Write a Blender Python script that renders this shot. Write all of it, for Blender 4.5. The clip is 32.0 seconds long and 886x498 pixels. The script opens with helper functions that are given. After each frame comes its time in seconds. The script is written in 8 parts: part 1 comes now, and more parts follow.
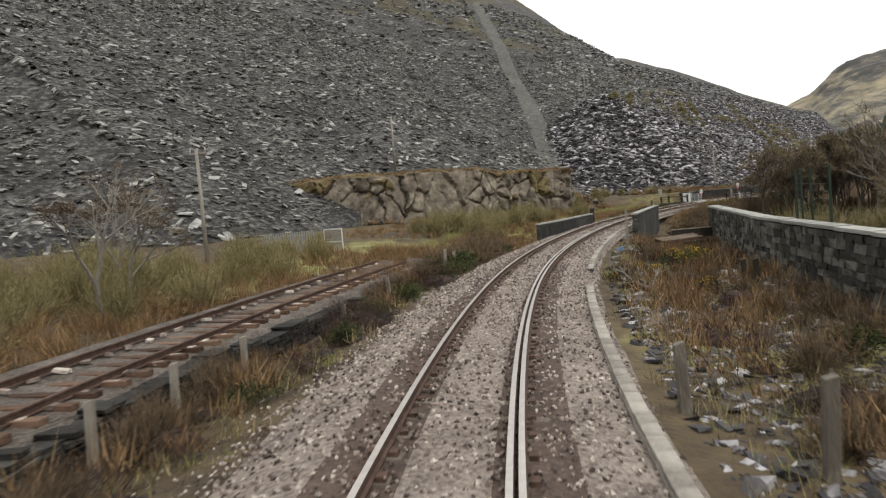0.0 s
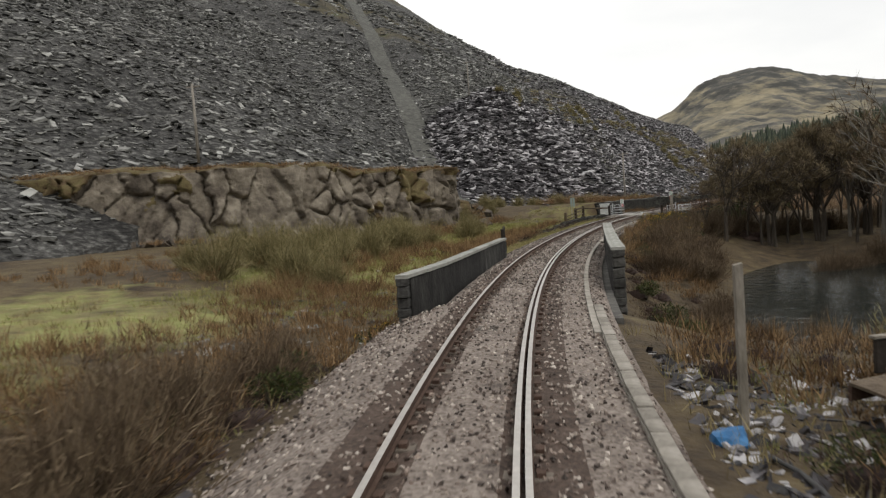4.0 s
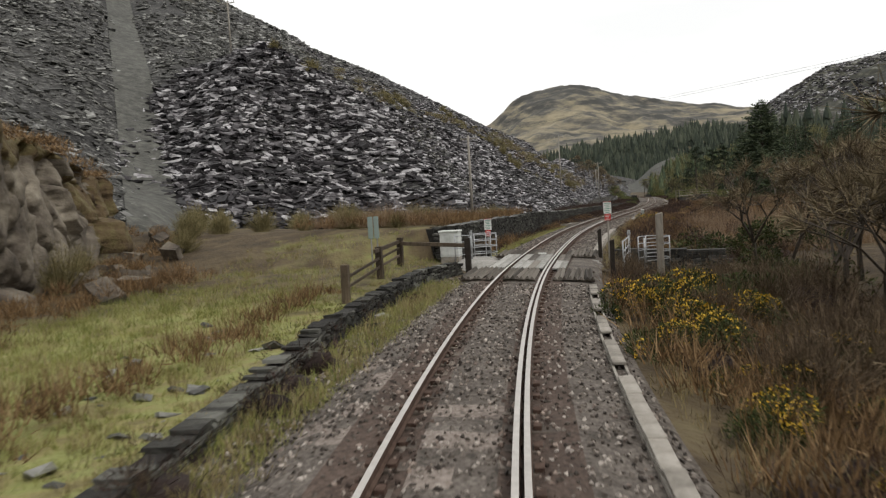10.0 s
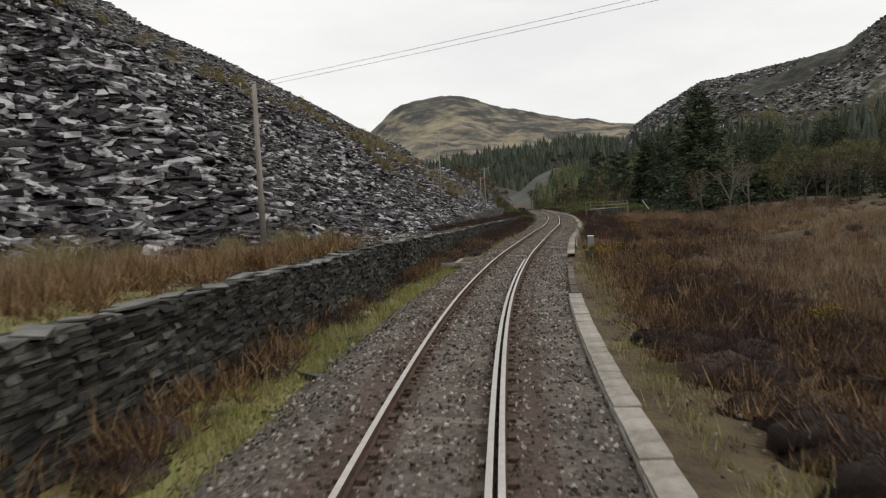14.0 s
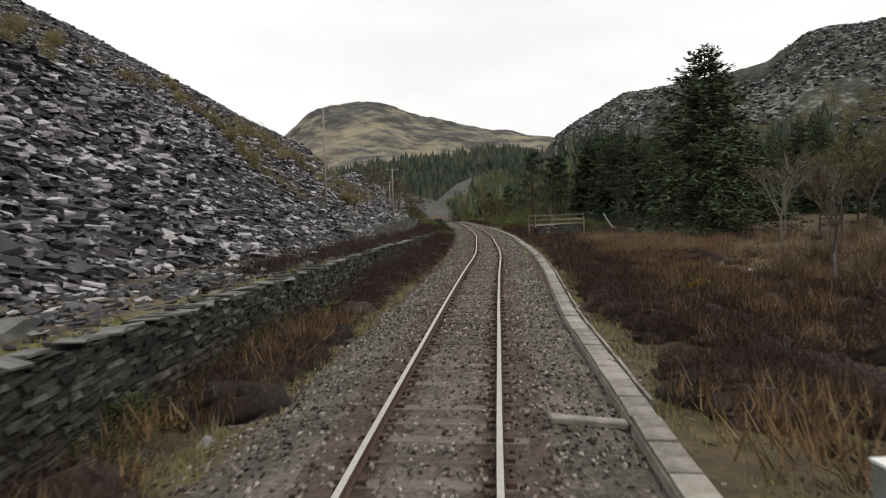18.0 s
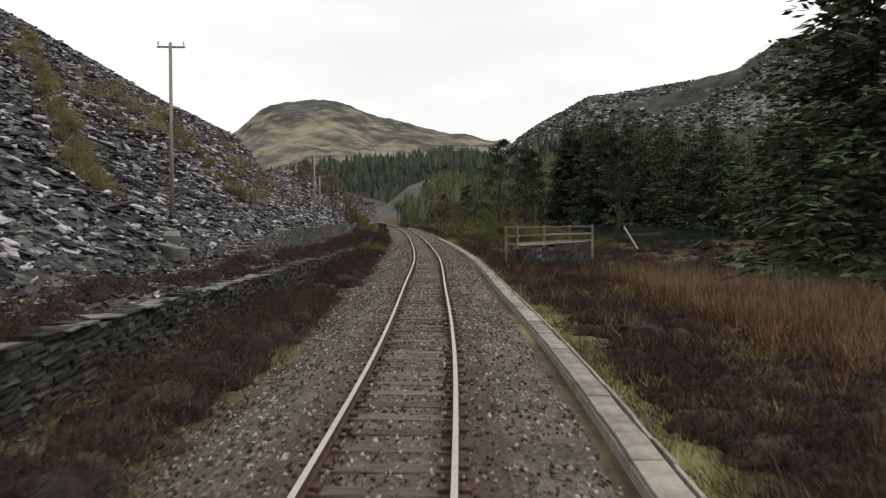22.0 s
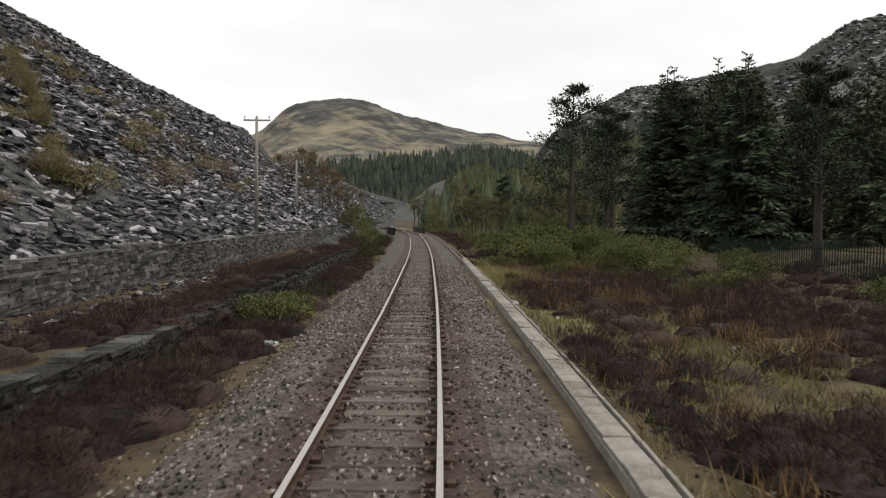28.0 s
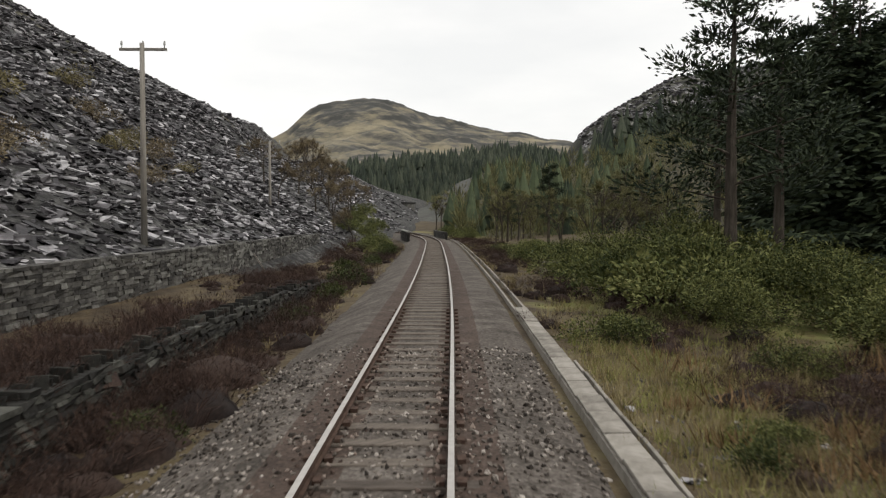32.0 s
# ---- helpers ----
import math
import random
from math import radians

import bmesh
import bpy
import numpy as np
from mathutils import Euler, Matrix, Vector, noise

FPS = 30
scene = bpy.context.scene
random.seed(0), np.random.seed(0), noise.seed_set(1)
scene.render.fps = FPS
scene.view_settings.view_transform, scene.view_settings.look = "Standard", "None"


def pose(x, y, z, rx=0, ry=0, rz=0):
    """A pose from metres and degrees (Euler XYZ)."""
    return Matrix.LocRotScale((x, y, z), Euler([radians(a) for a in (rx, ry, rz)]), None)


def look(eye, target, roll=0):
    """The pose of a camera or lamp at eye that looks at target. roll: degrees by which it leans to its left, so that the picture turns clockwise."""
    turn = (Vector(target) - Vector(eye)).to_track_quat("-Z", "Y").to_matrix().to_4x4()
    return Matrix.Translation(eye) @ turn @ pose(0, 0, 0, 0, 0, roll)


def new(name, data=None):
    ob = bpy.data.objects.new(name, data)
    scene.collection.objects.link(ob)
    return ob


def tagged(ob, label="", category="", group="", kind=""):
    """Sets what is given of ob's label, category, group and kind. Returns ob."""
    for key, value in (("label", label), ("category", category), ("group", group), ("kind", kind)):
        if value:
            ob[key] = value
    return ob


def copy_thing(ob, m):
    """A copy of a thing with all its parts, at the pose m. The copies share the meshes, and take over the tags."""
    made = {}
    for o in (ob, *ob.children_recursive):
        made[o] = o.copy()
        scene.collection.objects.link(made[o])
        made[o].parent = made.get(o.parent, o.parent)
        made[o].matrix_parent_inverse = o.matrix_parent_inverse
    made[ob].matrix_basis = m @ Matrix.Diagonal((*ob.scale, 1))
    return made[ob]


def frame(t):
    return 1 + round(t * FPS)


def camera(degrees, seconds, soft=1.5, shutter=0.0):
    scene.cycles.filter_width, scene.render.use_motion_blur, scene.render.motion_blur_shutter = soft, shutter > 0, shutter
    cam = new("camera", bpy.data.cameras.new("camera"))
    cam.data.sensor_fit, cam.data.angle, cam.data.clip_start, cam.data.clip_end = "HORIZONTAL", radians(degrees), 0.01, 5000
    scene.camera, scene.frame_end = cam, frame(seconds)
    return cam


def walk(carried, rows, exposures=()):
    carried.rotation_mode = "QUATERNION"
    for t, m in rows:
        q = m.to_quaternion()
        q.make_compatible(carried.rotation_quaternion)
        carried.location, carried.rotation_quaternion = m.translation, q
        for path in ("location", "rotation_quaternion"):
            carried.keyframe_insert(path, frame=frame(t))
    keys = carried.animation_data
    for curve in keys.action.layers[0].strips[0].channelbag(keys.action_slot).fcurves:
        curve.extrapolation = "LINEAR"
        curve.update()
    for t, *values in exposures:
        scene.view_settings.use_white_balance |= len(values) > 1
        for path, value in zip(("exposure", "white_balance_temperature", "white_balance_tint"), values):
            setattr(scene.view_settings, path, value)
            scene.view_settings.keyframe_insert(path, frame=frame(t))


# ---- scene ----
# ---------------------------------------------------------------- camera
PATH = [
    (0.0, 0.044, 0.643, 2.558, 86.542, 4.726, -0.183),
    (0.5, 0.345, 4.368, 2.557, 86.618, 4.930, -1.320),
    (1.0, 0.716, 8.091, 2.556, 86.658, 4.937, -2.544),
    (1.5, 1.118, 11.820, 2.555, 86.558, 4.849, -3.757),
    (2.0, 1.576, 15.541, 2.555, 86.520, 4.705, -4.902),
    (2.5, 2.106, 19.234, 2.556, 86.460, 4.559, -6.006),
    (3.0, 2.724, 22.925, 2.557, 86.473, 4.399, -7.074),
    (3.5, 3.465, 26.648, 2.559, 86.451, 4.144, -8.287),
    (4.0, 4.328, 30.470, 2.560, 86.452, 4.029, -9.537),
    (4.5, 5.316, 34.371, 2.561, 86.481, 4.026, -10.851),
    (5.0, 6.421, 38.342, 2.562, 86.521, 4.096, -12.164),
    (5.5, 7.626, 42.369, 2.563, 86.544, 4.181, -13.402),
    (6.0, 8.926, 46.440, 2.564, 86.553, 4.101, -14.535),
    (6.5, 10.329, 50.524, 2.564, 86.522, 3.970, -15.713),
    (7.0, 11.833, 54.591, 2.565, 86.539, 3.902, -16.826),
    (7.5, 13.385, 58.628, 2.566, 86.500, 3.808, -17.849),
    (8.0, 14.960, 62.617, 2.567, 86.510, 3.811, -18.838),
    (8.5, 16.584, 66.539, 2.568, 86.437, 3.683, -19.850),
    (9.0, 18.296, 70.389, 2.570, 86.376, 3.428, -20.935),
    (9.5, 20.100, 74.210, 2.571, 86.308, 3.357, -22.005),
    (10.0, 22.023, 78.040, 2.572, 86.337, 3.432, -23.089),
    (10.5, 24.049, 81.833, 2.573, 86.288, 3.274, -24.247),
    (11.0, 26.170, 85.612, 2.574, 86.351, 3.034, -25.481),
    (11.5, 28.345, 89.369, 2.575, 86.405, 3.063, -26.716),
    (12.0, 30.587, 93.066, 2.575, 86.509, 3.116, -27.891),
    (12.5, 32.909, 96.666, 2.576, 86.586, 3.054, -28.993),
    (13.0, 35.267, 100.198, 2.577, 86.606, 2.973, -29.983),
    (13.5, 37.676, 103.682, 2.577, 86.617, 2.904, -31.092),
    (14.0, 40.137, 107.119, 2.577, 86.627, 2.737, -32.237),
    (14.5, 42.593, 110.528, 2.578, 86.642, 2.552, -33.136),
    (15.0, 45.043, 113.892, 2.579, 86.684, 2.379, -33.914),
    (15.5, 47.509, 117.185, 2.580, 86.756, 2.242, -34.707),
    (16.0, 50.010, 120.411, 2.582, 86.822, 2.144, -35.491),
    (16.5, 52.570, 123.591, 2.583, 86.865, 2.050, -36.251),
    (17.0, 55.214, 126.783, 2.585, 86.907, 1.823, -37.016),
    (17.5, 57.938, 129.980, 2.587, 87.015, 1.575, -37.740),
    (18.0, 60.721, 133.130, 2.589, 87.094, 1.328, -38.566),
    (18.5, 63.529, 136.220, 2.592, 87.153, 1.127, -39.317),
    (19.0, 66.318, 139.231, 2.595, 87.182, 0.770, -40.037),
    (19.5, 69.020, 142.194, 2.598, 87.260, 0.486, -40.571),
    (20.0, 71.693, 145.126, 2.601, 87.330, 0.049, -41.049),
    (20.5, 74.377, 148.026, 2.604, 87.363, -0.192, -41.404),
    (21.0, 77.079, 150.891, 2.606, 87.382, -0.208, -41.620),
    (21.5, 79.759, 153.710, 2.609, 87.406, -0.227, -41.768),
    (22.0, 82.398, 156.482, 2.610, 87.385, -0.388, -41.928),
    (22.5, 84.965, 159.194, 2.612, 87.428, -0.691, -42.044),
    (23.0, 87.460, 161.846, 2.612, 87.414, -1.001, -42.050),
    (23.5, 89.880, 164.450, 2.613, 87.402, -0.740, -42.038),
    (24.0, 92.202, 167.015, 2.613, 87.417, -0.422, -41.847),
    (24.5, 94.422, 169.536, 2.612, 87.364, -0.233, -41.505),
    (25.0, 96.575, 171.989, 2.612, 87.378, -0.103, -41.139),
    (25.5, 98.686, 174.362, 2.611, 87.398, -0.057, -40.850),
    (26.0, 100.761, 176.684, 2.610, 87.429, -0.101, -40.578),
    (26.5, 102.812, 178.999, 2.610, 87.468, -0.234, -40.277),
    (27.0, 104.862, 181.340, 2.610, 87.450, -0.418, -40.037),
    (27.5, 106.926, 183.708, 2.610, 87.495, -0.585, -39.897),
    (28.0, 108.989, 186.088, 2.610, 87.482, -0.659, -39.792),
    (28.5, 111.032, 188.470, 2.610, 87.418, -0.498, -39.601),
    (29.0, 113.032, 190.849, 2.610, 87.441, -0.285, -39.384),
    (29.5, 115.012, 193.254, 2.610, 87.451, -0.168, -39.044),
    (30.0, 117.003, 195.709, 2.610, 87.461, -0.084, -38.720),
    (30.5, 119.052, 198.246, 2.610, 87.592, -0.171, -38.381),
    (31.0, 121.158, 200.851, 2.610, 87.682, -0.436, -38.138),
    (31.5, 123.306, 203.506, 2.610, 87.597, -0.365, -37.955),
    (32.0, 125.492, 206.220, 2.610, 87.532, -0.263, -37.798),
]
cam = camera(61.31, 32.0, soft=1.25, shutter=0.25)
walk(cam, [(t, pose(x, y, z, rx, ry, rz)) for t, x, y, z, rx, ry, rz in PATH],
     exposures=[(0, .44), (1, .25), (2, .06), (3, -.04), (3.5, -.02), (6, .14), (9, .12), (11, .04), (11.6, -.18), (12, -.35), (13, -.26), (16, .02), (19, 0), (32, 0)])

# ---------------------------------------------------------------- world and sun
world = bpy.data.worlds.new("overcast_sky")
scene.world = world
world.use_nodes = True
wt = world.node_tree
wt.nodes.clear()


def wnode(kind, **kw):
    n = wt.nodes.new(kind)
    for k, v in kw.items():
        n.inputs[k].default_value = v
    return n


w_out = wnode("ShaderNodeOutputWorld")
w_bg = wnode("ShaderNodeBackground", Strength=1.0)
w_sky = wnode("ShaderNodeTexSky")
w_sky.sky_type = "NISHITA"
w_sky.sun_disc = False
w_sky.sun_elevation, w_sky.sun_rotation = radians(38), radians(150)
w_sky.air_density, w_sky.dust_density = 1.0, 2.0
w_dim = wt.nodes.new("ShaderNodeVectorMath")
w_dim.operation = "SCALE"
w_dim.inputs["Scale"].default_value = 0.12
wt.links.new(w_sky.outputs["Color"], w_dim.inputs[0])
w_co = wnode("ShaderNodeTexCoord")
w_map = wnode("ShaderNodeMapping")
w_map.inputs["Scale"].default_value = (1.0, 1.0, 3.5)
w_no = wnode("ShaderNodeTexNoise", Scale=2.2, Detail=5.0, Roughness=0.55)
w_ramp = wt.nodes.new("ShaderNodeValToRGB")
w_ramp.color_ramp.elements[0].position, w_ramp.color_ramp.elements[0].color = 0.30, (0.99, 0.985, 0.965, 1)
w_ramp.color_ramp.elements[1].position, w_ramp.color_ramp.elements[1].color = 0.60, (1.15, 1.13, 1.09, 1)
w_mix = wt.nodes.new("ShaderNodeMix")
w_mix.data_type = "RGBA"
w_mix.inputs["Factor"].default_value = 0.90
wt.links.new(w_co.outputs["Generated"], w_map.inputs["Vector"])
wt.links.new(w_map.outputs["Vector"], w_no.inputs["Vector"])
wt.links.new(w_no.outputs["Fac"], w_ramp.inputs["Fac"])
wt.links.new(w_dim.outputs["Vector"], w_mix.inputs["A"])
wt.links.new(w_ramp.outputs["Color"], w_mix.inputs["B"])
wt.links.new(w_mix.outputs["Result"], w_bg.inputs["Color"])
wt.links.new(w_bg.outputs["Background"], w_out.inputs["Surface"])

sun_lamp = bpy.data.lights.new("sun", "SUN")
sun_lamp.energy, sun_lamp.angle, sun_lamp.color = 1.1, radians(14), (1.0, 0.95, 0.87)
sun = new("sun", sun_lamp)
sun.matrix_world = look((60, 60, 80), (60 - 0.35 * 60, 60 + 0.55 * 60, 20))

# ---------------------------------------------------------------- materials


def mat(name, colors, scale=4.0, rough=0.9, bump=0.3, bump_scale=None, island=0.0, metallic=0.0, objvar=0.0,
        big=0.35, spec=0.3, detail=6.0, stops=None, two_sided=0.0, stretch=None):
    """A noise-driven surface: colours run over a fine noise, shifted by a large one; island/objvar vary piece by piece."""
    m = bpy.data.materials.new(name)
    m.use_nodes = True
    nt = m.node_tree
    b = nt.nodes["Principled BSDF"]
    b.inputs["Roughness"].default_value = rough
    b.inputs["Metallic"].default_value = metallic
    b.inputs["Specular IOR Level"].default_value = spec
    co = nt.nodes.new("ShaderNodeTexCoord")
    src = co.outputs["Object"]
    if stretch:
        mp = nt.nodes.new("ShaderNodeMapping")
        mp.inputs["Scale"].default_value = stretch
        nt.links.new(src, mp.inputs["Vector"])
        src = mp.outputs["Vector"]
    n1 = nt.nodes.new("ShaderNodeTexNoise")
    n1.inputs["Scale"].default_value, n1.inputs["Detail"].default_value = scale, detail
    n1.inputs["Roughness"].default_value = 0.65
    n2 = nt.nodes.new("ShaderNodeTexNoise")
    n2.inputs["Scale"].default_value, n2.inputs["Detail"].default_value = scale * 0.09, 3.0
    nt.links.new(src, n1.inputs["Vector"])
    nt.links.new(src, n2.inputs["Vector"])
    mix = nt.nodes.new("ShaderNodeMath")
    mix.operation = "MULTIPLY_ADD"
    nt.links.new(n2.outputs["Fac"], mix.inputs[0])
    mix.inputs[1].default_value = big
    last = nt.nodes.new("ShaderNodeMath")
    last.operation = "MULTIPLY_ADD"
    nt.links.new(n1.outputs["Fac"], last.inputs[0])
    last.inputs[1].default_value = 1.0
    last.inputs[2].default_value = -big * 0.5
    nt.links.new(last.outputs[0], mix.inputs[2])
    val = mix.outputs[0]
    for amount, node, out in ((island, "ShaderNodeNewGeometry", "Random Per Island"), (objvar, "ShaderNodeObjectInfo", "Random")):
        if amount:
            g = nt.nodes.new(node)
            a = nt.nodes.new("ShaderNodeMath")
            a.operation = "MULTIPLY_ADD"
            nt.links.new(g.outputs[out], a.inputs[0])
            a.inputs[1].default_value = amount
            s = nt.nodes.new("ShaderNodeMath")
            s.operation = "ADD"
            nt.links.new(val, s.inputs[0])
            s.inputs[1].default_value = -amount * 0.5
            nt.links.new(s.outputs[0], a.inputs[2])
            val = a.outputs[0]
    ramp = nt.nodes.new("ShaderNodeValToRGB")
    el = ramp.color_ramp.elements
    n = len(colors)
    stops = stops or [0.28 + 0.44 * i / max(1, n - 1) for i in range(n)]
    el[0].position, el[0].color = stops[0], (*colors[0], 1)
    el[1].position, el[1].color = stops[-1], (*colors[-1], 1)
    for p, c in list(zip(stops, colors))[1:-1]:
        e = el.new(p)
        e.color = (*c, 1)
    nt.links.new(val, ramp.inputs["Fac"])
    nt.links.new(ramp.outputs["Color"], b.inputs["Base Color"])
    if bump:
        n3 = nt.nodes.new("ShaderNodeTexNoise")
        n3.inputs["Scale"].default_value, n3.inputs["Detail"].default_value = bump_scale or scale * 3, 5.0
        nt.links.new(src, n3.inputs["Vector"])
        bp = nt.nodes.new("ShaderNodeBump")
        bp.inputs["Strength"].default_value = bump
        bp.inputs["Distance"].default_value = min(0.3, 0.6 / (bump_scale or scale * 3))
        nt.links.new(n3.outputs["Fac"], bp.inputs["Height"])
        nt.links.new(bp.outputs["Normal"], b.inputs["Normal"])
    return m


def with_cover(m, colors, scale, lo=.35, hi=.65):
    """A second ground cover laid over the first where the mesh's own 'cover' value and a ragged noise say so."""
    nt = m.node_tree
    b = nt.nodes["Principled BSDF"]
    first = b.inputs["Base Color"].links[0].from_socket
    co = nt.nodes.new("ShaderNodeTexCoord")
    n1 = nt.nodes.new("ShaderNodeTexNoise")
    n1.inputs["Scale"].default_value, n1.inputs["Detail"].default_value = scale, 6.0
    nt.links.new(co.outputs["Object"], n1.inputs["Vector"])
    ramp = nt.nodes.new("ShaderNodeValToRGB")
    el = ramp.color_ramp.elements
    el[0].position, el[0].color = .3, (*colors[0], 1)
    el[1].position, el[1].color = .7, (*colors[-1], 1)
    for i, c in enumerate(colors[1:-1]):
        e = el.new(.3 + .4 * (i + 1) / (len(colors) - 1))
        e.color = (*c, 1)
    nt.links.new(n1.outputs["Fac"], ramp.inputs["Fac"])
    at_ = nt.nodes.new("ShaderNodeAttribute")
    at_.attribute_name = "cover"
    n2 = nt.nodes.new("ShaderNodeTexNoise")
    n2.inputs["Scale"].default_value, n2.inputs["Detail"].default_value = scale * .6, 5.0
    nt.links.new(co.outputs["Object"], n2.inputs["Vector"])
    ad = nt.nodes.new("ShaderNodeMath")
    ad.operation = "MULTIPLY_ADD"
    nt.links.new(n2.outputs["Fac"], ad.inputs[0])
    ad.inputs[1].default_value = .9
    sb = nt.nodes.new("ShaderNodeMath")
    sb.operation = "SUBTRACT"
    nt.links.new(at_.outputs["Fac"], sb.inputs[0])
    sb.inputs[1].default_value = .45
    nt.links.new(sb.outputs[0], ad.inputs[2])
    mr = nt.nodes.new("ShaderNodeMapRange")
    mr.inputs["From Min"].default_value, mr.inputs["From Max"].default_value = lo, hi
    nt.links.new(ad.outputs[0], mr.inputs["Value"])
    mx = nt.nodes.new("ShaderNodeMix")
    mx.data_type = "RGBA"
    nt.links.new(mr.outputs["Result"], mx.inputs["Factor"])
    nt.links.new(first, mx.inputs["A"])
    nt.links.new(ramp.outputs["Color"], mx.inputs["B"])
    nt.links.new(mx.outputs["Result"], b.inputs["Base Color"])
    return m


def leafy(name, colors, scale=0.8, rough=0.7, glow=0.25):
    """Thin foliage: some light passes through the blade."""
    m = mat(name, colors, scale=scale, rough=rough, bump=0, island=0.55, objvar=0.2, spec=0.15)
    b = m.node_tree.nodes["Principled BSDF"]
    b.inputs["Transmission Weight"].default_value = 0.0
    b.inputs["Subsurface Weight"].default_value = 0.0
    return m


M = {}
M["slate_base"] = mat("slate_tip_base", [(.012, .012, .012), (.034, .033, .032), (.08, .079, .075), (.20, .20, .19)], scale=1.3, bump=1.0, bump_scale=2.2, big=.3, detail=8, stops=[.34, .48, .58, .72], stretch=(1, 1, 2.2))
M["slate"] = mat("slate_waste", [(.030, .030, .027), (.080, .079, .072), (.150, .150, .140), (.32, .32, .30)], scale=1.2, island=.85, bump=.3, rough=.62, spec=.4, stops=[.12, .42, .68, .93])
M["slate_dark"] = mat("slate_waste_purple", [(.009, .008, .009), (.026, .023, .026), (.085, .078, .083), (.40, .39, .40)], scale=1.2, island=.95, bump=.3, rough=.6, spec=.4, stops=[.12, .44, .68, .90])
M["hill_veg"] = mat("hill_heather_turf", [(.030, .028, .020), (.055, .05, .032), (.085, .075, .045), (.075, .085, .04)], scale=.35, bump=.8, bump_scale=1.2, big=.5)
# grass and crag colours, raised to put distance haze into them
M["mountain"] = mat("mountain_moorland", [(.042, .042, .038), (.085, .080, .068), (.165, .146, .104), (.26, .225, .15)], scale=.017, bump=1.0, bump_scale=.05, big=.6, detail=12, stops=[.40, .475, .545, .66], stretch=(1, 1, 3.0))
M["right_hill"] = mat("far_slate_hill", [(.014, .014, .012), (.030, .031, .025), (.056, .055, .038), (.20, .20, .19)], stops=[.36, .47, .57, .70], scale=.16, bump=1.0, bump_scale=.3, big=.5, detail=10)
M["ground"] = mat("rough_turf", [(.030, .021, .013), (.060, .043, .025), (.095, .071, .038), (.125, .102, .052)], scale=.9, bump=.9, bump_scale=7, big=.55, detail=9)
# darker, browner ballast for the later stretch and the siding
M["ballast_dark"] = mat("dark_ballast_bed", [(.022, .018, .014), (.062, .052, .043), (.12, .102, .088), (.19, .17, .15)], scale=14, bump=1.0, bump_scale=22, big=.5)
M["stone_dark"] = mat("dark_ballast_stones", [(.030, .024, .020), (.10, .084, .071), (.195, .168, .145), (.42, .38, .34)], scale=5, island=.85, bump=0, rough=.85, stops=[.15, .45, .7, .95])
M["ballast"] = mat("ballast_bed", [(.045, .036, .032), (.13, .105, .09), (.23, .195, .17), (.30, .26, .23)], scale=14, bump=1.0, bump_scale=22, big=.4)
M["stone_chip"] = mat("ballast_stones", [(.05, .040, .035), (.165, .13, .112), (.29, .245, .21), (.50, .45, .40)], scale=5, island=.85, bump=0, rough=.85, stops=[.15, .42, .66, .95])
M["ballast_rust"] = mat("rust_stained_ballast", [(.028, .019, .015), (.066, .046, .036), (.125, .09, .073)], scale=14, bump=1.0, bump_scale=22, big=.4)
M["stone_rust"] = mat("rust_stained_stones", [(.032, .021, .016), (.088, .060, .048), (.165, .122, .10), (.28, .225, .19)], scale=5, island=.8, bump=0, rough=.85)
M["tall_reed"] = leafy("tall_dead_reeds", [(.15, .098, .062), (.27, .19, .125), (.40, .31, .215)])
M["rail_rust"] = mat("rusty_rail_web", [(.036, .020, .014), (.072, .043, .031), (.11, .072, .054)], scale=9, bump=.3, rough=.85)
M["rail_top"] = mat("polished_rail_head", [(.40, .37, .34), (.55, .52, .48)], scale=8, bump=.05, rough=.34, metallic=.85, spec=.5)
M["timber"] = mat("weathered_sleeper", [(.05, .04, .033), (.11, .09, .075), (.17, .145, .12)], scale=6, bump=.6, objvar=.35, stretch=(.35, 3, 3))
M["rotten"] = mat("rotten_sleeper", [(.040, .022, .014), (.095, .055, .036), (.165, .105, .072)], scale=6, bump=.7, objvar=.5, stretch=(.35, 3, 3))
M["plank"] = mat("crossing_timber", [(.055, .048, .04), (.12, .105, .088), (.20, .18, .155)], scale=5, bump=.6, objvar=.6, stretch=(3, .4, 3))
M["board"] = mat("pale_crossing_board", [(.17, .165, .15), (.25, .245, .225), (.36, .355, .335)], scale=4, bump=.4, objvar=.35, stretch=(3, .5, 3))
M["concrete"] = mat("old_concrete", [(.135, .122, .105), (.25, .23, .20), (.34, .315, .28)], scale=3, bump=.35, objvar=.25)
M["coping"] = mat("pale_coping_stone", [(.17, .17, .155), (.29, .29, .265), (.37, .37, .345)], scale=2.5, bump=.3, objvar=.2)
M["wall_stone"] = mat("dark_wall_stone", [(.022, .021, .020), (.060, .057, .053), (.12, .115, .105), (.22, .22, .20)], scale=2.2, island=.5, objvar=.5, bump=.6, stops=[.15, .45, .7, .95])
M["wall_dark"] = mat("dark_mossy_wall_stone", [(.007, .007, .006), (.019, .018, .016), (.042, .041, .035), (.12, .12, .105)], scale=2.2, island=.5, objvar=.5, bump=.6, stops=[.15, .45, .7, .95])
M["slate_black"] = mat("dark_slate_rubble", [(.008, .008, .008), (.022, .021, .021), (.055, .053, .053), (.17, .17, .165)], scale=1.4, island=.8, bump=.3, rough=.7, stops=[.15, .45, .7, .95])
M["mortar"] = mat("wall_core", [(.012, .011, .010), (.035, .033, .03)], scale=5, bump=.5)
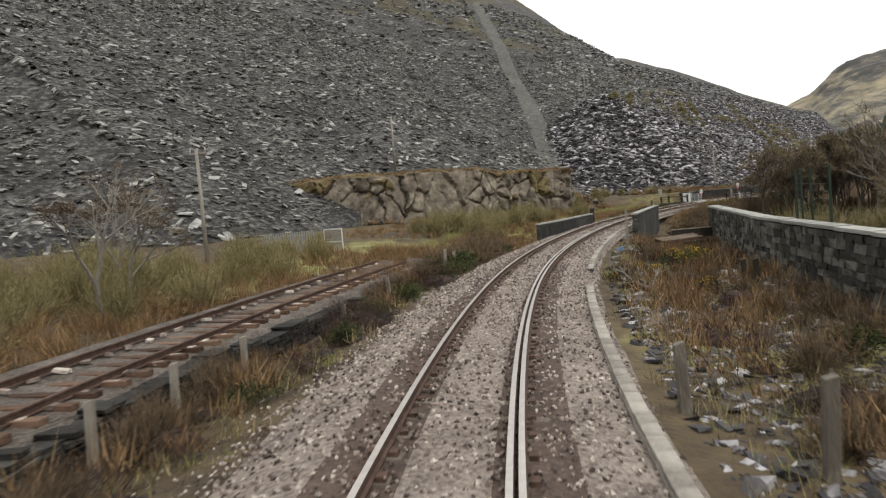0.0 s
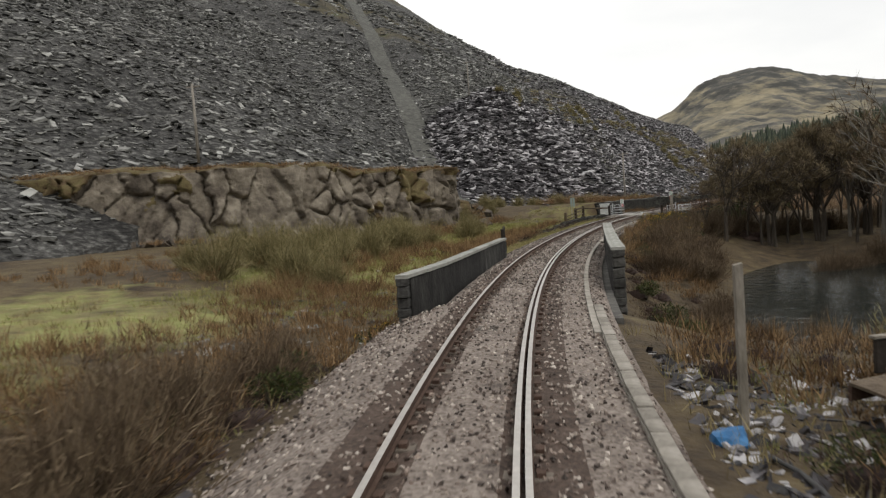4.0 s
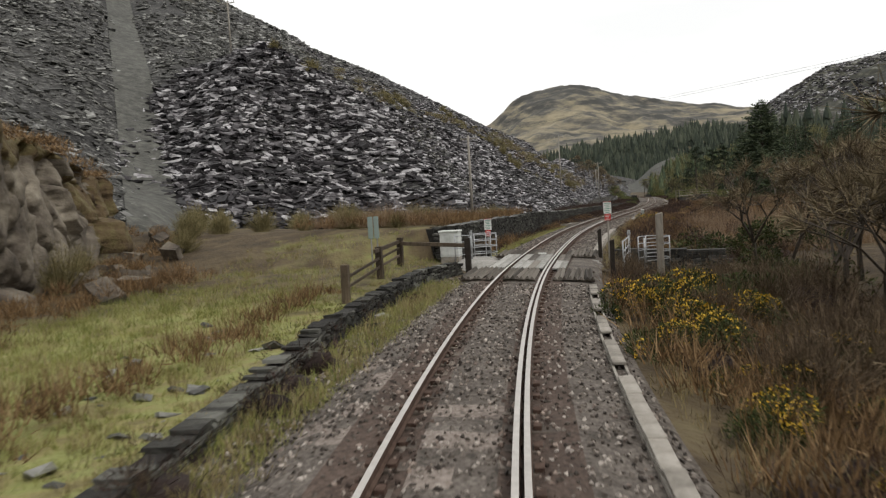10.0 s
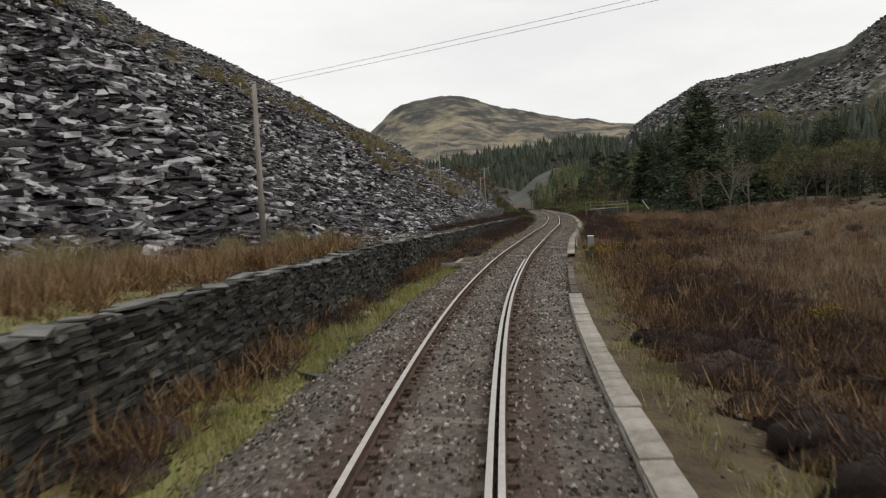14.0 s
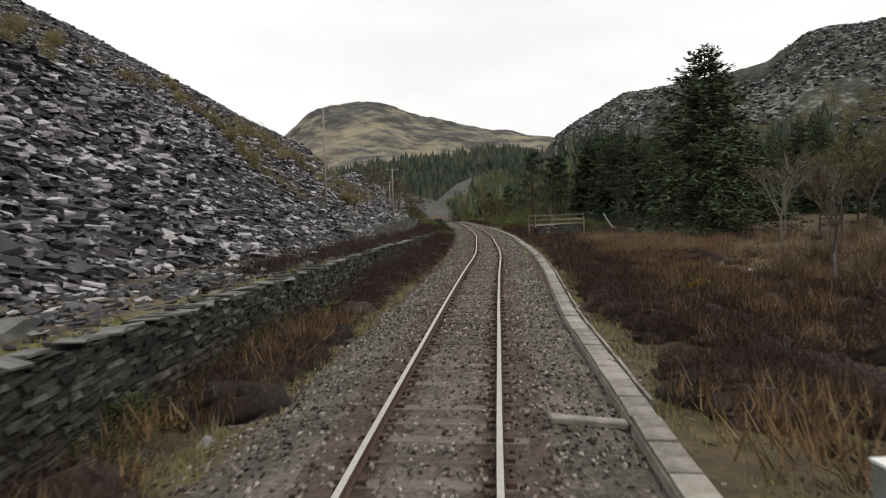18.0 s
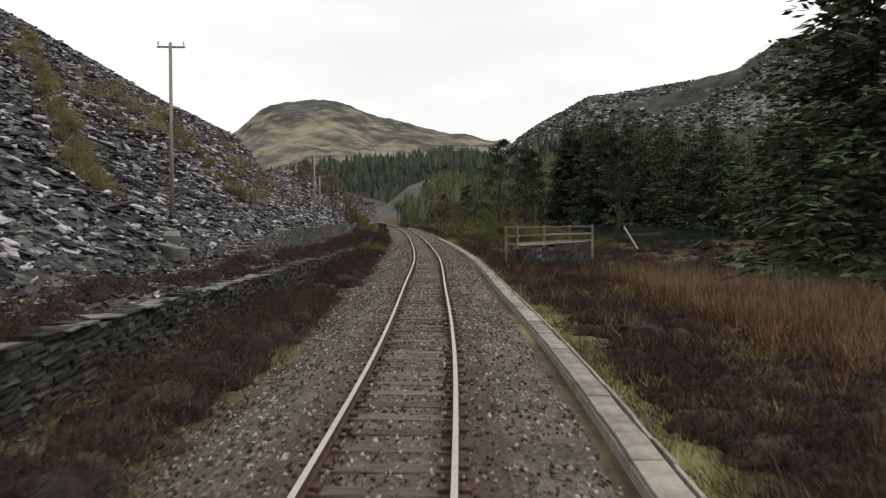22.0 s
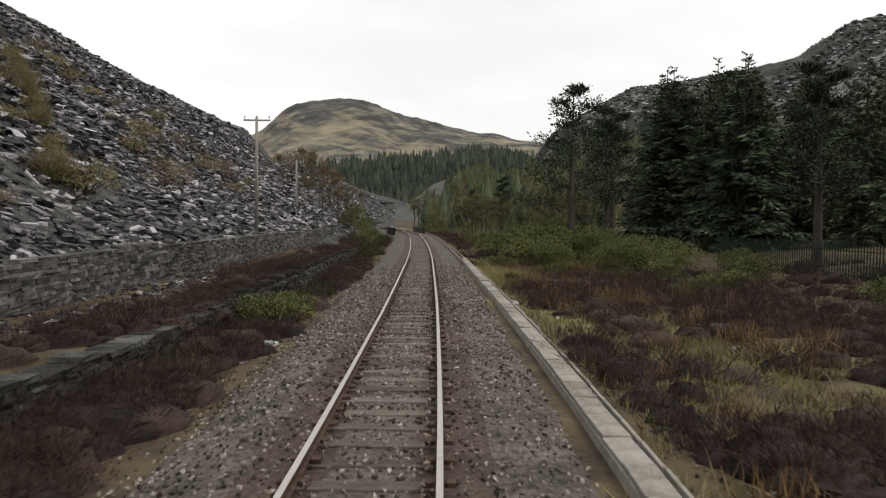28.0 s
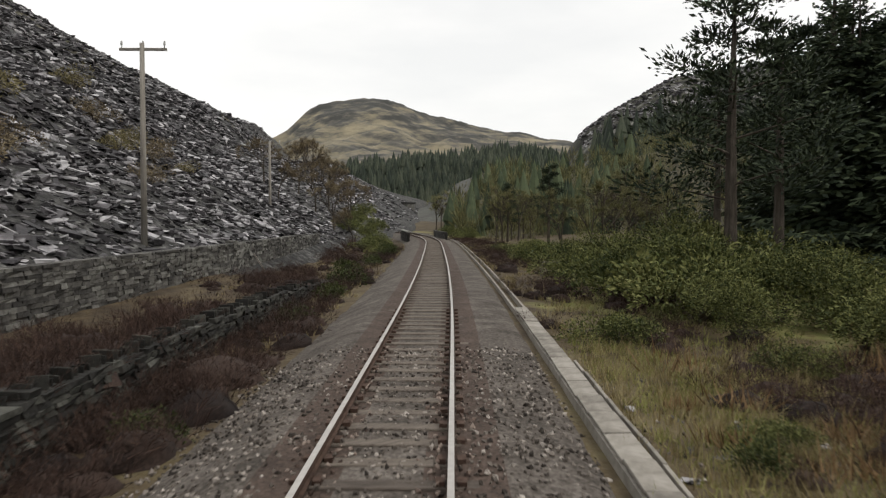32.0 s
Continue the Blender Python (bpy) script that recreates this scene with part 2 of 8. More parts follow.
M["rock"] = mat("quarry_rock", [(.032, .026, .020), (.105, .088, .070), (.19, .165, .13), (.32, .285, .23)], scale=.7, bump=.7, bump_scale=3.2, big=.6, detail=9)
with_cover(M["ground"], [(.13, .108, .048), (.215, .19, .078), (.20, .215, .070), (.30, .265, .13)], 1.3, .27, .68)
with_cover(M["slate_base"], [(.022, .020, .014), (.045, .039, .024), (.07, .060, .034), (.062, .068, .032)], .3)
M["heather"] = leafy("heather_stems", [(.024, .014, .011), (.052, .031, .024), (.095, .060, .046)])
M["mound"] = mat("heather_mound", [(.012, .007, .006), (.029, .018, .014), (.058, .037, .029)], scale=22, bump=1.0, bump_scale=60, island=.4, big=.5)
M["bracken"] = leafy("dead_bracken", [(.09, .054, .026), (.185, .115, .055), (.29, .195, .105)])
M["reed"] = leafy("dry_grass_blades", [(.15, .118, .055), (.26, .21, .10), (.35, .295, .165)])
M["grass"] = leafy("green_grass_blades", [(.12, .135, .036), (.22, .235, .068), (.34, .32, .13)])
M["rock_turf"] = mat("turf_on_rock", [(.050, .032, .018), (.095, .066, .034), (.115, .095, .042), (.16, .12, .065)], scale=1.6, bump=1.0, bump_scale=9, big=.5)
M["moss_slate"] = mat("mossy_slate_layers", [(.030, .027, .022), (.068, .061, .043), (.092, .088, .044), (.12, .085, .06)], scale=1.4, bump=.8, bump_scale=8, big=.5, stretch=(.6, .6, 5))
M["twig"] = leafy("bare_twigs", [(.068, .048, .031), (.125, .090, .058), (.19, .145, .092)])
M["willow"] = leafy("budding_willow", [(.115, .098, .045), (.20, .172, .082), (.29, .25, .13)])
M["gorse"] = leafy("gorse_spines", [(.020, .028, .010), (.045, .058, .018), (.075, .085, .028)])
M["flower"] = leafy("gorse_flowers", [(.36, .22, .02), (.52, .33, .03), (.66, .45, .06)])
M["rhodo"] = leafy("evergreen_leaves", [(.036, .048, .016), (.095, .108, .034), (.19, .195, .072)])
M["needle"] = leafy("spruce_needles", [(.026, .037, .024), (.057, .076, .043), (.095, .118, .064)])
# greyer and flatter than the near needles: distance haze put into the colour
M["hazed_needle"] = leafy("hazed_conifers", [(.030, .040, .030), (.052, .064, .046), (.080, .092, .064)])
M["pine"] = leafy("pine_needles", [(.015, .022, .014), (.032, .045, .025), (.06, .076, .042)])
M["larch"] = leafy("young_larch", [(.080, .080, .036), (.145, .140, .064), (.22, .205, .10)])
M["alder"] = leafy("alder_twigs", [(.090, .068, .042), (.16, .125, .076), (.24, .195, .12)])
M["parapet"] = mat("parapet_stone", [(.018, .018, .017), (.045, .044, .041), (.085, .083, .077), (.15, .15, .14)], scale=2.2, island=.3, objvar=.3, bump=.5, stops=[.15, .45, .7, .95])
M["litter"] = leafy("dead_moor_grass", [(.040, .031, .017), (.072, .056, .030), (.12, .096, .054)])
M["render"] = mat("old_cement_render", [(.008, .008, .007), (.017, .016, .015), (.034, .033, .030), (.080, .078, .072)], scale=1.6, bump=.5, bump_scale=9, big=.8, detail=9, stretch=(1, 1, .6))
M["brown_wood"] = mat("brown_weathered_wood", [(.035, .026, .018), (.075, .056, .038), (.13, .10, .072)], scale=3, bump=.6, objvar=.3, stretch=(2, 2, .5))
M["bark"] = mat("bark", [(.035, .028, .022), (.07, .058, .046), (.12, .10, .085)], scale=3, bump=.6, stretch=(2, 2, .4))
M["pale_bark"] = mat("pale_bark", [(.12, .11, .095), (.24, .22, .19)], scale=3, bump=.4)
M["pole"] = mat("grey_pole_wood", [(.16, .145, .125), (.25, .23, .20), (.33, .31, .28)], scale=2, bump=.4, stretch=(3, 3, .3))
M["fence_wood"] = mat("grey_fence_wood", [(.10, .088, .072), (.19, .17, .14), (.27, .245, .21)], scale=3, bump=.5, objvar=.4, stretch=(2, 2, .6))
M["dark_wood"] = mat("dark_creosoted_wood", [(.018, .014, .011), (.04, .032, .026)], scale=4, bump=.5, objvar=.3)
M["galv"] = mat("galvanised_steel", [(.30, .31, .32), (.42, .43, .44)], scale=6, bump=.05, rough=.45, metallic=.7)
M["white_paint"] = mat("dirty_white_paint", [(.42, .44, .42), (.60, .62, .60), (.68, .69, .67)], scale=1.5, bump=.08, rough=.6)
M["sign_white"] = mat("sign_white", [(.68, .69, .66), (.76, .77, .75)], scale=2, bump=0, rough=.5)
M["sign_red"] = mat("sign_red", [(.48, .035, .03), (.58, .05, .04)], scale=2, bump=0, rough=.5)
M["sign_green"] = mat("sign_green", [(.03, .20, .12), (.05, .26, .16)], scale=2, bump=0, rough=.5)
M["sign_back"] = mat("sign_back_grey", [(.20, .26, .24), (.28, .34, .32)], scale=2, bump=0, rough=.5)
M["palisade"] = mat("grey_palisade_steel", [(.20, .22, .22), (.30, .32, .32)], scale=2, bump=.05, rough=.5, metallic=.3)
M["green_steel"] = mat("dark_green_steel", [(.010, .022, .016), (.02, .04, .028)], scale=2, bump=.05, rough=.5)
M["blue"] = mat("blue_plastic", [(.02, .09, .22), (.04, .16, .34)], scale=6, bump=.4, rough=.4)
M["gravel"] = mat("pale_gravel", [(.16, .155, .14), (.27, .26, .24), (.38, .37, .35)], scale=12, bump=.8, bump_scale=30)
M["scree"] = mat("incline_scree", [(.040, .040, .036), (.078, .078, .070), (.13, .13, .115)], scale=1.0, bump=.8, bump_scale=3)
M["water"] = mat("river_water", [(.012, .016, .015), (.025, .03, .028)], scale=.5, bump=.25, bump_scale=1.3, rough=.08, spec=.6)
M["wire"] = mat("wire", [(.05, .05, .05), (.07, .07, .07)], bump=0)
M["porcelain"] = mat("insulator_porcelain", [(.30, .30, .28), (.4, .4, .38)], bump=0, rough=.3)

# ---------------------------------------------------------------- helpers of this scene
rng = np.random.default_rng(7)


def vnoise(x, y, seed=0):
    """Smooth value noise on a unit lattice, -1 to 1, for arrays."""
    xi, yi = np.floor(x).astype(np.int64), np.floor(y).astype(np.int64)
    fx, fy = x - xi, y - yi
    fx, fy = fx * fx * (3 - 2 * fx), fy * fy * (3 - 2 * fy)

    def h(a, b):
        n = (a * 374761393 + b * 668265263 + seed * 1442695041) & 0x7FFFFFFF
        n = ((n ^ (n >> 13)) * 1274126177) & 0x7FFFFFFF
        return ((n ^ (n >> 16)) & 0xFFFF) / 32767.5 - 1
    return (h(xi, yi) * (1 - fx) + h(xi + 1, yi) * fx) * (1 - fy) + (h(xi, yi + 1) * (1 - fx) + h(xi + 1, yi + 1) * fx) * fy


def fbm(x, y, size, octaves=4, seed=0):
    total, amp, norm = 0, 1.0, 0.0
    for i in range(octaves):
        total = total + amp * vnoise(x / size * 2 ** i, y / size * 2 ** i, seed + i)
        norm += amp
        amp *= 0.5
    return total / norm


def mesh_np(name, V, F, mats, index=None, smooth=False):
    """A mesh from arrays: V (n,3); F (m,k) with k corners a face, or a list of such arrays."""
    me = bpy.data.meshes.new(name)
    V = np.ascontiguousarray(V, dtype=np.float32)
    Fs = F if isinstance(F, list) else [F]
    loops = np.concatenate([f.ravel() for f in Fs]).astype(np.int32)
    sizes = np.concatenate([np.full(len(f), f.shape[1], dtype=np.int32) for f in Fs])
    starts = np.concatenate([[0], np.cumsum(sizes)[:-1]]).astype(np.int32)
    me.vertices.add(len(V))
    me.vertices.foreach_set("co", V.ravel())
    me.loops.add(len(loops))
    me.loops.foreach_set("vertex_index", loops)
    me.polygons.add(len(sizes))
    me.polygons.foreach_set("loop_start", starts)
    me.polygons.foreach_set("loop_total", sizes)
    for m in mats:
        me.materials.append(m)
    if index is not None:
        me.polygons.foreach_set("material_index", np.asarray(index, dtype=np.int32))
    me.polygons.foreach_set("use_smooth", np.broadcast_to(np.asarray(smooth, dtype=bool), (len(sizes),)).copy())
    me.update(calc_edges=True)
    me.validate()
    return me


def obj(name, me, parent=None, m=None, **tags):
    ob = new(name, me)
    if parent is not None:
        ob.parent = parent
    if m is not None:
        ob.matrix_basis = m
    return tagged(ob, **tags)


def empty(name, m, **tags):
    ob = new(name)
    ob.matrix_basis = m
    return tagged(ob, **tags)


def part(name, bm, material, parent, label="", smooth=False):
    me = bpy.data.meshes.new(name)
    bm.to_mesh(me)
    bm.free()
    for mm in (material if isinstance(material, (list, tuple)) else [material]):
        me.materials.append(mm)
    if smooth:
        for p in me.polygons:
            p.use_smooth = True
    ob = new(name, me)
    ob.parent = parent
    return tagged(ob, label=label)


def box(bm, sx, sy, sz, at=(0, 0, 0), bevel=0.0, rz=0.0, rx=0.0, ry=0.0):
    """A box of full sizes sx, sy, sz whose middle lies at 'at'."""
    r = bmesh.ops.create_cube(bm, size=1.0, matrix=pose(*at, rx, ry, rz) @ Matrix.Diagonal((sx, sy, sz, 1)))
    if bevel:
        es = list({e for v in r["verts"] for e in v.link_edges})
        bmesh.ops.bevel(bm, geom=es, offset=bevel, segments=1, affect="EDGES")
    return bm


def rod(bm, a, b, r1, r2=None, sides=8):
    a, b = Vector(a), Vector(b)
    q = (b - a).to_track_quat("Z", "Y").to_matrix().to_4x4()
    bmesh.ops.create_cone(bm, cap_ends=True, segments=sides, radius1=r1, radius2=r1 if r2 is None else r2,
                          depth=(b - a).length, matrix=Matrix.Translation((a + b) / 2) @ q)
    return bm


BOXV = np.array([(x, y, z) for z in (-.5, .5) for y in (-.5, .5) for x in (-.5, .5)])
BOXF = np.array([(0, 2, 3, 1), (4, 5, 7, 6), (0, 1, 5, 4), (2, 6, 7, 3), (0, 4, 6, 2), (1, 3, 7, 5)])
OCTV = np.array([(1, 0, 0), (0, 1, 0), (-1, 0, 0), (0, -1, 0), (0, 0, 1), (0, 0, -1)], float) * .5
OCTF = np.array([(0, 1, 4), (1, 2, 4), (2, 3, 4), (3, 0, 4), (1, 0, 5), (2, 1, 5), (3, 2, 5), (0, 3, 5)])


def frames_np(normal, spin):
    """Rotation matrices (n,3,3) whose third axis is the normal, spun by an angle."""
    n = normal / np.linalg.norm(normal, axis=1)[:, None]
    ref = np.where(np.abs(n[:, 2:3]) > .99, [[1.0, 0, 0]], [[0, 0, 1.0]])
    u = np.cross(ref, n)
    u /= np.linalg.norm(u, axis=1)[:, None]
    v = np.cross(n, u)
    c, s = np.cos(spin)[:, None], np.sin(spin)[:, None]
    return np.stack([u * c + v * s, v * c - u * s, n], axis=2)


def scatter(baseV, baseF, pos, rot, size, jitter=0.0):
    """Many copies of one small shape as one array mesh."""
    n, k = len(pos), len(baseV)
    B = np.broadcast_to(baseV, (n, k, 3)).copy()
    if jitter:
        B += rng.uniform(-jitter, jitter, B.shape)
    B *= size[:, None, :]
    V = np.einsum("nij,nkj->nki", rot, B) + pos[:, None, :]
    F = (baseF[None] + (np.arange(n) * k)[:, None, None]).reshape(-1, baseF.shape[1])
    return V.reshape(-1, 3), F


# ---------------------------------------------------------------- the plan: the line of the track
LINE = [(1.04, -44.29), (-0.64, -29.38), (-1.20, -14.29), (-0.74, 0.62), (0.82, 15.56), (3.46, 29.88), (7.45, 44.39), (12.67, 59.15), (18.86, 73.22), (25.59, 86.15), (33.10, 98.41), (41.46, 110.31), (50.64, 122.31), (60.83, 134.28), (71.19, 145.60), (81.17, 156.34), (91.03, 166.87), (100.80, 177.97), (110.71, 189.35), (120.21, 200.89), (129.72, 212.74), (139.07, 224.50), (148.24, 236.32), (157.31, 248.24), (166.38, 260.26), (175.27, 272.36), (183.46, 284.84), (190.95, 297.83), (197.75, 311.22), (203.64, 325.00), (208.83, 338.99), (213.13, 353.37)]
_p = np.array(LINE)
_t = np.arange(len(_p)) * 15.0 - 45.0
_m = np.gradient(_p, axis=0)
LS = np.arange(-45.0, _t[-1], 0.5)
_i = np.clip(((LS + 45) / 15).astype(int), 0, len(_p) - 2)
_u = ((LS - _t[_i]) / 15)[:, None]
LXY = (2 * _u**3 - 3 * _u**2 + 1) * _p[_i] + (_u**3 - 2 * _u**2 + _u) * _m[_i] + (3 * _u**2 - 2 * _u**3) * _p[_i + 1] + (_u**3 - _u**2) * _m[_i + 1]
LT = np.gradient(LXY, axis=0)
LT /= np.linalg.norm(LT, axis=1)[:, None]


def at(s, d):
    """World x, y (arrays) at s metres along the line and d to its right."""
    s, d = np.asarray(s, float), np.asarray(d, float)
    x, y = np.interp(s, LS, LXY[:, 0]), np.interp(s, LS, LXY[:, 1])
    tx, ty = np.interp(s, LS, LT[:, 0]), np.interp(s, LS, LT[:, 1])
    return x + d * ty, y - d * tx


def yaw_at(s):
    """Heading in degrees, such that a thing's +y runs along the line."""
    return math.degrees(math.atan2(-np.interp(s, LS, LT[:, 0]), np.interp(s, LS, LT[:, 1])))


# the curve is canted to the right: the slope of the track, and of the ground beside it
CANT_S = [-45, -15, 15, 45, 75, 105, 135, 165, 195]
CANT = [3.8, 3.9, 4.5, 3.9, 3.25, 2.8, 2.25, .66, 0]
SIDE_S = [-15, 12, 27, 43, 59, 76, 93, 111, 129, 145, 177, 193, 208]
SIDE = [.074, .072, .062, .058, .065, .052, .050, .047, .03, 0, -.008, -.008, 0]


def cant_up(s, d):
    """Height that the cant adds at s, d: the left side stands higher."""
    s, d = np.asarray(s, float), np.asarray(d, float)
    w = np.clip((np.abs(d) - 2.6) / 2, 0, 1)
    k = np.tan(np.radians(np.interp(s, CANT_S, CANT))) * (1 - w) + np.interp(s, SIDE_S, SIDE) * w
    return -np.clip(d, -40, 40) * k


def spot(s, d, z, turn=0.0):
    x, y = at(s, d)
    lean = float(np.interp(s, CANT_S, CANT)) if abs(d) < 2 else 0.0
    return pose(float(x), float(y), z + float(cant_up(s, d)), 0, 0, yaw_at(s)) @ pose(0, 0, 0, 0, lean, 0) @ pose(0, 0, 0, 0, 0, turn)


def along(x, y):
    """s and d (arrays) of world places."""
    x, y = np.ravel(x), np.ravel(y)
    s, d = np.empty(len(x)), np.empty(len(x))
    coarse = LXY[::4]
    for a in range(0, len(x), 20000):
        xx, yy = x[a:a + 20000], y[a:a + 20000]
        k = np.argmin((xx[:, None] - coarse[:, 0]) ** 2 + (yy[:, None] - coarse[:, 1]) ** 2, axis=1) * 4
        q = np.stack([xx, yy], 1) - LXY[k]
        s[a:a + 20000] = LS[k] + (q * LT[k]).sum(1)
        d[a:a + 20000] = q[:, 0] * LT[k][:, 1] - q[:, 1] * LT[k][:, 0]
    return s, d


# ground profile across the line (rail top is z = 0)
PD = [-40, -14, -10.2, -5, -2.6, 2.6, 5, 9, 14, 40]
PS = [-60, 42, 52, 58, 68, 82, 106, 113.5, 121, 160, 240]
PZ = [[-1.2, -1.0, -.9, -1.1, -.50, -.30, -.28, 1.05, 1.1, 1.0],
      [-1.3, -1.2, -1.1, -1.2, -.55, -.30, -.55, -.30, .6, 1.0],
      [-1.5, -1.6, -1.7, -1.8, -1.4, -.60, -1.2, -1.6, -.8, .5],
      [-1.4, -1.5, -1.7, -1.9, -1.6, -1.6, -3.2, -3.7, -4.6, -.5],
      [-1.2, -1.1, -1.1, -1.1, -.60, -1.4, -2.6, -3.6, -4.7, -1.0],
      [-1.0, -1.0, -1.0, -.95, -.50, -.45, -1.2, -3.1, -4.4, -1.5],
      [-.80, -.90, -.90, -.8, -.45, -.35, -.7, -.9, -2.0, -1.2],
      [-.50, -.60, -.60, -.5, -.50, -.40, -1.9, -1.9, -1.7, -1.5],
      [.90, .80, .80, -.80, -.62, -.28, -.5, -.5, -.5, .0],
      [.40, .30, .20, -.85, -.65, -.26, -.45, -.6, -.6, 1.0],
      [1.0, .70, -.6, -.95, -.65, -.26, -.45, -.6, -.5, 1.2]]


# the retaining wall beside the line: its face, its top, and the terrace behind it
WALL_S = [112, 116, 118, 119.5, 124, 137, 142, 147, 154, 161, 168, 184, 193, 203, 211, 222, 232, 240, 248, 254, 262, 272, 284]
WALL_D = [-11, -7.5, -5.4, -4.9, -4.75, -4.5, -4.4, -4.45, -4.8, -5.3, -5.55, -5.9, -6.35, -6.45, -6.2, -6.0, -5.5, -5.2, -4.9, -4.9, -5.0, -5.0, -4.9]
WALL_TOP = [-.6, .5, 1.05, 1.08, 1.08, 1.10, 1.15, 1.12, .95, .78, .72, .60, .52, .34, .24, .18, .05, .05, .12, .15, .10, .0, -.5]


def ground_z(x, y, rough=1.0, lip=.4):
    s, d = along(x, y)
    Z = np.array(PZ)
    cols = np.stack([np.interp(s, PS, Z[:, j]) for j in range(len(PD))], 1)
    k = np.clip(np.searchsorted(PD, d, side="right") - 1, 0, len(PD) - 2)
    a, b = np.array(PD, float)[k], np.array(PD, float)[k + 1]
    u = np.clip((d - a) / (b - a), 0, 1)
    r = np.arange(len(s))
    z = cols[r, k] * (1 - u) + cols[r, k + 1] * u
    # behind the wall the ground lies level with its top, and falls a little towards the tip
    w, top = np.interp(s, WALL_S, WALL_D), np.interp(s, WALL_S, WALL_TOP)
    back = np.interp(s, [112, 119, 135, 152, 201, 222, 240, 284], [-.7, .95, .75, .40, .05, .0, -.4, -.4])
    terrace = top - .10 + (back - top + .10) * np.clip((w - d) / 6.5, 0, 1)
    z = np.where((s > 112) & (s < 284), np.where(d < w - lip, np.maximum(z, terrace), np.where((d < -2.6) & (s > 119), np.interp(d, [-7, -2.6], [-.92, -.62]), z)), z)
    away = np.clip((np.abs(d) - 3) / 5, 0, 1)
    z = z + rough * away * (0.22 * fbm(np.ravel(x), np.ravel(y), 6, 4, 3) + 0.35 * fbm(np.ravel(x), np.ravel(y), 22, 3, 9))
    return z + cant_up(s, d)


def gz(s, d):
    """Height of the ground at s, d before the cant."""
    x, y = at(s, d)
    return float(ground_z(np.array([x]), np.array([y]))[0] - cant_up(s, d))


# the big hills: angular height of the skyline by bearing, seen from the middle of the walk
HX, HY = 60.0, 120.0
FOOT = [(-160, 20), (-90, 42), (-45, 58), (-22, 70), (-13, 99), (6, 118), (20, 134), (30, 146), (44, 150), (57, 149), (69, 165),
        (91, 187), (104, 202), (113, 213), (124, 227), (137, 241), (152, 259), (175, 287), (205, 322), (260, 390), (330, 470)]
FOOT_Z = [-1, -1, -1, -1, 4, 4.2, 3.5, 1, .2, -.2, -.1, .2, .4, .7, 1.0, 1.0, .8, .6, .4, 0, 0]


def foot_dist(x, y):
    """Signed distance uphill of the foot of the tips, and the foot's own height."""
    x, y = np.ravel(x), np.ravel(y)
    best, z0 = np.full(len(x), 1e9), np.zeros(len(x))
    sign = np.ones(len(x))
    for (ax, ay), (bx, by), za, zb in zip(FOOT[:-1], FOOT[1:], FOOT_Z[:-1], FOOT_Z[1:]):
        L2 = (bx - ax) ** 2 + (by - ay) ** 2
        u = np.clip(((x - ax) * (bx - ax) + (y - ay) * (by - ay)) / L2, 0, 1)
        dx, dy = x - ax - u * (bx - ax), y - ay - u * (by - ay)
        d = np.hypot(dx, dy)
        c = (bx - ax) * dy - (by - ay) * dx
        m = d < best
        best[m], z0[m] = d[m], (za + (zb - za) * u)[m]
        sign[m] = np.where(c[m] >= 0, 1, -1)
    return best * sign, z0


def bearing(x, y):
    return np.degrees(np.arctan2(x - HX, y - HY)), np.hypot(x - HX, y - HY)


LEFT_B = [-90, -40, 0, 7, 12, 16, 18, 21.5, 25.5, 27, 29, 31, 34, 40]
LEFT_E = [.42, .41, .388, .226, .213, .185, .168, .134, .101, .095, .041, .055, .03, 0.]


def nose_z(x, y):
    """The rounded cone of dark waste tipped against the foot of the hill."""
    u, v = (x - 42) * .92 + (y - 183) * .39, (y - 183) * .92 - (x - 42) * .39
    return 27.6 - .60 * np.sqrt((u * np.where(u > 0, .72, 1.15)) ** 2 + (v * np.where(v > 0, 1.2, 1.0)) ** 2 + 14)


def hill_z(x, y):
    x, y = np.ravel(x), np.ravel(y)
    d, z0 = foot_dist(x, y)
    b, r = bearing(x, y)
    steep = z0 + np.where(d < 30, .63 * d, 18.9 + .56 * (d - 30))
    e = np.interp(b, LEFT_B, LEFT_E)
    cap = 2.6 + e * r * np.interp(r, [120, 200, 300, 450, 650], [.92, 1.205, .965, .94, .926]) - .002 * np.clip(r - 690, 0, None) ** 2
    k = 3.0
    z = -k * np.log(np.exp(-np.clip(steep, -20, 400) / k) + np.exp(-np.clip(cap, -20, 400) / k))
    z = np.logaddexp(z / 1.2, np.minimum(nose_z(x, y), z0 + .80 * d + .3) / 1.2) * 1.2
    z = z - 2.6 * np.exp(-((x - 24.3) / 5) ** 2) * np.clip(d / 10, 0, 1) * np.clip((y - 110) / 20, 0, 1)
    z = z + cant_up(*along(x, y))
    up = np.clip(d / 6, 0, 1)
    z = z + up * (1.5 * fbm(x, y, 26, 3, 21) + .55 * fbm(x, y, 6, 3, 31) + .25 * fbm(x, y, 2.6, 2, 41))
    return np.where(d < -6, z0 - 30, z)


def grid_mesh(name, xs, ys, zfun, mats, smooth=True, index=None):
    X, Y = np.meshgrid(xs, ys)
    Z = zfun(X.ravel(), Y.ravel())
    n, m = len(xs), len(ys)
    k = (np.arange(m - 1)[:, None] * n + np.arange(n - 1)[None]).ravel()
    F = np.stack([k, k + 1, k + n + 1, k + n], 1)
    V = np.stack([X.ravel(), Y.ravel(), Z], 1)
    me = mesh_np(name, V, F, mats, None, smooth)
    if index:
        me.attributes.new("cover", "FLOAT", "POINT").data.foreach_set("value", np.asarray(index(V), dtype=np.float32))
    return me


